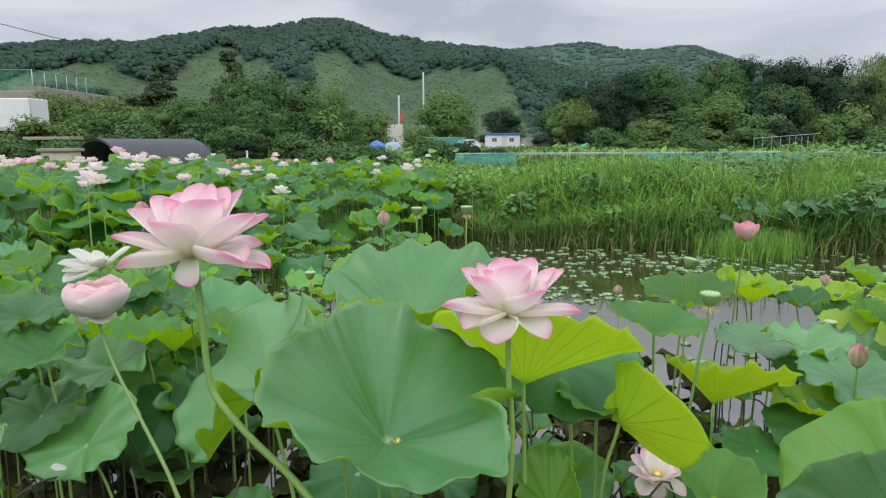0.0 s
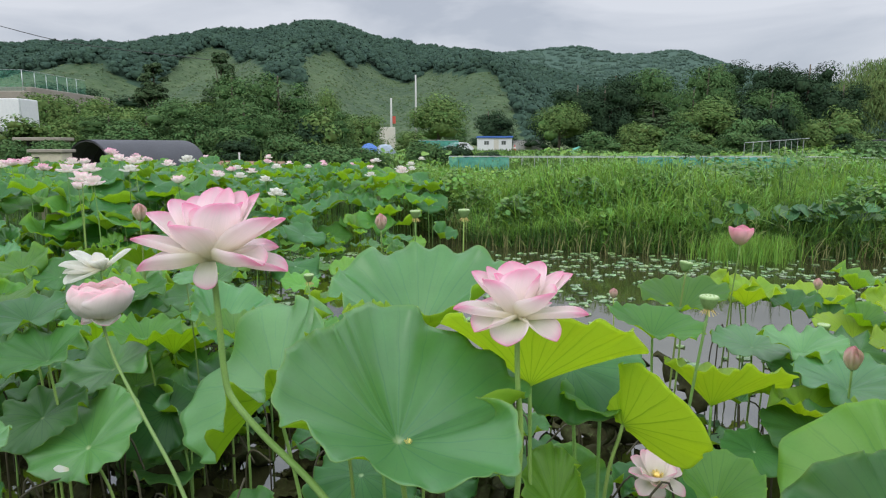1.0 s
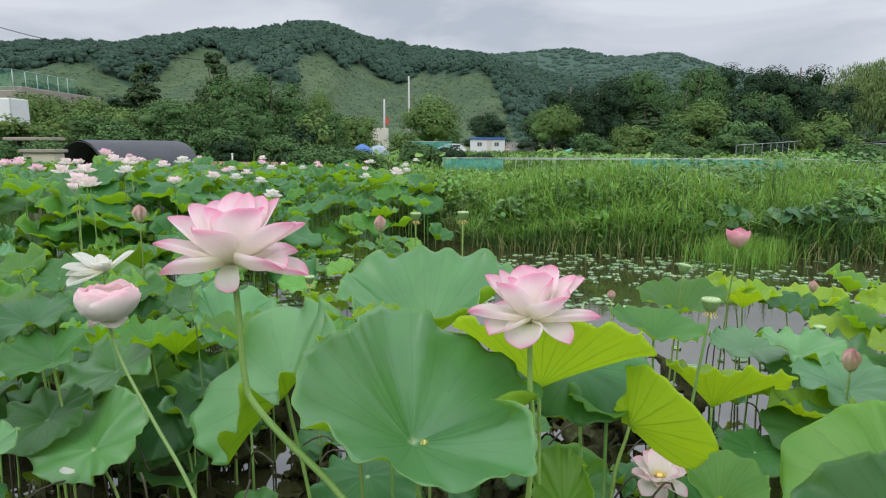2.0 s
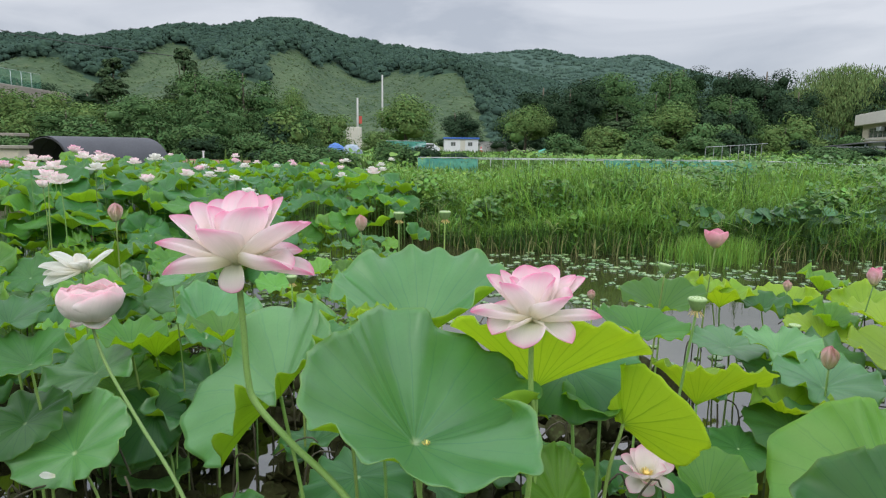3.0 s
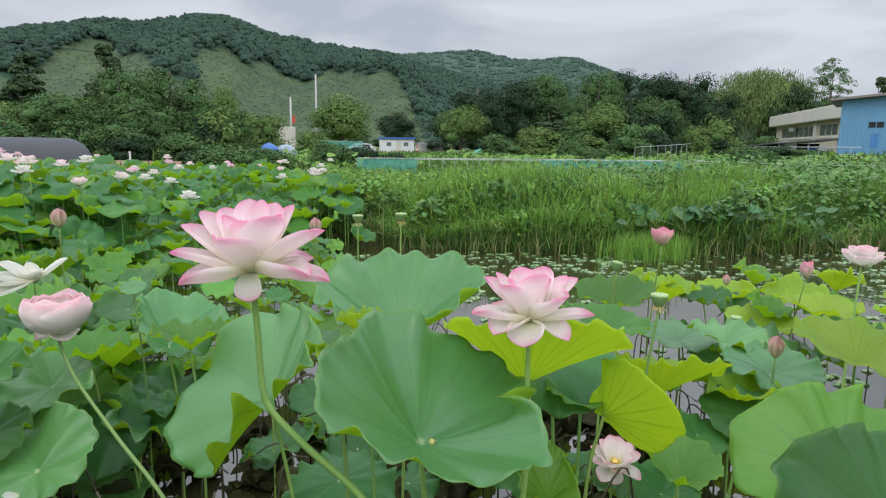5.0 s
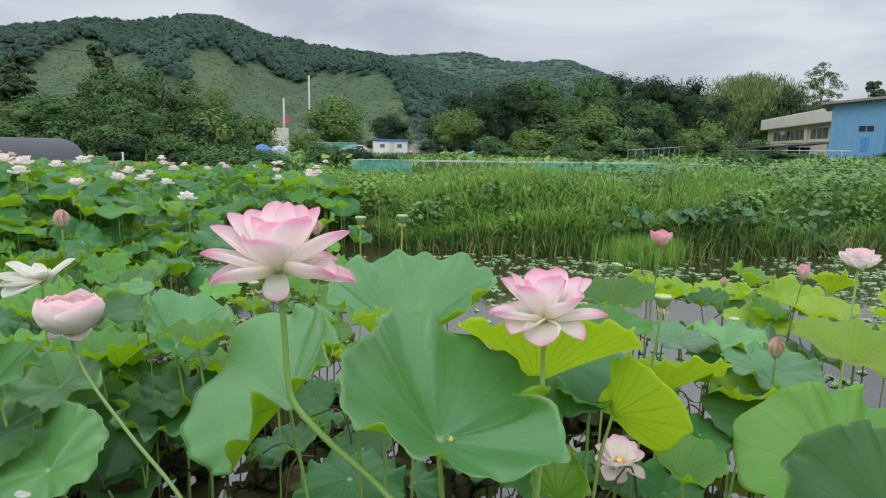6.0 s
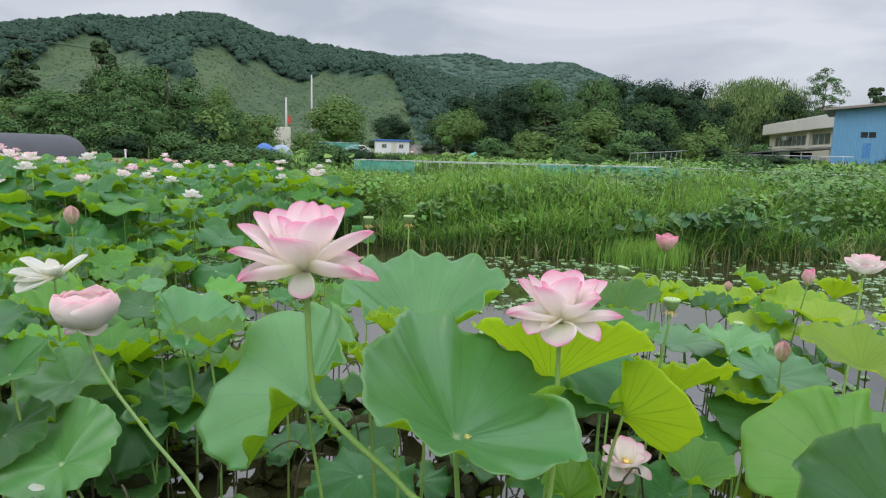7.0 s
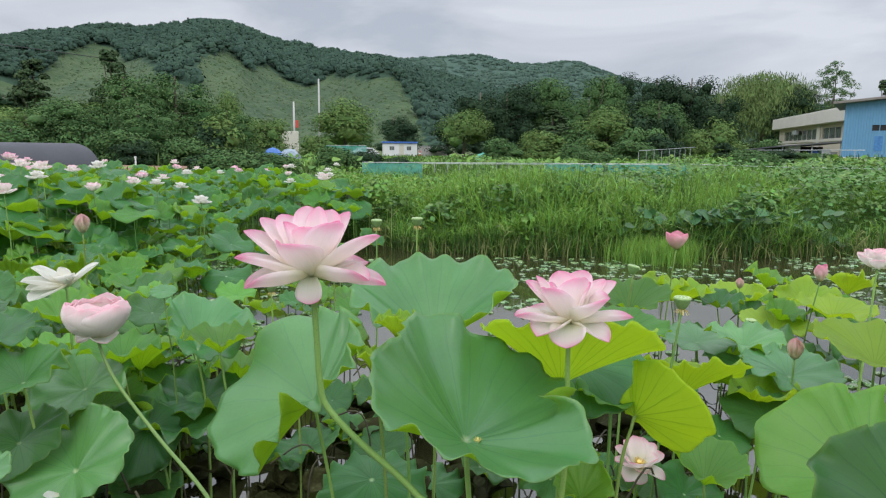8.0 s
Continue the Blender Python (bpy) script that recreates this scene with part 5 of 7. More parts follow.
def darts(n, gap, inside, x0, x1, y0, y1, rnd, tries=40):
    pts = []
    for _ in range(n * tries):
        if len(pts) >= n:
            break
        x, y = rnd.uniform(x0, x1), rnd.uniform(y0, y1)
        if inside(x, y) and all((x - a) ** 2 + (y - b) ** 2 > gap * gap for a, b in pts):
            pts.append((x, y))
    return pts


rnd = random.Random(5)
for x, y in darts(46, 0.31, lambda x, y: -0.82 * y - 0.1 < x < -0.30 * y - 0.25 and y > 2.45, -4.2, -0.5, 2.3, 4.4, rnd):
    stand_leaf(x, y, 0.54 + 0.09 * (y - 2.4) + rnd.uniform(-0.24, 0.08), rnd.uniform(0.16, 0.24), rnd.choice((0, 0, 0, 3, 1, 1, 4)), rnd, 10)
for x, y in darts(84, 0.30, lambda x, y: -0.80 * y - 0.1 < x < -0.30 * y - 0.25, -5.6, -1.2, 4.4, 7.3, rnd):
    stand_leaf(x, y, rnd.uniform(0.10, 0.34) + 0.05 * (y - 4.4), rnd.uniform(0.17, 0.27), rnd.choice((0, 0, 0, 1, 1, 3, 4)), rnd, 12)
front_leaves = []
for x, y in darts(190, 0.27, lambda x, y: -0.82 * y - 0.1 < x < -0.31 * y - 0.2 and y > 7.2 + 0.3 * math.sin(4 * x), -8.6, -2.2, 6.9, 10.2, rnd):
    z = min(1.06, 0.34 + 0.36 * (y - 7.0) + rnd.uniform(-0.26, 0.3)) if y < 9 else rnd.uniform(0.80, 1.08)
    front_leaves.append((x, y, max(0.2, z), rnd.uniform(0.23, 0.35)))
for x, y in darts(34, 0.3, lambda x, y: -0.82 * y - 0.1 < x < -0.26 * y - 0.2 and y > 2.7, -3.8, -0.6, 2.6, 4.6, rnd):
    stand_leaf(x, y, 0.30 + rnd.uniform(0, 0.28), rnd.uniform(0.15, 0.22), rnd.choice((0, 0, 0, 1)), rnd, 10)
for x, y in darts(24, 0.3, lambda x, y: x > 0.42 * y + 0.35 and x < 0.95 * y + 0.5 and y > 2.2 and x + y < 8.2, 1.0, 4.6, 2.2, 4.6, rnd):
    stand_leaf(x, y, rnd.uniform(0.34, 0.62), rnd.uniform(0.17, 0.25), rnd.choice((0, 0, 1, 2, 2)), rnd)
for x, y in darts(40, 0.22, lambda x, y: -0.8 * y < x < 0.62 * y, -2.2, 1.9, 1.75, 3.4, rnd):
    stand_leaf(x, y, rnd.uniform(0.06, 0.26), rnd.uniform(0.12, 0.18), 0, rnd, 18)
for x, y in darts(80, 0.24, lambda x, y: -0.36 * y < x < -0.03 * y, -3.4, 0.2, 3.6, 9.7, rnd):
    stand_leaf(x, y, rnd.uniform(0.05, 0.28), rnd.uniform(0.12, 0.23), rnd.choice((0, 1, 1, 4)), rnd, 8)
for x, y in darts(60, 0.27, lambda x, y: -0.56 * y < x < -0.20 * y and y > 6.6, -5.2, -1.4, 6.4, 9.9, rnd):
    front_leaves.append((x, y, rnd.uniform(0.16, 0.36) + 0.11 * (y - 6.4), rnd.uniform(0.2, 0.3)))


def joined_leaves(name, label, spots, rnd_, tone):
    """Farther lotus leaves, past counting, with their stalks."""
    low = [leaf_shape([(45 * j, rnd_.uniform(0.86, 1.1), c0 + rnd_.uniform(-10, 10)) for j in range(8)], 0.12, 500 + k, (), 6, 32, 8, thick=0.008, waves=(4, 7, 10), soft=12) for k, c0 in enumerate((8, 18, 26, 36, 44, -8, 30))]
    vs, fs, ss, us, base = [], [], [], [], 0
    for x, y, z, r in spots:
        v, f, s, u_ = rnd_.choice(low)
        m = Matrix.Translation((x, y, z)) @ pose(0, 0, 0, rnd_.uniform(-14, 34), rnd_.uniform(-24, 24), 0) @ pose(0, 0, 0, 0, 0, rnd_.uniform(0, 360)) @ Matrix.Diagonal((r, r, r, 1))
        mm = np.array(m)
        vs.append(v @ mm[:3, :3].T + mm[:3, 3])
        fs += [tuple(i + base for i in q) for q in f]
        ss += s
        us.append(np.array(u_))
        base += len(v)
        tv, tf = tube_data([(x + rnd_.uniform(-0.05, 0.05), y, -0.3), (x, y, z)], [0.006, 0.005], 4, False)
        vs.append(np.array([q[:] for q in tv]))
        fs += [tuple(i + base for i in q) for q in tf]
        ss += [2] * len(tf)
        us.append(np.full((len(tv), 2), 0.5))
        base += len(tv)
    me = mesh_of(name, np.concatenate(vs), fs, [M_TOP[tone], M_UNDER[tone], M_STEM], ss, np.concatenate(us))
    return tagged(new(name, me), label, "lotus leaves", kind="stuff")


rnd = random.Random(8)
tall = [(x, y, (1.02 - 0.012 * (y - 8)) + rnd.uniform(-0.34, 0.18), rnd.uniform(0.20, 0.35))
        for x, y in darts(380, 0.35, lambda x, y: -0.85 * y - 0.2 < x < -0.33 * y - 0.2, -17, -2, 10.0, 20, rnd, 12)]
far = [(x, y, (0.22 + 0.38 * (y - 9.9) + rnd.uniform(-0.12, 0.28)) if y < 11.4 else 0.78 + 0.012 * (y - 10) + rnd.uniform(-0.46, 0.14), rnd.uniform(0.17, 0.31))
       for x, y in darts(620, 0.26, lambda x, y: -0.36 * y < x < 0.5 - 0.04 * y and y < far_shore(x) - 0.1, -7.5, 0.5, 9.9, 20, rnd, 12)]
both = tall + far + front_leaves
rnd.shuffle(both)
third = len(both) // 5
joined_leaves("lotus_stand", "distant stand of blue-green lotus leaves", both[:third * 3], rnd, 0)
joined_leaves("lotus_stand", "distant stand of mid-green lotus leaves", both[third * 3:third * 4 + third // 2], rnd, 1)
joined_leaves("lotus_stand", "distant bright green lotus leaves", both[third * 4 + third // 2:], rnd, 4)

beside = [(x, y, 0.8 + rnd.uniform(-0.35, 0.3), rnd.uniform(0.2, 0.3)) for x, y in darts(190, 0.33, lambda x, y: -1.9 * y - 0.6 < x < -0.9 * y - 0.35, -20, -1.2, 0.9, 15, rnd, 12)]
beside += [(x, y, 0.55 + rnd.uniform(-0.25, 0.2), rnd.uniform(0.18, 0.27)) for x, y in darts(90, 0.35, lambda x, y: 1.0 * y + 0.6 < x < 2.6 * y + 0.8 and y < far_shore(x) - 1.2, 1.6, 11, 0.9, 6.5, rnd, 12)]
joined_leaves("lotus_stand", "stand of green lotus leaves along the near shore", beside, rnd, 1)

# flowers among the stands, built a few times and copied
FAR_KINDS = []
for k, (mat_, words, op) in enumerate(((M_PETAL_PALE, "pale pink open lotus flower above the leaves", 0.85), (M_PETAL_WHITE, "white open lotus flower above the leaves", 0.95),
                                       (M_PETAL, "pink lotus flower above the leaves", 0.6), (M_PETAL_PALE, "pale pink half-open lotus flower above the leaves", 0.3))):
    spot = ((-3.45, 6.5, 1.19), (-1.95, 7.9, 0.98), (-5.9, 9.0, 1.31), (-3.19, 8.0, 1.12))[k]
    FAR_KINDS.append((spot, flower(spot, 0.125, round_flower(6, 6, 4, op, 60 + k), [(spot[0], spot[1], -0.4), (spot[0] + 0.02, spot[1], 0.6)], words, mat_, seed=60 + k, detail=0)))
rnd = random.Random(21)
FAR_SPOTS = [(-3.79, 8.0, 1.27, 1), (-4.28, 8.0, 1.27, 0), (-4.28, 7.5, 1.28, 0), (-4.54, 11.0, 1.25, 0), (-3.62, 6.6, 1.22, 0), (-5.6, 8.8, 1.33, 2), (-6.2, 9.2, 1.28, 0),
             (-3.9, 8.4, 1.36, 0), (-4.4, 9.0, 1.38, 0), (-3.6, 9.4, 1.36, 1), (-4.8, 9.6, 1.45, 2), (-4.0, 7.2, 1.10, 3), (-3.1, 9.2, 1.15, 0), (-2.9, 9.6, 1.12, 1)]
for x, y in darts(30, 0.5, lambda x, y: -0.40 * y < x < -0.02 * y + 0.1, -7.5, 0.4, 10.3, 19, rnd):
    FAR_SPOTS.append((x, y, 1.0 + 0.015 * (y - 10) + rnd.uniform(-0.12, 0.12), rnd.choice((0, 1, 1, 2, 3))))
for x, y in darts(16, 0.8, lambda x, y: -0.85 * y < x < -0.42 * y, -15, -3, 9, 19, rnd):
    FAR_SPOTS.append((x, y, 1.20 + rnd.uniform(-0.05, 0.14), rnd.choice((0, 0, 2, 3))))
for x, y, z, k in FAR_SPOTS:
    spot, ob = FAR_KINDS[k]
    s = rnd.uniform(0.85, 1.15)
    copy_thing(ob, Matrix.Translation((x, y, z - spot[2] * s)) @ Matrix.Rotation(rnd.uniform(0, 6.28), 4, "Z") @ Matrix.Diagonal((s, s, s, 1)))

# withered leaves and broken stalks under the stand, coloured extra dark for its shade
rnd = random.Random(71)
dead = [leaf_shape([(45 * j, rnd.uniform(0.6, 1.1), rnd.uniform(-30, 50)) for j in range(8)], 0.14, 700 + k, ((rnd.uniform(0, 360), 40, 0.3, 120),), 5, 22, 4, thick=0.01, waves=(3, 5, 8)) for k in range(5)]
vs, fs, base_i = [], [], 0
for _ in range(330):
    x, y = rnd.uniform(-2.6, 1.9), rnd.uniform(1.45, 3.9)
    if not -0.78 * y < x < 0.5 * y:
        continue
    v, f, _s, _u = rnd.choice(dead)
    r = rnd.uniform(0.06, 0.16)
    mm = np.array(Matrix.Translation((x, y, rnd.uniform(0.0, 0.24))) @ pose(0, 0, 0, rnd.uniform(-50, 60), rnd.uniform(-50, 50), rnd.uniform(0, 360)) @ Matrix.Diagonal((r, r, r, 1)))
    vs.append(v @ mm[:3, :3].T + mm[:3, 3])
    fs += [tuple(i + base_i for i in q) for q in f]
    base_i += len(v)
tagged(new("withered_leaves", mesh_of("withered_leaves", np.concatenate(vs), fs, [M_DEAD_DARKENED])), "crumpled withered lotus leaves over the water, darkened for the shade", "withered leaves", kind="stuff")
vs, fs = [], []
for _ in range(210):
    x, y = rnd.uniform(-2.6, 3.0), rnd.uniform(1.4, 4.2)
    if not -0.78 * y < x < 0.85 * y:
        continue
    h = rnd.uniform(0.15, 0.5)
    bx, by = rnd.uniform(-0.18, 0.18), rnd.uniform(-0.18, 0.18)
    pts = [(x, y, -0.2), (x + bx * 0.2, y + by * 0.2, h * 0.7), (x + bx * 0.6, y + by * 0.6, h), (x + bx * 1.4, y + by * 1.4, h * rnd.uniform(0.5, 1.1))]
    v, f = tube_data(bend(pts, 3), [0.0042] * 10, 5, False)
    o = len(vs)
    vs += v
    fs += [tuple(i + o for i in q) for q in f]
tagged(new("broken_stalks", mesh_of("broken_stalks", vs, fs, [M_STEM_OLD_DARK])), "thin brown broken lotus stalks among the leaves, darkened for the shade", "withered stalks", kind="stuff")

# floating pads
def pad_sheet(name, label, spots, material):
    vs, fs, i = [], [], 0
    for x, y, r, a in spots:
        ring = [(x + r * math.cos(a + t) * (1 if 0.25 < t < 6.03 else 0.35), y + r * math.sin(a + t) * (1 if 0.25 < t < 6.03 else 0.35), 0.006 + (0.012 if (k % 4 == 0) else 0.0)) for k, t in enumerate([j * 6.2832 / 11 for j in range(11)])]
        lowr = [(p[0], p[1], 0.002) for p in ring]
        vs += ring + lowr
        fs.append(tuple(range(i, i + 11)))
        fs += [(i + k, i + 11 + k, i + 11 + (k + 1) % 11, i + (k + 1) % 11) for k in range(11)]
        i += 22
    return tagged(new(name, mesh_of(name, vs, fs, [material], smooth=False)), label, "water plants", kind="stuff")


rnd = random.Random(33)
pads = []
for _ in range(2300):
    x, y = rnd.uniform(-4, 8), rnd.uniform(3.6, 9.6)
    if y > float(far_shore(x)) - 0.3:
        continue
    dens = 0.5 + 0.9 * math.sin(x * 1.3 + 1.0) * math.sin(y * 1.1 + x * 0.3) + (0.5 if y > 6 else -0.25)
    if rnd.random() < dens:
        pads.append((x, y, rnd.uniform(0.02, 0.065), rnd.uniform(0, 6.28)))
pad_sheet("floating_pads", "small round floating leaves scattered on the water", pads, M_PAD_GLINT)

# ---- bank grass, vines, trees ----
def blades(name, label, x, y, z, height, width, material, seed, lean=0.35, category="grass"):
    """Grass blades, three bands each, curving over."""
    rg = np.random.default_rng(seed)
    n = len(x)
    az = rg.uniform(0, 2 * math.pi, n)
    face = rg.uniform(0, 2 * math.pi, n)
    ln = np.abs(rg.normal(0, lean, n)) + 0.05
    h = height * rg.uniform(0.7, 1.2, n)
    vs = []
    for t, w in ((0.0, 0.8), (0.45, 1.0), (0.8, 0.7), (1.0, 0.08)):
        cx = x + np.cos(az) * ln * h * t ** 2
        cy = y + np.sin(az) * ln * h * t ** 2
        cz = z + h * t * (1 - 0.28 * ln * t)
        for s in (-1, 1):
            vs.append(np.stack([cx + s * np.cos(face) * width * w * 0.5, cy + s * np.sin(face) * width * w * 0.5, cz], 1))
    v = np.stack(vs, 1).reshape(-1, 3)
    o = (np.arange(n) * 8)[:, None]
    f = np.concatenate([o + np.array([a, a + 1, a + 3, a + 2]) for a in (0, 2, 4)], 0)
    ob = new(name, bulk_mesh(name, v, f, [material]))
    return tagged(ob, label, category, kind="stuff")


def bank_points(n, seed, x0, x1, deep0, deep1, power=1.0):
    rg = np.random.default_rng(seed)
    x = rg.uniform(x0, x1, n)
    d = deep0 + (deep1 - deep0) * rg.uniform(0, 1, n) ** power
    y = far_shore(x) + d
    return x, y, d


x, y, d = bank_points(26000, 1, -1.0, 20, -0.35, 9.0, 1.5)
clump = value_noise(x * 0.9, y * 0.9, 3)
hgt = 0.50 + 0.20 * ease(0, 1.5, d) + 0.34 * clump + 0.14 * value_noise(x * 0.3, y * 0.3, 4)
hgt = hgt * (0.70 + 0.30 * ease(1.0, 3.2, x)) * (1 - 0.35 * ease(4, 8, d)) * (1 + 0.25 * value_noise(x * 2.2, y * 2.2, 31))
keep = (x < 12) | (clump > -0.3)
blades("bank_grass", "tall bright green reed grass along the bank", x[keep], y[keep], np.maximum(ground_height(x, y), -0.1)[keep], hgt[keep], 0.016, M_GRASS_MID, 2, 0.7)
x, y, d = bank_points(64000, 101, -1.0, 20, -0.25, 8.0, 1.45)
rg = np.random.default_rng(102)
clump = value_noise(x * 0.9, y * 0.9, 3)
keep = rg.uniform(0, 1, len(x)) < 1.0 - 0.55 * ease(5.5, 9, x)
full = (0.50 + 0.20 * ease(0, 1.5, d) + 0.36 * clump) * (0.70 + 0.30 * ease(1.0, 3.2, x)) * (1 - 0.35 * ease(4, 8, d))
zb = np.maximum(ground_height(x, y), -0.05) + full * rg.uniform(0.25, 0.95, len(x)) ** 0.8
bright = (value_noise(x * 0.55, y * 0.8, 51) + 0.5 * value_noise(x * 2.0, y * 2.0, 52) + rg.normal(0, 0.35, len(x)) + 0.35 * ease(0.2, 1.6, d) - 0.2 * ease(4, 8, x)) > -0.2
for pick, mat_, words in ((keep & bright, M_GRASS, "arching bright green reed leaves crowding the bank"), (keep & ~bright, M_GRASS_MID, "arching deep green reed leaves crowding the bank")):
    blades("reed_leaves", words, x[pick], y[pick], zb[pick], np.full(int(pick.sum()), 0.24), 0.017, mat_, 103, 1.3)
# Sedge coloured dark so the foot of the bank grass reads shaded.
x, y, d = bank_points(11500, 3, -1.2, 17, -0.45, 0.6)
blades("sedge_fringe", "darker sedge stems standing at the water's edge", x, y, np.maximum(ground_height(x, y), -0.15), np.full(len(x), 0.62) + 0.18 * value_noise(x, y, 6), 0.010, M_GRASS_DARK, 4, 0.16)
x, y, d = bank_points(1200, 5, -1.4, 16, -0.7, 0.1)
blades("dry_reeds", "straw-coloured reed stems in the shallow water", x, y, np.full(len(x), -0.05), np.full(len(x), 0.42) + 0.15 * value_noise(x * 2, y * 2, 7), 0.012, M_GRASS_DRY, 6, 0.3)
rg = np.random.default_rng(76)
cx, cd = rg.uniform(-0.6, 15, 90), rg.uniform(0.1, 4.5, 90)
x = (cx[:, None] + rg.normal(0, 0.13, (90, 26))).ravel()
y = (far_shore(cx)[:, None] + cd[:, None] + rg.normal(0, 0.13, (90, 26))).ravel()
blades("grass_tufts", "arching tufts of taller grass rising from the bank", x, y, np.maximum(ground_height(x, y), 0), np.repeat(rg.uniform(0.65, 1.0, 90), 26), 0.022, M_GRASS, 17, 0.85)
rg = np.random.default_rng(77)
x = np.concatenate([rg.normal(4.35, 0.28, 900), rg.normal(4.9, 0.2, 250)])
y = np.concatenate([rg.normal(8.75, 0.22, 900), rg.normal(9.0, 0.15, 250)])
blades("rush_tuft", "pale green tuft of rushes standing in the water", x, y, np.full(len(x), -0.05), np.full(len(x), 0.42), 0.010, M_GRASS, 8, 0.25)
x = np.concatenate([rg.normal(a, 0.22, 26) for a in (3.9, 4.2, 2.0, 5.6)])
y = np.concatenate([rg.normal(float(far_shore(a)) + 1.0, 0.2, 26) for a in (3.9, 4.2, 2.0, 5.6)])
blades("cattail_leaves", "upright dark cattail leaves rising above the grass", x, y, ground_height(x, y), np.full(len(x), 1.05), 0.016, M_GRASS_DARK, 9, 0.10)
x, y = rg.uniform(-40, 60, 12000), rg.uniform(20, 100, 12000) 
keep = (y > far_shore(x) + 3) & ~((x > -16) & (x < -5) & (y > 30) & (y < 40))
x, y = x[keep], y[keep]
blades("meadow_grass", "rough meadow grass over the fields", x, y, ground_height(x, y) - 0.02, 0.5 + 0.3 * value_noise(x * 0.2, y * 0.2, 9), 0.10, M_MEADOW, 10, 0.4)
x, y = rg.uniform(1, 24, 7000), rg.uniform(19, 34, 7000)
blades("field_weeds", "tall weeds inside the fenced plots", x, y, ground_height(x, y), 0.42 + 0.25 * value_noise(x * 0.5, y * 0.5, 12), 0.035, M_MEADOW, 11, 0.5)


def leaf_cloud(name, label, pts, size_lo, size_hi, material, seed, category, up=0.5, lobes=6):
    """Broad leaves, six-sided with a fold down the middle."""
    rg = np.random.default_rng(seed)
    n = len(pts)
    s = rg.uniform(size_lo, size_hi, n)
    nrm = rg.normal(0, 1, (n, 3))
    nrm[:, 2] = np.abs(nrm[:, 2]) + up * 3
    nrm[:, 1] -= up * 1.2
    nrm /= np.linalg.norm(nrm, axis=1, keepdims=True)
    a = np.cross(nrm, rg.normal(0, 1, (n, 3)))
    a /= np.linalg.norm(a, axis=1, keepdims=True)
    b = np.cross(nrm, a)
    form = np.array([(0, 0, 0), (0.45, 0.52, 0.12), (0.95, 0.38, 0.06), (1.15, 0, -0.06), (0.95, -0.38, 0.06), (0.45, -0.52, 0.12)]) - np.array((0.5, 0, 0))
    v = pts[:, None, :] + s[:, None, None] * (form[None, :, 0:1] * a[:, None] + form[None, :, 1:2] * b[:, None] + form[None, :, 2:3] * nrm[:, None])
    o = (np.arange(n) * 6)[:, None]
    f = np.concatenate([o + np.array([0, 1, 2, 3]), o + np.array([0, 3, 4, 5])], 0)
    return bulk_mesh(name, v.reshape(-1, 3), f, [material])


# Leaf layer added low in the grass to deepen the shade there.
x, y, d = bank_points(9000, 19, -1.0, 13, -0.05, 7.0, 1.4)
pts = np.stack([x, y, np.maximum(ground_height(x, y), 0) + np.random.default_rng(20).uniform(0.05, 0.48, len(x)) * (0.7 + 0.5 * value_noise(x * 0.9, y * 0.9, 3))], 1)
tagged(new("bank_undergrowth", leaf_cloud("bank_undergrowth", "", pts, 0.05, 0.12, M_VINE, 45, "weeds")), "shaded leafy undergrowth between the grass stems", "weeds", kind="stuff")
rg = np.random.default_rng(41)
x = rg.uniform(3.0, 18, 17000)
d = -0.1 + 6.0 * rg.uniform(0, 1, 17000) ** 1.3
y = far_shore(x) + d
keep = (rg.uniform(0, 1, 17000) < ease(3.0, 7.5, x)) & (value_noise(x * 0.8, y * 0.8, 23) > -0.4)
x, y, d = x[keep], y[keep], d[keep]
top = (0.36 + 0.58 * ease(0, 1.0, d) + 0.25 * value_noise(x * 0.8, y * 0.8, 14)) * rg.uniform(0.35, 1.05, len(x))
pts = np.stack([x, y, np.maximum(ground_height(x, y), 0) + np.maximum(top, 0.05)], 1)
tagged(new("bank_vines", leaf_cloud("bank_vines", "", pts, 0.05, 0.11, M_VINE, 42, "vines")), "tangle of broad-leaved green vines over the bank", "vines", kind="stuff")
x, y, d = bank_points(11000, 61, -1.0, 16, 0.0, 5.5, 1.2)
keep = value_noise(x * 1.1, y * 1.1, 33) > -0.05
x, y, d = x[keep], y[keep], d[keep]
pts = np.stack([x, y, np.maximum(ground_height(x, y), 0) + (0.42 + 0.3 * ease(0, 1.5, d) + 0.25 * value_noise(x * 0.9, y * 0.9, 3)) * np.random.default_rng(62).uniform(0.45, 1.05, len(x))], 1)
rg = np.random.default_rng(141)
tops = [[], []]
for k in range(120):
    cx = rg.uniform(-0.8, 13)
    cd = rg.uniform(0.0, 1.0) ** 1.3 * 6.0
    rad_, hh = rg.uniform(0.22, 0.5), rg.uniform(0.45, 0.85)
    cy = float(far_shore(cx)) + cd
    q = rg.normal(0, 1, (210, 3))
    q /= np.linalg.norm(q, axis=1, keepdims=True)
    q[:, 2] = np.abs(q[:, 2])
    q = q * rg.uniform(0.75, 1.05, (210, 1)) * np.array([rad_, rad_, hh * 0.55]) + np.array([cx, cy, max(float(ground_height(cx, cy)), 0) + hh * 0.45])
    tops[int(rg.uniform(0, 1) < 0.4)].append(q)
for q, mat_, words in ((tops[0], M_WEED, "bright leafy weed clumps rounding up out of the bank grass"), (tops[1], M_VINE, "darker leafy weed clumps rounding up out of the bank grass")):
    tagged(new("weed_clumps", leaf_cloud("weed_clumps", "", np.concatenate(q), 0.045, 0.10, mat_, 142, "weeds", up=0.4)), words, "weeds", kind="stuff")
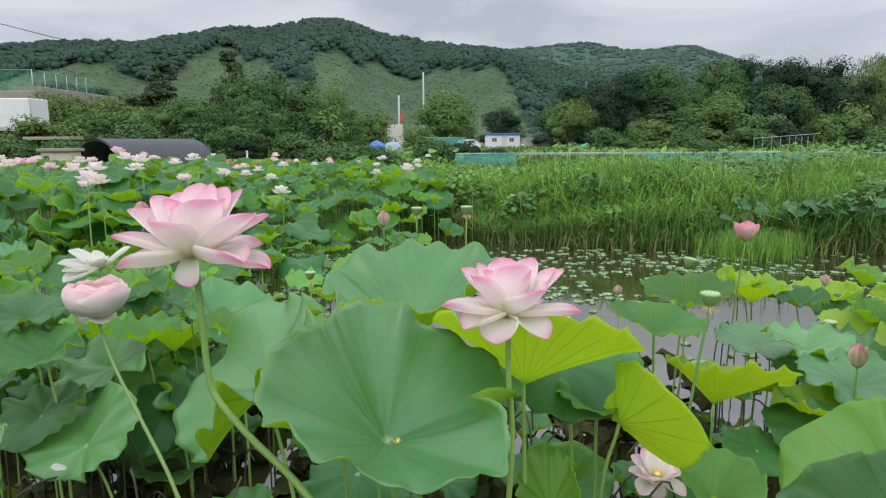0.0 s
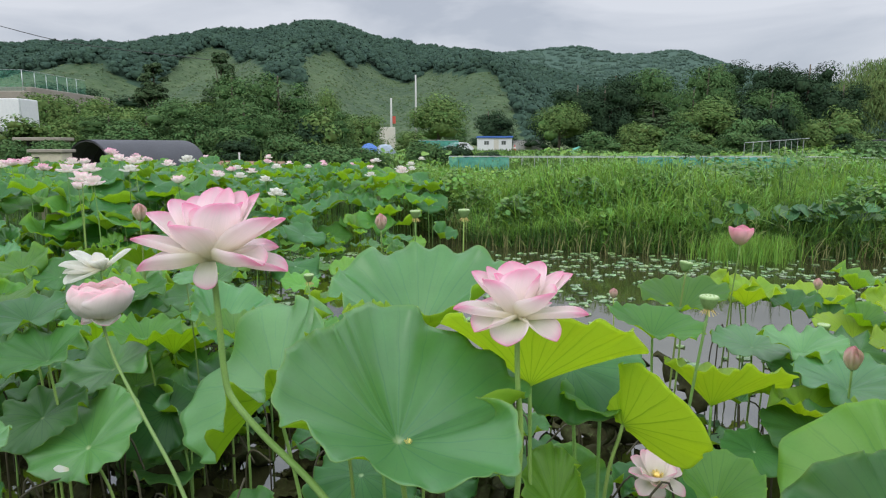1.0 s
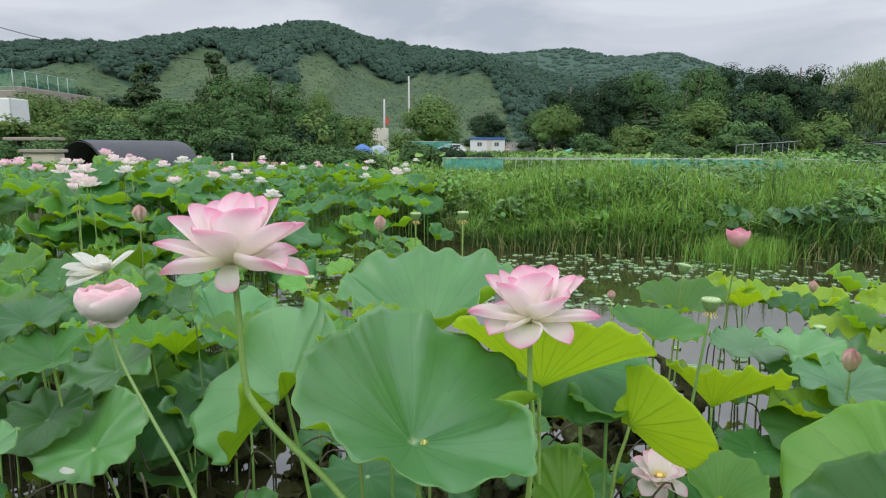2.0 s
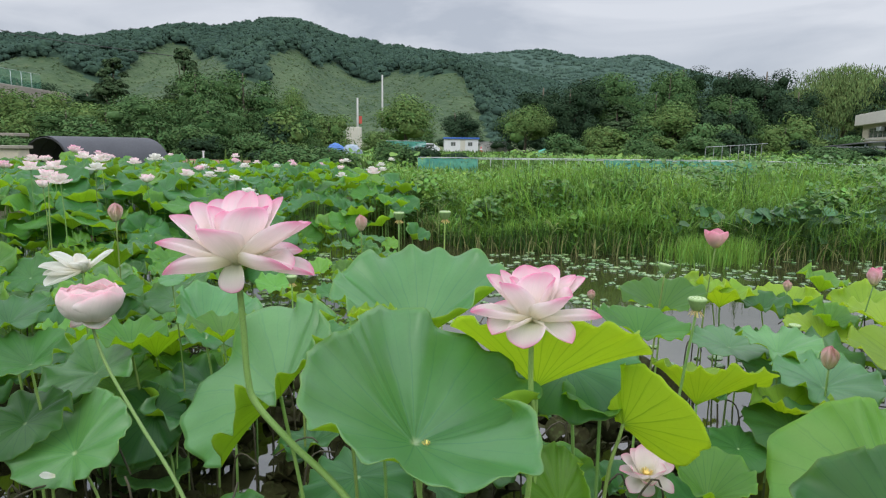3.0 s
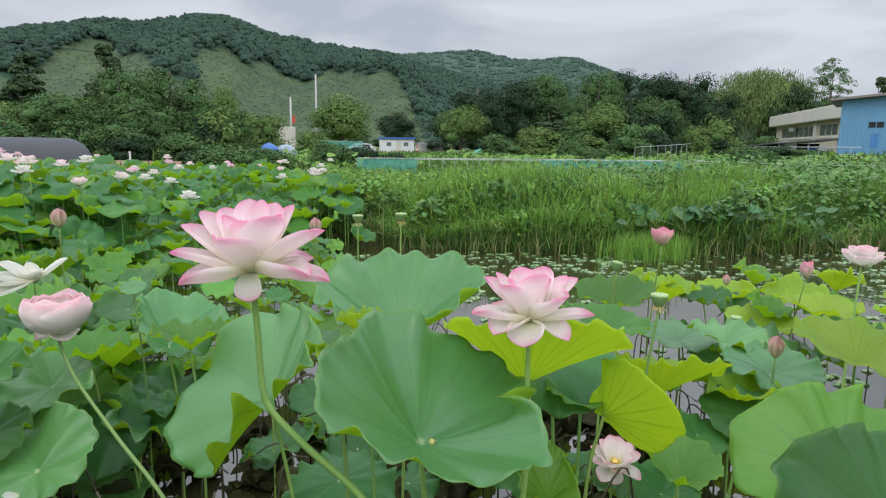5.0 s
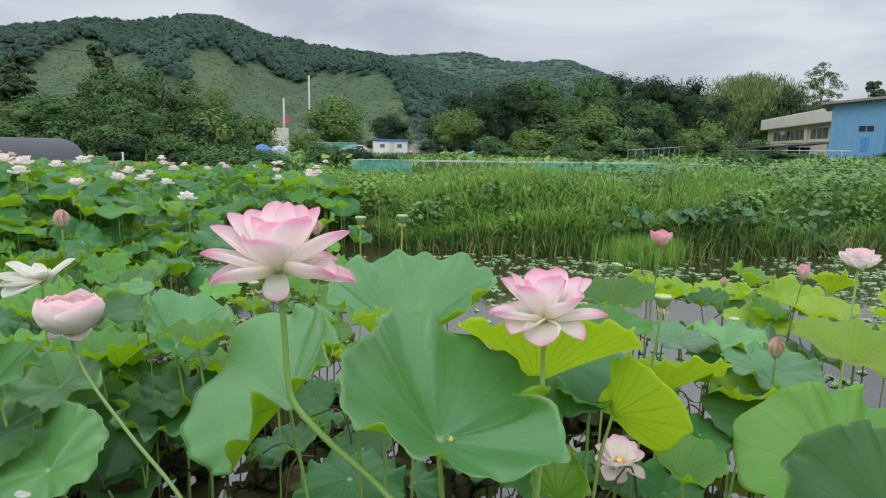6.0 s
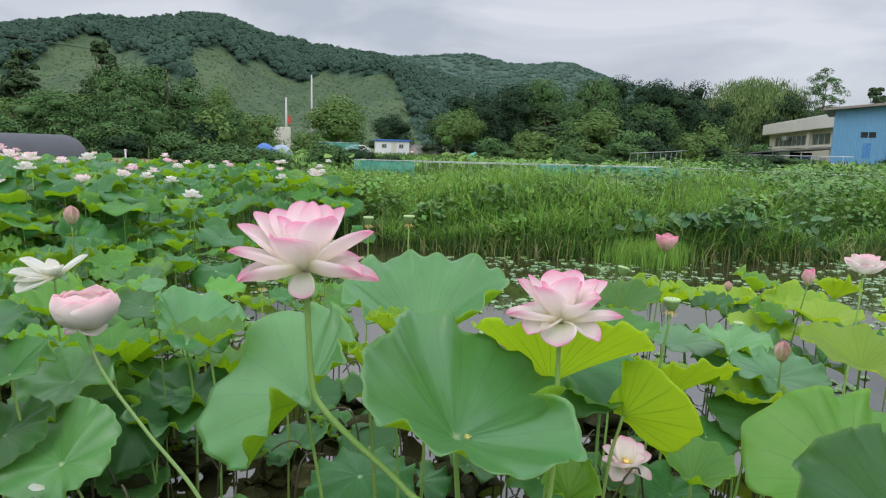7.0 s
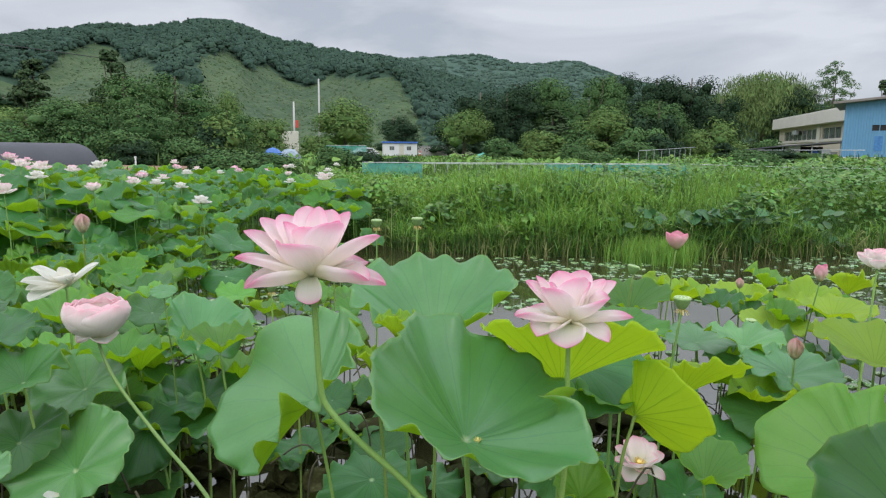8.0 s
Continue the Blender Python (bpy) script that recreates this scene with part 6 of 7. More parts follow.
tagged(new("bank_weeds", leaf_cloud("bank_weeds", "", pts, 0.03, 0.075, M_WEED, 63, "weeds", up=0.25)), "bright small-leaved weeds growing through the bank grass", "weeds", kind="stuff")
x = np.concatenate([rg.normal(5.6, 0.42, 150), rg.normal(7.0, 0.6, 80), rg.normal(4.7, 0.3, 30)])
y = far_shore(x) + rg.uniform(-0.35, 0.2, len(x))
pts = np.stack([x, y, rg.uniform(0.06, 0.72, len(x))], 1)
tagged(new("gourd_vine", leaf_cloud("gourd_vine", "", pts, 0.12, 0.23, M_GOURD, 43, "vines", up=0.3)), "trailing vine with large round leaves hanging over the water", "vines", kind="stuff")
# yellowing canes in the shallows, their leaves in pairs up the stem
rg = np.random.default_rng(131)
vs, fs = [], []
for cx in (0.2, 0.55, 2.2, 4.7, 5.15, 6.35, 7.7, 9.2):
    ox, oy, h = cx, float(far_shore(cx)) + rg.uniform(-0.75, -0.25), rg.uniform(0.5, 0.85)
    sway = Vector((rg.uniform(-0.12, 0.12), rg.uniform(-0.1, 0.1), 0))
    v, f = tube_data([Vector((ox, oy, -0.1)) + sway * (t * t) + Vector((0, 0, h * t)) for t in (0, 0.35, 0.7, 1.0)], [0.008, 0.007, 0.005, 0.003], 5, False)
    fs += [tuple(q + len(vs) for q in u) for u in f]
    vs += v
    for k in range(9):
        t = 0.25 + 0.7 * rg.uniform(0, 1)
        root = Vector((ox, oy, -0.1 + h * t)) + sway * (t * t)
        a = rg.uniform(0, 6.28)
        d_, l_ = Vector((math.cos(a), math.sin(a) * 0.7, 0)), rg.uniform(0.14, 0.24) * (1.15 - 0.5 * t)
        w_ = Vector((0, 0, 0.008))
        mid, tip = root + d_ * l_ * 0.55 + Vector((0, 0, l_ * 0.62)), root + d_ * l_ * 1.05 + Vector((0, 0, l_ * rg.uniform(0.4, 1.1)))
        o = len(vs)
        vs += [root - w_ * 0.5, root + w_ * 0.5, mid + w_, mid - w_, tip]
        fs += [(o, o + 3, o + 2, o + 1), (o + 3, o + 4, o + 2)]
tagged(new("waterside_canes", mesh_of("waterside_canes", vs, fs, [M_CANE], smooth=False)), "yellowing canes with paired leaves standing in the shallows", "canes", kind="stuff")



def crown_mesh(name, seed, height, width, base, n, leaf, material, lobes=18, flat=1.0, kind="round"):
    rg = np.random.default_rng(seed)
    cz, hz = (height + base) / 2, (height - base) / 2
    u = rg.normal(0, 1, (lobes, 3))
    u /= np.linalg.norm(u, axis=1, keepdims=True)
    q = rg.uniform(0.45, 0.95, lobes)
    c = u * q[:, None] * np.array([width * 0.36, width * 0.36, hz * 0.72]) + np.array([0, 0, cz])
    lr = width * rg.uniform(0.14, 0.26, lobes)
    if kind == "airy":
        lr = lr * 0.42
        c[:, :2] *= 1.2
    if kind == "pine":
        lvl = rg.uniform(0, 1, lobes)
        ang = rg.uniform(0, 6.28, lobes)
        rad = width * 0.42 * (1 - 0.75 * lvl) * rg.uniform(0.4, 1, lobes)
        c = np.stack([np.cos(ang) * rad, np.sin(ang) * rad, base + (height - base) * (0.05 + 0.88 * lvl)], 1)
        lr = width * rg.uniform(0.08, 0.16, lobes) * (1.15 - 0.6 * lvl)
        flat = 0.7
    elif base < 0.7 and kind == "round":
        ang = np.arange(8) * 0.785 + rg.uniform(0, 0.5, 8)
        sk = np.stack([np.cos(ang) * width * 0.3, np.sin(ang) * width * 0.3, base + hz * rg.uniform(0.16, 0.4, 8)], 1)
        c, lr = np.concatenate([c, sk]), np.concatenate([lr, width * rg.uniform(0.15, 0.22, 8)])
        lobes += 8
    pick = rg.integers(0, lobes, n)
    w = rg.normal(0, 1, (n, 3))
    w /= np.linalg.norm(w, axis=1, keepdims=True)
    w[:, 2] = np.where(w[:, 2] < -0.35, -w[:, 2], w[:, 2])
    rr = rg.uniform(0.5, 1.0, n) ** 0.6
    p = c[pick] + w * (lr[pick] * rr)[:, None] * np.array([1, 1, flat * 0.85])
    if kind == "willow":
        drop = rg.uniform(0, 1, n) ** 1.2 * (height * 0.62)
        p[:, 2] = np.maximum(p[:, 2] - drop * (np.hypot(p[:, 0], p[:, 1]) / (width * 0.5)), 0.6)
    out = p - np.array([0, 0, cz * 0.8])
    out /= np.linalg.norm(out, axis=1, keepdims=True) + 1e-9
    nrm = w * 0.8 + out * 0.35 + np.array([0, 0, 0.25]) + rg.normal(0, 0.3, (n, 3))
    nrm /= np.linalg.norm(nrm, axis=1, keepdims=True)
    a = np.cross(nrm, rg.normal(0, 1, (n, 3)))
    if kind == "willow":
        a = np.stack([rg.normal(0, 0.16, n), rg.normal(0, 0.16, n), -np.ones(n)], 1)
    a /= np.linalg.norm(a, axis=1, keepdims=True)
    b = np.cross(nrm, a)
    b /= np.linalg.norm(b, axis=1, keepdims=True) + 1e-9
    s = leaf * rg.uniform(0.6, 1.35, n)
    la, lb = (1.7, 0.24) if kind == "willow" else (0.75, 0.5)
    form = ((-la, 0), (0, -lb), (la, 0), (0, lb))
    v = np.stack([p + s[:, None] * (fa * a + fb * b + (0.18 if fb else 0) * nrm) for fa, fb in form], 1).reshape(-1, 3)
    f = (np.arange(n) * 4)[:, None] + np.array([0, 1, 2, 3])
    soft = np.repeat(w * 0.75 + out * 0.25 + nrm * 0.4, 4, axis=0)
    if kind not in ("willow", "airy"):
        # dense inner twigs and leaves behind the outer ones
        cv = c[:, None, :] + CORE_V[None] * (lr[:, None, None] * 0.42 * rg.uniform(0.7, 1.15, (lobes, len(CORE_V), 1))) * np.array([1, 1, flat * 0.85])
        cf = (CORE_F[None] + (len(v) + np.arange(lobes) * len(CORE_V))[:, None, None]).reshape(-1, 4)
        v, f = np.concatenate([v, cv.reshape(-1, 3)]), np.concatenate([f, cf])
        soft = np.concatenate([soft, np.tile(CORE_V, (lobes, 1))])
    me = bulk_mesh(name, v, f, [material], smooth=True)
    me.normals_split_custom_set_from_vertices(soft / np.linalg.norm(soft, axis=1, keepdims=True))
    return me, c


def tree(at, seed, height, width, base, n, leaf, tone, label, kind="round", lobes=18, category="tree"):
    ob = thing(category, pose(*at), label, category, "trees and shrubs")
    crown, c = crown_mesh("crown", seed, height, width, base, n, leaf, M_TREE[tone], lobes, kind=kind)
    r_ = random.Random(seed)
    tr = (height * 0.022 + 0.03) * (0.45 if kind == "airy" else 1.0)
    vs, fs = tube_data(bend([(0, 0, -0.4), (r_.uniform(-0.1, 0.1), r_.uniform(-0.1, 0.1), height * 0.35), (0, 0, height * 0.85)], 4), [tr * (1 - 0.09 * i) for i in range(9)], 8)
    vs = [v[:] for v in vs]
    for k in range(min(8, len(c))):
        z0 = max(base * 0.7, height * 0.2) + (height * 0.3) * r_.random()
        lv, lf = tube_data(bend([(0, 0, z0), tuple(0.5 * q for q in c[k][:2]) + ((z0 + c[k][2]) / 2 - 0.1,), tuple(c[k])], 3), [tr * 0.45 * (1 - 0.12 * i) for i in range(7)], 5)
        o = len(vs)
        vs += [v[:] for v in lv]
        fs += [tuple(i + o for i in q) for q in lf]
    part("trunk", mesh_of("trunk", vs, fs, [M_BARK]), None, ob)
    part("crown", crown, None, ob)
    return ob


def gz(x_, y_):
    return float(ground_height(x_, y_))


# models first, then copies
KINDS = {}


def plant(kind, x_, y_, h, w, spin, zbase=None):
    """A tree or shrub of that kind, copied to its place, h high and w wide."""
    spec = {"dark": (9, 7, 0.4, 7600, 0.145, 0, "round", 26, "dense dark green broadleaf tree", "tree"),
            "dark_b": (10, 7, 0.4, 7600, 0.150, 0, "round", 20, "tall dark green broadleaf tree", "tree"),
            "mid": (8, 7, 0.4, 8000, 0.13, 1, "round", 24, "full green broadleaf tree in leaf", "tree"),
            "light": (6, 7, 0.8, 6400, 0.13, 2, "round", 22, "rounded light green field tree", "tree"),
            "pine": (9, 6, 1.4, 7000, 0.17, 4, "pine", 46, "pine tree with layered dark branches", "tree"),
            "willow": (10, 11, 2.0, 40000, 0.12, 3, "willow", 26, "yellow-green weeping willow with hanging twigs", "tree"),
            "airy": (12, 6, 3.5, 6500, 0.10, 1, "airy", 64, "tall thin airy broadleaf tree", "tree"),
            "shrub": (2.2, 3, 0.1, 4200, 0.10, 1, "round", 16, "dense green shrub in the grass", "shrub"),
            "shrub_d": (2.2, 3, 0.1, 4200, 0.10, 0, "round", 16, "dense dark green shrub in the grass", "shrub"),
            "brake": (3, 4, 0.1, 2200, 0.17, 1, "round", 14, "wild green bush at the wood's edge", "shrub"),
            "brake_d": (3, 4, 0.1, 2200, 0.17, 0, "round", 11, "wild dark green bush at the wood's edge", "shrub"),
            "brake_l": (3, 4, 0.1, 2200, 0.17, 2, "round", 12, "wild light green bush at the wood's edge", "shrub"),
            "kudzu": (4, 6, 0.1, 3900, 0.148, 2, "round", 20, "mound of creeper-covered bushes", "shrub")}[kind]
    z = gz(x_, y_) if zbase is None else zbase
    if kind not in KINDS:
        hh, ww, b, n, lf, tone, k, lob, words, cat = spec
        KINDS[kind] = tree((x_, y_, z), 100 + len(KINDS) * 7, hh, ww, b, n, lf, tone, words, k, lob, cat)
        ob = KINDS[kind]
        ob.matrix_basis = Matrix.Translation((x_, y_, z)) @ Matrix.Rotation(spin, 4, "Z") @ Matrix.Diagonal((w / ww, w / ww, h / hh, 1))
        return ob
    src = KINDS[kind]
    return copy_thing(src, Matrix.Translation((x_, y_, z)) @ Matrix.Rotation(spin, 4, "Z") @ Matrix.Diagonal((w / spec[1] / src.scale[0], w / spec[1] / src.scale[1], h / spec[0] / src.scale[2], 1)))


rg = np.random.default_rng(91)
x, y = rg.uniform(-14, 56, 15000), rg.uniform(27, 98, 15000)
keep = ~((x > -17) & (x < -6) & (y > 29.5) & (y < 38.5)) & (value_noise(x * 0.25, y * 0.25, 17) > -0.35)
x, y = x[keep], y[keep]
pts = np.stack([x, y, ground_height(x, y) + (0.25 + 0.45 * np.maximum(0, value_noise(x * 0.3, y * 0.3, 18)) * (np.abs(x / y - 0.085) > 0.05)) * rg.uniform(0.3, 1.2, len(x))], 1)
tagged(new("field_scrub", leaf_cloud("field_scrub", "", pts, 0.18, 0.42, M_WEED, 92, "scrub")), "low leafy scrub and crops between the plots", "scrub", kind="stuff")

# kind, x, y, height, width, turn
RISE_NEAR = [
    ("kudzu", -26.5, 55, 3.6, 7, 0.2), ("kudzu", -23, 52, 4.2, 8, 1.4), ("mid", -19, 50, 5.2, 7, 2.2), ("mid", -15.5, 50, 7.4, 6.5, 0.4), ("mid", -12.5, 52, 7.6, 6.5, 1.7), ("mid", -17.8, 46, 4.6, 6, 3.1),
    ("mid", -24, 48, 3.6, 6.5, 1.1), ("kudzu", -25, 50, 2.6, 6, 3.0), ("kudzu", -20, 56, 5.0, 8, 0.9), ("mid", -13.5, 46, 4.8, 6, 0.2), ("mid", -9.5, 56, 5.0, 5.5, 1.2),
]
RISE_FAR = [
    ("pine", -26.5, 62, 8.8, 6.5, 0.3), ("pine", -20.5, 63, 10.4, 5.5, 1.9), ("mid", -24.5, 60, 4.2, 6, 0.7), ("light", -10.5, 62, 6.2, 5, 0.9), ("kudzu", -7.5, 66, 4.2, 6, 0.6), ("dark", -22, 58, 5.5, 6, 2.9),
    ("kudzu", -35.0, 59.5, 4.0, 6.5, 2.0), ("kudzu", -32.0, 60, 4.2, 6.5, 0.6), ("kudzu", -29.0, 58, 3.6, 7, 1.3), ("kudzu", -16, 58, 6.0, 8, 1.6), ("dark", -35, 75, 5.5, 9, 0.5), ("mid", -25, 75, 6.5, 9, 1.5),
    ("mid", -15, 78, 7.5, 9, 2.5), ("dark", -44, 78, 7, 10, 0.1), ("kudzu", -11, 70, 4.5, 8, 0.8), ("kudzu", -3, 90, 3.2, 7, 1.0), ("kudzu", -16, 92, 5, 10, 0.3),
]
WOOD_EDGE = [
    ("light", 0.25, 60, 5.6, 8.8, 0.4), ("light", 15, 80, 6.2, 9.2, 2.5), ("dark", 21.5, 84, 10.0, 8.5, 0.6), ("pine", 26.5, 80, 6.8, 8, 2.2), ("light", 31.5, 76, 6.2, 10, 0.8), ("mid", 43.5, 84, 7.5, 9, 0.9),
    ("mid", 41, 80, 8.6, 9, 0.1), ("kudzu", 36, 72, 3.0, 7, 1.9), ("kudzu", 43, 71, 3.6, 7, 0.2), ("dark", 19.5, 84, 8.0, 8, 0.5), ("kudzu", 24, 76, 3.6, 7, 1.5), ("mid", 29, 84, 6.5, 8, 0.3),
    ("dark", 37, 82, 6.5, 8, 1.8),
]
WOOD_BACK = [
    ("dark", 10.2, 130, 9.0, 9, 1.2), ("mid", 3.0, 120, 6.5, 7, 2.0), ("dark", 10.5, 112, 7, 8, 0.2), ("dark", 18, 110, 8, 9, 1.3), ("dark_b", 25, 92, 12.5, 9, 1.4), ("mid", 31, 95, 13.4, 10, 2.8),
    ("mid", 34.5, 88, 9.5, 8, 1.1), ("mid", 38, 92, 13.4, 9, 0.3), ("mid", 41.5, 96, 14.0, 9, 2.0), ("mid", 28.5, 98, 12, 9, 0.5), ("dark", 22.5, 105, 12.5, 11, 2.4), ("mid", 34, 104, 14.5, 10, 1.0),
    ("dark", 24, 98, 9, 9, 0.4),
]
WOOD_RIGHT = [
    ("dark_b", 46.5, 92, 13.6, 9, 2.6), ("dark", 51, 90, 13.4, 10, 1.7), ("willow", 75.5, 108, 15.4, 25, 0.0), ("dark", 46.6, 75, 8.6, 7.0, 1.0), ("airy", 70.5, 85, 15.5, 7.5, 0.4), ("dark_b", 76, 100, 13.5, 10, 1.6),
    ("pine", 78, 84, 12.0, 7, 0.9), ("dark", 98, 128, 12.0, 12, 2.2), ("dark", 88, 122, 11.0, 12, 0.7), ("dark", 84, 90, 11.5, 9, 0.2), ("dark", 92, 92, 11, 10, 1.2), ("dark", 45, 104, 15.5, 11, 1.2),
    ("dark", 54, 104, 15, 11, 0.2), ("kudzu", 58, 60, 1.0, 6, 0.9),
]
MEADOW_SHRUBS = [
    ("shrub", -20, 43, 2.6, 5, 1.5), ("shrub", -13, 42, 2.2, 4, 2.8), ("shrub", -4.6, 26, 1.35, 3.2, 0.3), ("shrub", -3.1, 27, 1.2, 2.6, 1.2), ("shrub_d", -6.0, 29, 1.0, 2.2, 2.1), ("shrub", -0.5, 29, 1.3, 2.4, 0.8),
    ("shrub_d", 0.9, 31, 1.1, 2.2, 1.9), ("shrub", -17.8, 30, 1.45, 2.6, 0.5), ("shrub", -16.2, 29, 1.4, 2.6, 1.8), ("shrub", -20, 30, 1.5, 3, 2.6), ("shrub", -9.8, 42, 1.9, 3.6, 0.1), ("shrub_d", -12.6, 41, 1.6, 3, 1.0),
    ("shrub_d", 3.2, 40, 0.7, 2, 1.5), ("shrub", 21.5, 58, 2.0, 4, 0.4), ("shrub", 26, 55, 2.2, 5, 2.0), ("shrub", 40, 50, 0.8, 5, 1.1), ("shrub_d", 35, 48, 1.2, 4, 0.9), ("shrub", 30, 44, 1.3, 4, 0.5),
    ("shrub", 45, 45, 0.8, 4, 1.5), ("shrub_d", 47.5, 46, 2.4, 3.0, 0.7), ("shrub", 25, 36, 1.2, 3.4, 0.2), ("shrub", 18, 44, 1.2, 3.4, 1.2),
]
for row in RISE_NEAR + RISE_FAR + WOOD_EDGE + WOOD_BACK + WOOD_RIGHT + MEADOW_SHRUBS:
    plant(*row)
rnd = random.Random(57)
for k in range(28):
    x_, y_ = rnd.uniform(17, 47), rnd.uniform(64, 80)
    plant(rnd.choice(("brake", "brake_d", "brake", "brake_l")), x_, y_, rnd.uniform(1.6, 5.2), rnd.uniform(3.0, 6.0), rnd.uniform(0, 6))
for k in range(16):
    x_ = rnd.uniform(-36, -9)
    y_ = rnd.uniform(42, 50) if x_ > -27 else rnd.uniform(66, 74)
    plant(rnd.choice(("brake", "brake_l", "brake_d")), x_, y_, rnd.uniform(1.8, 3.8), rnd.uniform(3.0, 5.5), rnd.uniform(0, 6))

# ---- fences, tunnel, poles, buildings, vehicles ----
def wall_with_openings(x0, x1, z0, z1, y0, y1, openings):
    """A wall box between y0 and y1 with openings (x0, x1, z0, z1) through it, built from butted blocks."""
    bm = bmesh.new()
    xs = sorted({x0, x1, *[v for o in openings for v in o[:2]]})
    zs = sorted({z0, z1, *[v for o in openings for v in o[2:]]})
    for a, b in zip(xs, xs[1:]):
        for c, d_ in zip(zs, zs[1:]):
            mx_, mz_ = (a + b) / 2, (c + d_) / 2
            if any(o[0] < mx_ < o[1] and o[2] < mz_ < o[3] for o in openings):
                continue
            box_bm(a, b, y0, y1, c, d_, 0, bm)
    bmesh.ops.remove_doubles(bm, verts=bm.verts, dist=1e-4)
    inner = [f for f in bm.faces if sum(1 for g in bm.faces if g is not f and (g.calc_center_median() - f.calc_center_median()).length < 1e-4)]
    bmesh.ops.delete(bm, geom=inner, context="FACES_ONLY")
    return bm


def window(parent, x0, x1, z0, z1, y, panes, frame_mat, glass=None, depth=0.12):
    w = part("window", box_bm(x0, x1, y + depth, y + depth + 0.03, z0, z1), glass or M_GLASS, parent)
    t = min(0.06, (x1 - x0) * 0.06)
    bm = bmesh.new()
    box_bm(x0, x1, y + depth - 0.05, y + depth - 0.003, z0, z0 + t, 0, bm)
    box_bm(x0, x1, y + depth - 0.05, y + depth - 0.003, z1 - t, z1, 0, bm)
    for k in range(panes + 1):
        c = x0 + t / 2 + (x1 - x0 - t) * k / panes
        box_bm(c - t / 2, c + t / 2, y + depth - 0.052, y + depth - 0.002, z0 + t, z1 - t, 0, bm)
    part("frame", bm, frame_mat, w)
    return w


# shade tunnel
def shade_tunnel(at, turn, length, half, rise):
    ob = thing("shade_tunnel", pose(at[0], at[1], at[2], 0, 0, turn), "low hoop tunnel covered in black shade cloth", "tunnel")
    segs, along = 18, 16
    vs, fs = [], []
    for shell in (0.0, 0.03):
        for i in range(along + 1):
            xx = -length / 2 + length * i / along
            sag = 0.02 * math.sin(i * math.pi * 2.0)
            for k in range(segs + 1):
                a = math.pi * k / segs
                r_ = 1 - shell / half
                vs.append((xx, math.cos(a) * half * r_, (math.sin(a) ** 0.8) * rise * r_ + sag))
    n = (along + 1) * (segs + 1)
    for i in range(along):
        for k in range(segs):
            a_ = i * (segs + 1) + k
            fs.append((a_, a_ + 1, a_ + segs + 2, a_ + segs + 1))
            fs.append((n + a_ + segs + 1, n + a_ + segs + 2, n + a_ + 1, n + a_))
    part("shade_cloth", mesh_of("shade_cloth", vs, fs, [M_SHADE]), None, ob)
    # Hoops are coloured black to keep the tunnel's shaded inside dark.
    for i in range(0, along + 1, 2):
        xx = -length / 2 + length * i / along
        line = [(xx, math.cos(math.pi * k / 10) * (half - 0.05), (math.sin(math.pi * k / 10) ** 0.8) * (rise - 0.05)) for k in range(11)]
        v, f = tube_data(line, [0.018] * 11, 6)
        part("hoop", mesh_of("hoop", v, f, [M_WIRE]), None, ob)
    for s in (1,):
        bm = bmesh.new()
        loop = [bm.verts.new((s * (length / 2 - 0.05), math.cos(math.pi * k / segs) * half * 0.98, (math.sin(math.pi * k / segs) ** 0.8) * rise * 0.98)) for k in range(segs + 1)]
        bm.faces.new(loop)
        part("end_cloth", bm, M_SHADE, ob)
    return ob


shade_tunnel((-11.1, 24.2, 0.36), 57, 3.8, 1.5, 1.44)


def fence_run(name, label, pts, top_h, post_gap, net, net_rows, post_mat, rail=True, post_r=0.016):
    """Posts with a top rail, and net between some of them. pts: x, y, z."""
    ob = thing(name, pose(pts[0][0], pts[0][1], pts[0][2]), label, "fence")
    o = Vector(pts[0])
    k = 0
    for a, b in zip(pts, pts[1:]):
        a, b = Vector(a) - o, Vector(b) - o
        n = max(1, int((b - a).length / post_gap))
        if rail:
            v, f = tube_data([a + Vector((0, 0, top_h)), b + Vector((0, 0, top_h))], [0.013, 0.013], 6)
            part("rail", mesh_of("rail", v, f, [M_PIPE]), None, ob)
        for i in range(n + (1 if b is pts[-1] else 0)):
            p = a.lerp(b, i / n)
            v, f = tube_data([p + Vector((0, 0, -0.3)), p + Vector((0, 0, top_h * (0.97 + 0.05 * math.sin(i * 7.3 + a.x))))], [post_r, post_r], 6)
            part("post", mesh_of("post", v, f, [post_mat]), None, ob)
        if k in net_rows:
            side = Vector((-(b - a).y, (b - a).x, 0)).normalized() * 0.03
            vs, fs = [], []
            steps = 14
            for i in range(steps + 1):
                p = a.lerp(b, i / steps) - side * (1 + 0.8 * math.sin(i * 2.1))
                vs += [p + Vector((0, 0, 0.02)), p + Vector((0, 0, top_h * 0.55)) - side * 0.5, p + Vector((0, 0, top_h - 0.01 - 0.03 * abs(math.sin(i * 1.3))))]
            for i in range(steps):
                for j in range(2):
                    fs.append((i * 3 + j, (i + 1) * 3 + j, (i + 1) * 3 + j + 1, i * 3 + j + 1))
            part("net", mesh_of("net", vs, fs, [net]), None, ob)
        k += 1
    return ob


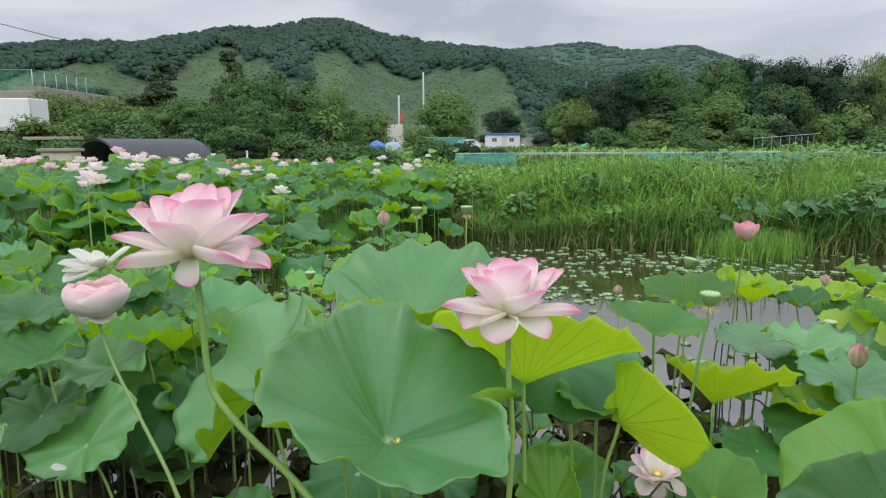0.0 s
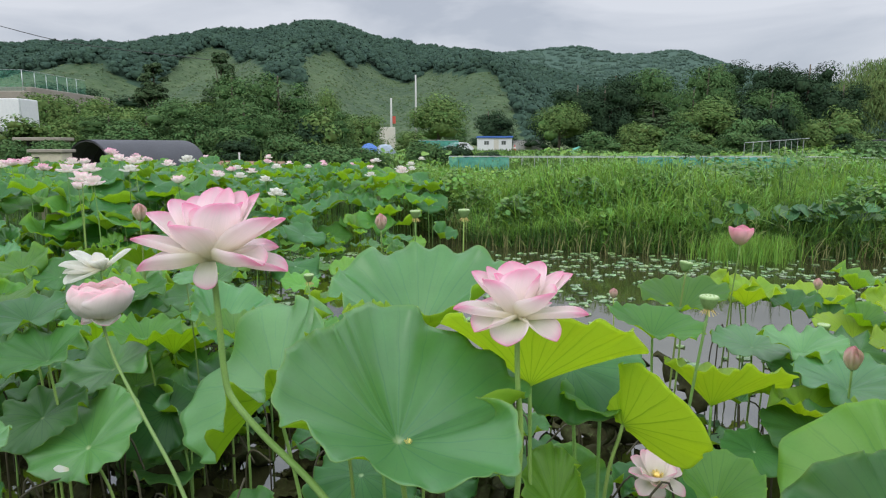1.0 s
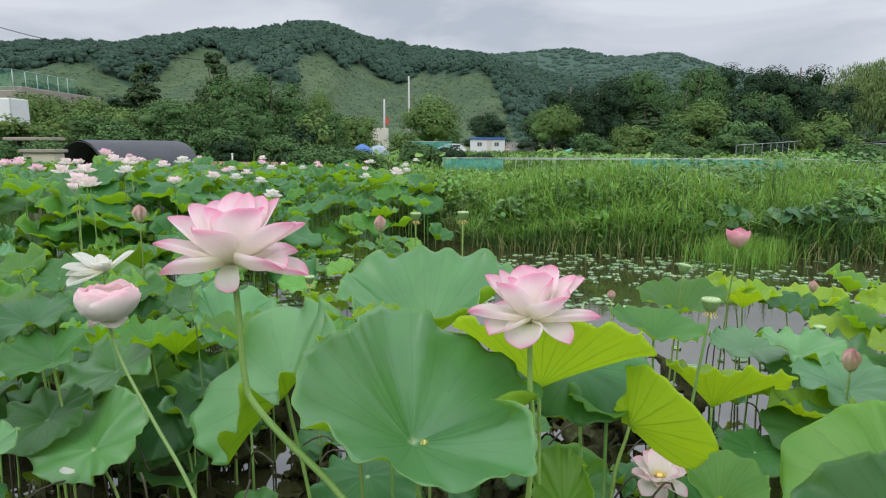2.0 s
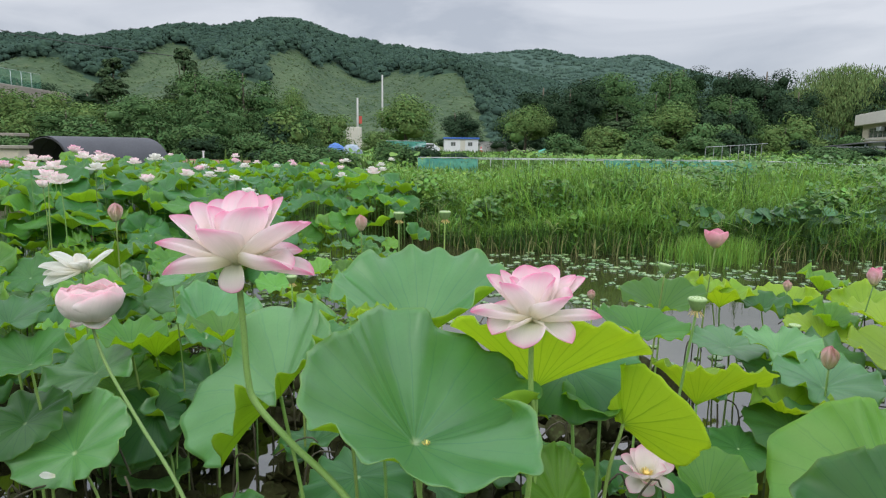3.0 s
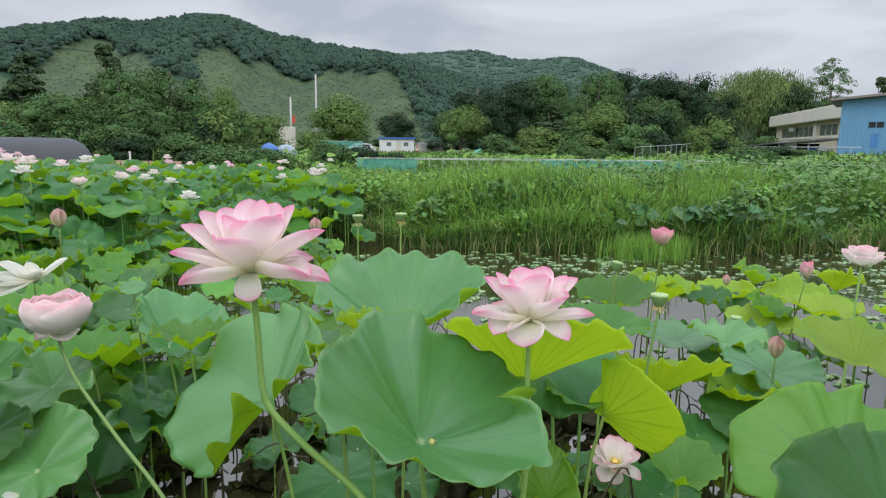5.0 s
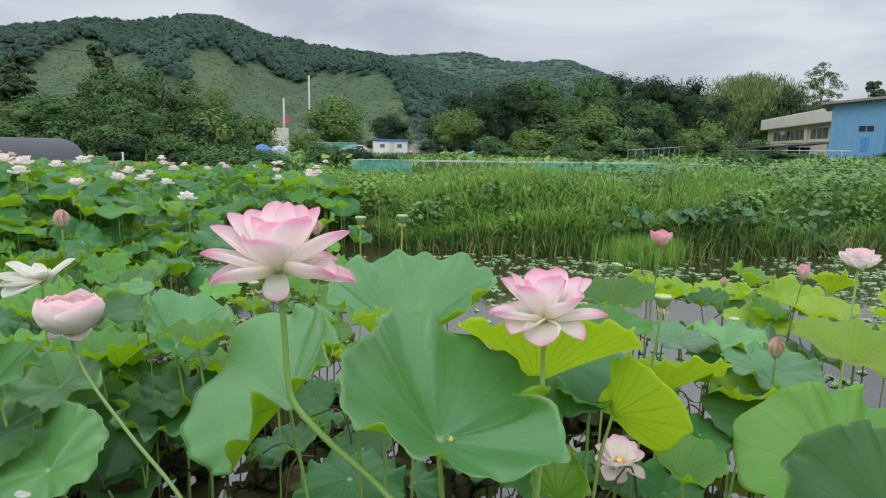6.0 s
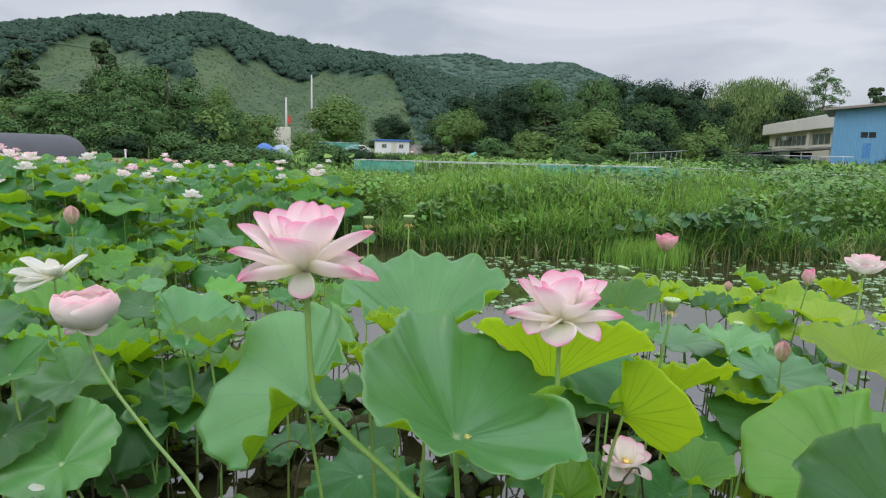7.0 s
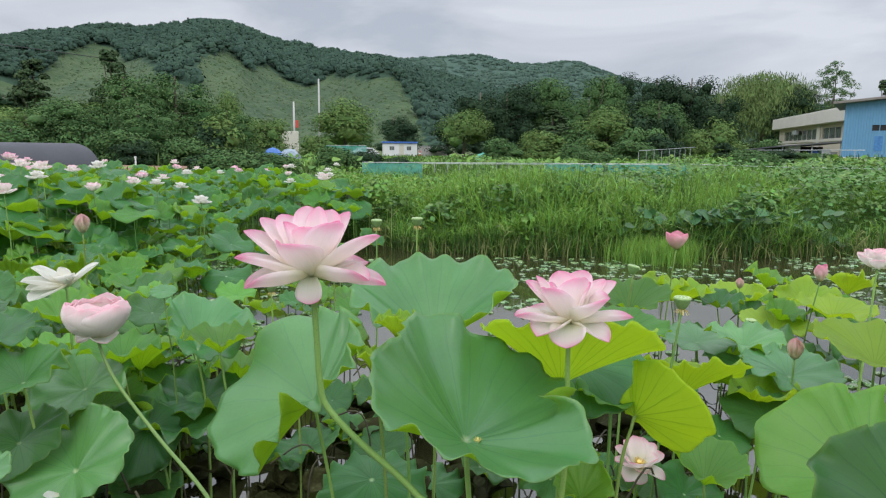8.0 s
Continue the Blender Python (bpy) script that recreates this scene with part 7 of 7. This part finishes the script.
fz = 0.49
fence_run("net_fence", "low garden fence of pale pipe with teal netting", [(0.45, 22, fz), (2.5, 22, fz), (6.9, 22, fz), (10.1, 22, fz), (12.4, 22, fz), (16, 21.6, fz - 0.08), (22, 21, fz - 0.15), (27, 20, fz - 0.2)],
          0.74, 0.42, M_NET_TEAL, (0, 2, 3), M_POST, True, 0.009)
fence_run("net_fence", "second garden fence with thin pipe posts", [(3, 27, 0.5), (10, 27, 0.5), (17, 27.5, 0.5)], 0.6, 0.6, M_NET_TEAL, (), M_POST, True, 0.009)
fence_run("plant_trellis", "open frame of thin plant-support pipes", [(16.7, 35, 0.6), (18.6, 35, 0.72), (20.8, 36, 0.85)], 1.15, 0.45, M_NET_TEAL, (), M_POST, True, 0.012)
fence_run("net_fence", "small teal net fence round a plot", [(-1.2, 44, 0.55), (1.5, 44, 0.55)], 1.4, 1.3, M_NET_TEAL, (0,), M_GREENPOST, True, 0.025)
fence_run("net_fence", "tall green net fence on top of a concrete wall", [(-53, 60.8, 6.5), (-45, 60.8, 6.5), (-38.0, 60.8, 6.5), (-40.1, 75.5, 6.95)], 1.95, 2.4, M_NET_GREEN, (0, 1, 2), M_PIPE, True, 0.035)

# concrete retaining wall and slab
ob = thing("retaining_wall", pose(-41.5, 60.3, 2.0), "weathered concrete retaining wall on the rise", "wall")
part("wall_face", box_bm(-12, 3.9, 0, 1.0, -0.5, 4.52, 0.05), M_CONC, ob)
part("wall_return", box_bm(1.0, 3.9, 1.004, 15.6, -0.5, 4.97, 0.05), M_CONC, ob)
ob = thing("culvert_shelter", pose(-24.5, 40.5, gz(-24.5, 40.5)), "low concrete shelter with a dark opening", "shed")
part("roof_slab", box_bm(-1.3, 1.6, -0.8, 0.8, 1.25, 1.45, 0.03), M_CONC, ob)
part("side_wall", box_bm(0.3, 1.4, -0.7, 0.7, -0.3, 1.25, 0.02), M_CONC, ob)
# Back wall coloured near black for the shade inside the opening.
part("back_wall", box_bm(-1.2, 0.3, 0.4, 0.7, -0.3, 1.25), M_DARK, ob)
ob = thing("pump_box", pose(-12.0, 20.3, 0.3), "small beige concrete box with a slab lid", "shed")
part("body", box_bm(-0.47, 0.47, -0.3, 0.3, -0.3, 1.08, 0.02), M_CREAM, ob)
part("lid", box_bm(-0.55, 0.55, -0.38, 0.38, 1.08, 1.18, 0.015), M_CONC, ob)
part("hatch", box_bm(-0.36, -0.22, -0.32, -0.302, 0.55, 0.95, 0.005), M_DARK, ob)
ob = thing("field_strip", pose(-10.5, 33, 0), "strip of bare reddish tilled soil", "soil")
bm = bmesh.new()
ys_ = np.linspace(-3.2, 5.2, 16)
rows_ = [[bm.verts.new((xx, yy, gz(-10.5 + xx, 33 + yy) + 0.06 + (0.08 if (i % 2) else 0))) for xx in np.linspace(-6, 4.2, 20)] for i, yy in enumerate(ys_)]
for r1, r2 in zip(rows_, rows_[1:]):
    for k in range(19):
        bm.faces.new((r1[k], r1[k + 1], r2[k + 1], r2[k]))
part("furrows", bm, M_SOIL, ob)


def utility_pole(at, height, label, arms=1):
    ob = thing("utility_pole", pose(*at), label, "pole", "utility poles")
    v, f = tube_data([(0, 0, -0.5), (0, 0, height)], [0.22, 0.14], 12)
    part("shaft", mesh_of("shaft", v, f, [M_POLE]), None, ob)
    for k in range(arms):
        part("crossarm", box_bm(-0.5, 0.5, -0.06, 0.06, height - 0.5 - k, height - 0.38 - k, 0.01), M_PIPE, ob)
        for sx in (-0.42, 0.42):
            bm = bmesh.new()
            bmesh.ops.create_cone(bm, cap_ends=True, segments=8, radius1=0.06, radius2=0.04, depth=0.16, matrix=Matrix.Translation((sx, 0, height - 0.3 - k)))
            part("insulator", bm, M_WHITE, ob)
    return ob


utility_pole((-60, 58, gz(-60, 58)), 14.8 - gz(-60, 58) + 0.1, "concrete utility pole carrying a cable", 1)
utility_pole((-4.2, 130, 1.0), 14.3, "tall pale concrete utility pole", 0)
p2 = utility_pole((-8.03, 115, 1.0), 8.8, "slender concrete utility pole with a red sign", 0)
part("sign", box_bm(0.22, 0.75, -0.05, 0.0, 4.4, 5.7, 0.01), M_RED, p2, "faded red and orange sign")
ob = thing("overhead_cable", pose(-46, 60, 0), "black overhead cable sagging across the sky", "cable")
line = bend([(-14, -2, 14.8), (0, 0, 13.7), (6.1, 0, 12.36), (12.6, 1, 10.85), (22, 3, 9.9), (25.5, 3, 9.5)], 6)
v, f = tube_data(line, [0.035] * len(line), 5)
part("cable", mesh_of("cable", v, f, [M_WIRE]), None, ob)


# the white site hut
ob = thing("site_hut", pose(9.25, 105, 0.75), "white panel site hut with a blue roof", "hut")
W_ = [(-1.75, -0.95, 0.95, 1.6), (1.0, 1.75, 0.95, 1.6), (-0.2, 0.6, 0.05, 1.85)]
part("wall", wall_with_openings(-2.7, 2.7, 0, 2.05, -1.4, -1.3, W_), M_WHITE, ob)
part("side_wall", box_bm(-2.7, -2.6, -1.297, 1.4, 0, 2.05), M_WHITE, ob)
part("side_wall", box_bm(2.6, 2.7, -1.297, 1.4, 0, 2.05), M_WHITE, ob)
part("back_wall", box_bm(-2.597, 2.597, 1.3, 1.4, 0, 2.05), M_WHITE, ob)
window(ob, -1.75, -0.95, 0.95, 1.6, -1.4, 2, M_PIPE, depth=0.04)
window(ob, 1.0, 1.75, 0.95, 1.6, -1.4, 2, M_PIPE, depth=0.04)
part("door", box_bm(-0.19, 0.59, -1.37, -1.33, 0.06, 1.84, 0.01), M_CREAM_PALE, ob)
bm = bmesh.new()
box_bm(-2.85, 2.85, -1.6, 1.6, 2.06, 2.3, 0.03, bm)
for k in range(24):
    xx = -2.8 + 5.6 * k / 23
    box_bm(xx - 0.03, xx + 0.03, -1.58, 1.58, 2.301, 2.34, 0, bm)
part("roof", bm, M_ROOFBLUE, ob, "bright blue sheet-metal roof")
part("step", box_bm(-0.4, 0.8, -1.9, -1.42, -0.3, 0.0, 0.02), M_CONC, ob)

# white container and pale garage by the poles
ob = thing("storage_container", pose(-7.65, 101, 2.2), "cream storage container among the trees", "container")
part("body", box_bm(-1.15, 1.15, -1, 1, -1.6, 2.2, 0.04), M_CREAM_PALE, ob)
for k in range(8):
    part("rib", box_bm(-1.0 + k * 0.28, -0.94 + k * 0.28, -1.03, -1.003, -1.5, 2.1), M_CREAM_PALE, ob)


def car(at, turn, paint, label, van=False):
    """A parked car built along x."""
    ob = thing("car", pose(at[0], at[1], at[2], 0, 0, turn), label, "car", "parked cars")
    prof = [(-2.1, 0.35), (-2.12, 0.75), (-1.95, 0.95), (-1.75, 1.0), (-1.25, 1.42), (-0.2, 1.5), (0.55, 1.45), (1.15, 1.0), (1.9, 0.88), (2.1, 0.65), (2.1, 0.35)]
    if van:
        prof = [(-2.2, 0.35), (-2.25, 1.0), (-2.15, 1.75), (-1.9, 1.9), (0.9, 1.88), (1.5, 1.2), (2.1, 1.05), (2.25, 0.75), (2.25, 0.35)]
    bm = bmesh.new()
    left = [bm.verts.new((x_, -0.85 if z_ < 1.05 else -0.68, z_)) for x_, z_ in prof]
    right = [bm.verts.new((x_, 0.85 if z_ < 1.05 else 0.68, z_)) for x_, z_ in prof]
    bm.faces.new(left)
    bm.faces.new(list(reversed(right)))
    for k in range(len(prof)):
        k2 = (k + 1) % len(prof)
        bm.faces.new((left[k2], left[k], right[k], right[k2]))
    bmesh.ops.bevel(bm, geom=list(bm.edges), offset=0.05, segments=2, affect="EDGES")
    bmesh.ops.recalc_face_normals(bm, faces=bm.faces)
    part("body", bm, paint, ob)
    hi = 1.36 if not van else 1.72
    for sy in (-1, 1):
        part("side_window", box_bm(-1.2, 0.0, sy * 0.74, sy * 0.80, 1.03, hi, 0.03), M_GLASS, ob)
        part("side_window", box_bm(0.06, 0.62, sy * 0.74, sy * 0.80, 1.03, hi - 0.04, 0.03), M_GLASS, ob)
    part("windscreen", box_bm(-0.02, 0.02, -0.6, 0.6, -0.28, 0.28, 0.01), M_GLASS, ob).matrix_basis = pose(0.88 if not van else 1.24, 0, 1.24 if not van else 1.56, 0, -52 if not van else -42, 0)
    for sx in (-1.3, 1.3):
        for sy in (-0.82, 0.82):
            bm = bmesh.new()
            bmesh.ops.create_cone(bm, cap_ends=True, segments=18, radius1=0.33, radius2=0.33, depth=0.2)
            w = part("wheel", bm, M_TYRE, ob)
            w.matrix_basis = pose(sx, sy, 0.33, 90, 0, 0)
            bm = bmesh.new()
            bmesh.ops.create_cone(bm, cap_ends=True, segments=12, radius1=0.2, radius2=0.17, depth=0.22)
            part("rim", bm, M_PIPE, w)
    for sy in (-0.6, 0.6):
        part("headlight", box_bm(2.08, 2.13, sy - 0.16, sy + 0.16, 0.66, 0.8, 0.01), M_WHITE, ob)
        part("tail_light", box_bm(-2.15, -2.1, sy - 0.14, sy + 0.14, 0.7, 0.88, 0.01), M_RED, ob)
    return ob


car((-10.4, 64, gz(-10.4, 64) + 0.05), 12, M_CARSILVER, "silver car parked behind the shrubs")
car((2.9, 92, gz(2.9, 92)), 200, M_CARWHITE, "white car parked beside the hut")

# blue tarpaulin heap with a pale plastic dome
ob = thing("tarpaulin_heap", pose(-5.7, 62, gz(-5.7, 62)), "heap under a blue tarpaulin and pale plastic sheeting", "tarpaulin")
for nm, cx, w_, h_, mat_, words in (("tarpaulin", -0.75, 1.1, 1.25, M_TARP, "crumpled blue tarpaulin"), ("plastic_sheet", 0.75, 1.15, 1.2, M_SHEET, "pale bluish plastic sheet")):
    bm = bmesh.new()
    bmesh.ops.create_icosphere(bm, subdivisions=3, radius=1.0)
    for v in bm.verts:
        n_ = noise.noise(v.co * 2.3 + Vector((cx, 0, 0)))
        v.co = Vector((v.co.x * w_ + cx, v.co.y * 0.9, max(v.co.z, -0.15) * h_)) * (1 + 0.10 * n_)
    part(nm, bm, mat_, ob, words)

# box truck at the wall
ob = thing("box_truck", pose(-33.5, 50, 2.1), "white box truck body parked by the wall", "truck")
part("box_body", box_bm(-4.2, 2.6, -1.1, 1.1, 0.75, 2.95, 0.05), M_WHITE, ob)
part("side_skirt", box_bm(-4.2, 2.6, -1.12, -1.08, 0.55, 0.74, 0.01), M_PIPE, ob)
part("corner_post", box_bm(2.52, 2.64, -1.15, -1.11, 0.72, 2.96, 0.01), M_PIPE, ob)
part("chassis", box_bm(-4.0, 2.4, -0.8, 0.8, 0.35, 0.6, 0.02), M_DARK, ob)
for xx in (-3.0, -2.0, 1.4):
    for sy in (-0.85, 0.85):
        bm = bmesh.new()
        bmesh.ops.create_cone(bm, cap_ends=True, segments=18, radius1=0.42, radius2=0.42, depth=0.28)
        part("wheel", bm, M_TYRE, ob).matrix_basis = pose(xx, sy, 0.42, 90, 0, 0)

# cream two-storey building with an awning
ob = thing("cream_building", pose(67.24, 92.0, gz(62, 80), 0, 0, -112.9), "cream plastered two-storey building with strip windows", "building")
WIN = [(3.6, 18.6, 2.35, 3.75), (21.0, 27.6, 2.35, 3.75)]
part("wall", wall_with_openings(0.6, 34, -1.0, 4.2, 0, 0.3, WIN), M_CREAM, ob)
part("side_wall", box_bm(0.6, 0.9, 0.302, 10, -1.0, 4.2), M_CREAM, ob)
part("back_wall", box_bm(0.902, 34, 9.7, 10, -1.0, 4.2), M_CREAM, ob)
# Near-black board behind the windows, standing for unlit rooms.
part("interior", box_bm(1.0, 33.8, 1.4, 1.6, -0.9, 4.1), M_DARK, ob)
part("parapet", box_bm(-0.4, 34.6, -0.9, 10.3, 4.2, 5.75, 0.04), M_CREAM_PALE, ob, "pale overhanging parapet streaked with dirt")
part("ledge", box_bm(0.6, 34, -0.14, -0.003, 2.05, 2.3, 0.02), M_CREAM_PALE, ob)
part("pillar", box_bm(19.2, 20.4, -0.15, -0.003, -0.9, 4.18, 0.02), M_CREAM_PALE, ob)
window(ob, 3.6, 18.6, 2.35, 3.75, 0, 7, M_CREAM_PALE)
window(ob, 21.0, 27.6, 2.35, 3.75, 0, 3, M_CREAM_PALE)
part("vent_unit", box_bm(9.6, 11.6, -0.6, -0.142, 3.2, 3.75, 0.03), M_PIPE, ob)
ob2 = thing("awning", pose(48.6, 63, gz(47, 63) - 0.55), "grey lean-to awning over a cluttered yard", "awning")
bm = bmesh.new()
box_bm(-4.0, 5.4, -2.0, 3.5, -0.06, 0.06, 0.01, bm)
# Dark panel added to stand for the shade under the awning.
part("shade_panel", box_bm(-1.0, 5.3, 3.0, 3.2, -0.3, 1.9), M_DARK, ob2)
aw = part("awning_roof", bm, M_ROOFGREY, ob2)
aw.matrix_basis = pose(0, 0, 2.0, -4, -4, 0)
for xx in (-3.2, 0.2, 3.6):
    part("post", box_bm(xx - 0.05, xx + 0.05, -1.7, -1.6, -0.4, 2.02 + 0.07 * xx * 0.98, 0.01), M_PIPE, ob2)
for k, (xx, w_, h_, mat_) in enumerate(((-1.4, 1.4, 1.5, M_CREAM_PALE), (1.3, 0.9, 0.9, M_ROOFBLUE), (2.4, 1.1, 1.0, M_WHITE), (3.6, 0.8, 0.7, M_PIPE), (-2.6, 0.6, 0.7, M_WHITE))):
    crate = thing("crate", pose(48.6 + xx, 62.2 + 0.3 * (k % 2), gz(47, 63)), ("beige door panel leaning in the yard", "blue drum-sized crate in the yard", "white crate in the yard", "grey metal crate in the yard", "white sack-like crate in the yard")[k], "crate", "yard clutter")
    part("body", box_bm(-w_ / 2, w_ / 2, -0.3, 0.3, -0.2, h_, 0.04), mat_, crate)
    part("lid", box_bm(-w_ / 2 - 0.02, w_ / 2 + 0.02, -0.32, 0.32, h_ + 0.002, h_ + 0.05, 0.01), mat_, crate)

# blue corrugated shed
ob = thing("blue_shed", pose(42.6, 50, gz(43, 50), 0, 0, -43), "blue corrugated metal shed with a sloping roof", "building")
bm = bmesh.new()


def corrugated(bm_, x0, x1, z0, top0, top1, hole=None, pitch=0.2, depth=0.035):
    """A ribbed sheet wall along x; its top slopes from top0 to top1."""
    n = int((x1 - x0) / pitch) * 2
    cols = []
    for i in range(n + 1):
        xx = x0 + (x1 - x0) * i / n
        yy = -depth if (i // 1) % 2 else 0.0
        tz = top0 + (top1 - top0) * i / n
        cols.append([bm_.verts.new((xx, yy, q)) for q in (z0, hole[2] if hole else (z0 + tz) / 2, hole[3] if hole else (z0 + tz) / 2 + 0.3, tz)])
    for i in range(n):
        xm = x0 + (x1 - x0) * (i + 0.5) / n
        for j in range(3):
            if hole and j == 1 and hole[0] < xm < hole[1]:
                continue
            bm_.faces.new((cols[i][j], cols[i + 1][j], cols[i + 1][j + 1], cols[i][j + 1]))


corrugated(bm, 0, 12, 0.35, 4.85, 5.9, (2.0, 3.2, 2.5, 3.1))
part("sheet_wall", bm, M_BLUE, ob)
part("back_wall", box_bm(0.0, 12, 0.06, 0.2, 0.3, 2.4), M_BLUE_WORN, ob)
part("side_wall", box_bm(-0.02, 0.14, 0.22, 9, -0.3, 4.9), M_BLUE, ob)
part("plinth", box_bm(-0.05, 12, -0.06, 0.3, -0.5, 0.34, 0.02), M_CREAM_PALE, ob)
part("worn_patch", box_bm(2.3, 2.9, -0.052, -0.044, 0.9, 2.1, 0.002), M_BLUE_WORN, ob, "darker rubbed blue paint")
part("seam", box_bm(4.0, 4.05, -0.06, -0.04, 0.4, 5.45), M_BLUE_WORN, ob)
window(ob, 2.0, 3.2, 2.5, 3.1, -0.04, 2, M_BLUE, M_DARK, 0.06)
bm = bmesh.new()
box_bm(-0.9, 13, -0.7, 9.5, -0.08, 0.12, 0.01, bm)
rf = part("roof", bm, M_RUST, ob)
rf.matrix_basis = pose(0, 0, 4.98, 0, -5.0, 0)

# small things far off
ob = thing("red_marker", pose(11.76, 98.2, 0.72), "red and white roadside marker beside the hut", "marker")
v, f = lathe([(0.30, 0.0), (0.28, 0.08), (0.16, 0.5), (0.05, 1.0)], 12)
part("cone", mesh_of("cone", v, f, [M_RED]), None, ob)
v, f = lathe([(0.185, 0.42), (0.19, 0.44), (0.15, 0.62), (0.13, 0.64)], 12)
part("band", mesh_of("band", v, f, [M_WHITE]), None, ob, "white band")
ob = thing("net_heap", pose(16.5, 74, gz(16.5, 74)), "crumpled heap of green netting in the field", "net")
bm = bmesh.new()
bmesh.ops.create_icosphere(bm, subdivisions=3, radius=1.0)
for v in bm.verts:
    n_ = noise.noise(v.co * 2.1 + Vector((5, 1, 0)))
    v.co = Vector((v.co.x * 1.5, v.co.y * 0.9, max(v.co.z, -0.2) * 0.85)) * (1 + 0.3 * n_)
part("netting", bm, M_GREENPOST, ob)
ob = thing("low_wall", pose(15.4, 110, 1.7), "low grey block wall behind the hut", "wall")
part("blocks", box_bm(-2.6, 2.6, -0.1, 0.1, -1.2, 0.75, 0.02), M_POLE, ob)
part("coping", box_bm(-2.7, 2.7, -0.16, 0.16, 0.752, 0.84, 0.01), M_POST, ob)
ob = thing("stake", pose(-10.3, 33.9, gz(-10.3, 33.9)), "short white stake at the edge of the tilled soil", "stake")
part("shaft", box_bm(-0.035, 0.035, -0.035, 0.035, -0.2, 0.62, 0.008), M_WHITE, ob)
part("cap", box_bm(-0.05, 0.05, -0.05, 0.05, 0.622, 0.68, 0.01), M_WHITE, ob)
ob = thing("pipe_rail", pose(35.57, 51.34, 0.0), "thin pale pipe rail across the yard", "rail")
v, f = tube_data([(0, 0, 1.95), (2.76, -8.66, 1.97)], [0.03, 0.03], 6)
part("pipe", mesh_of("pipe", v, f, [M_PIPE]), None, ob)
for k in range(4):
    t_ = 0.08 + 0.28 * k
    v, f = tube_data([(2.76 * t_, -8.66 * t_, 0.4), (2.76 * t_, -8.66 * t_, 1.94)], [0.025, 0.025], 6)
    part("post", mesh_of("post", v, f, [M_POST]), None, ob)
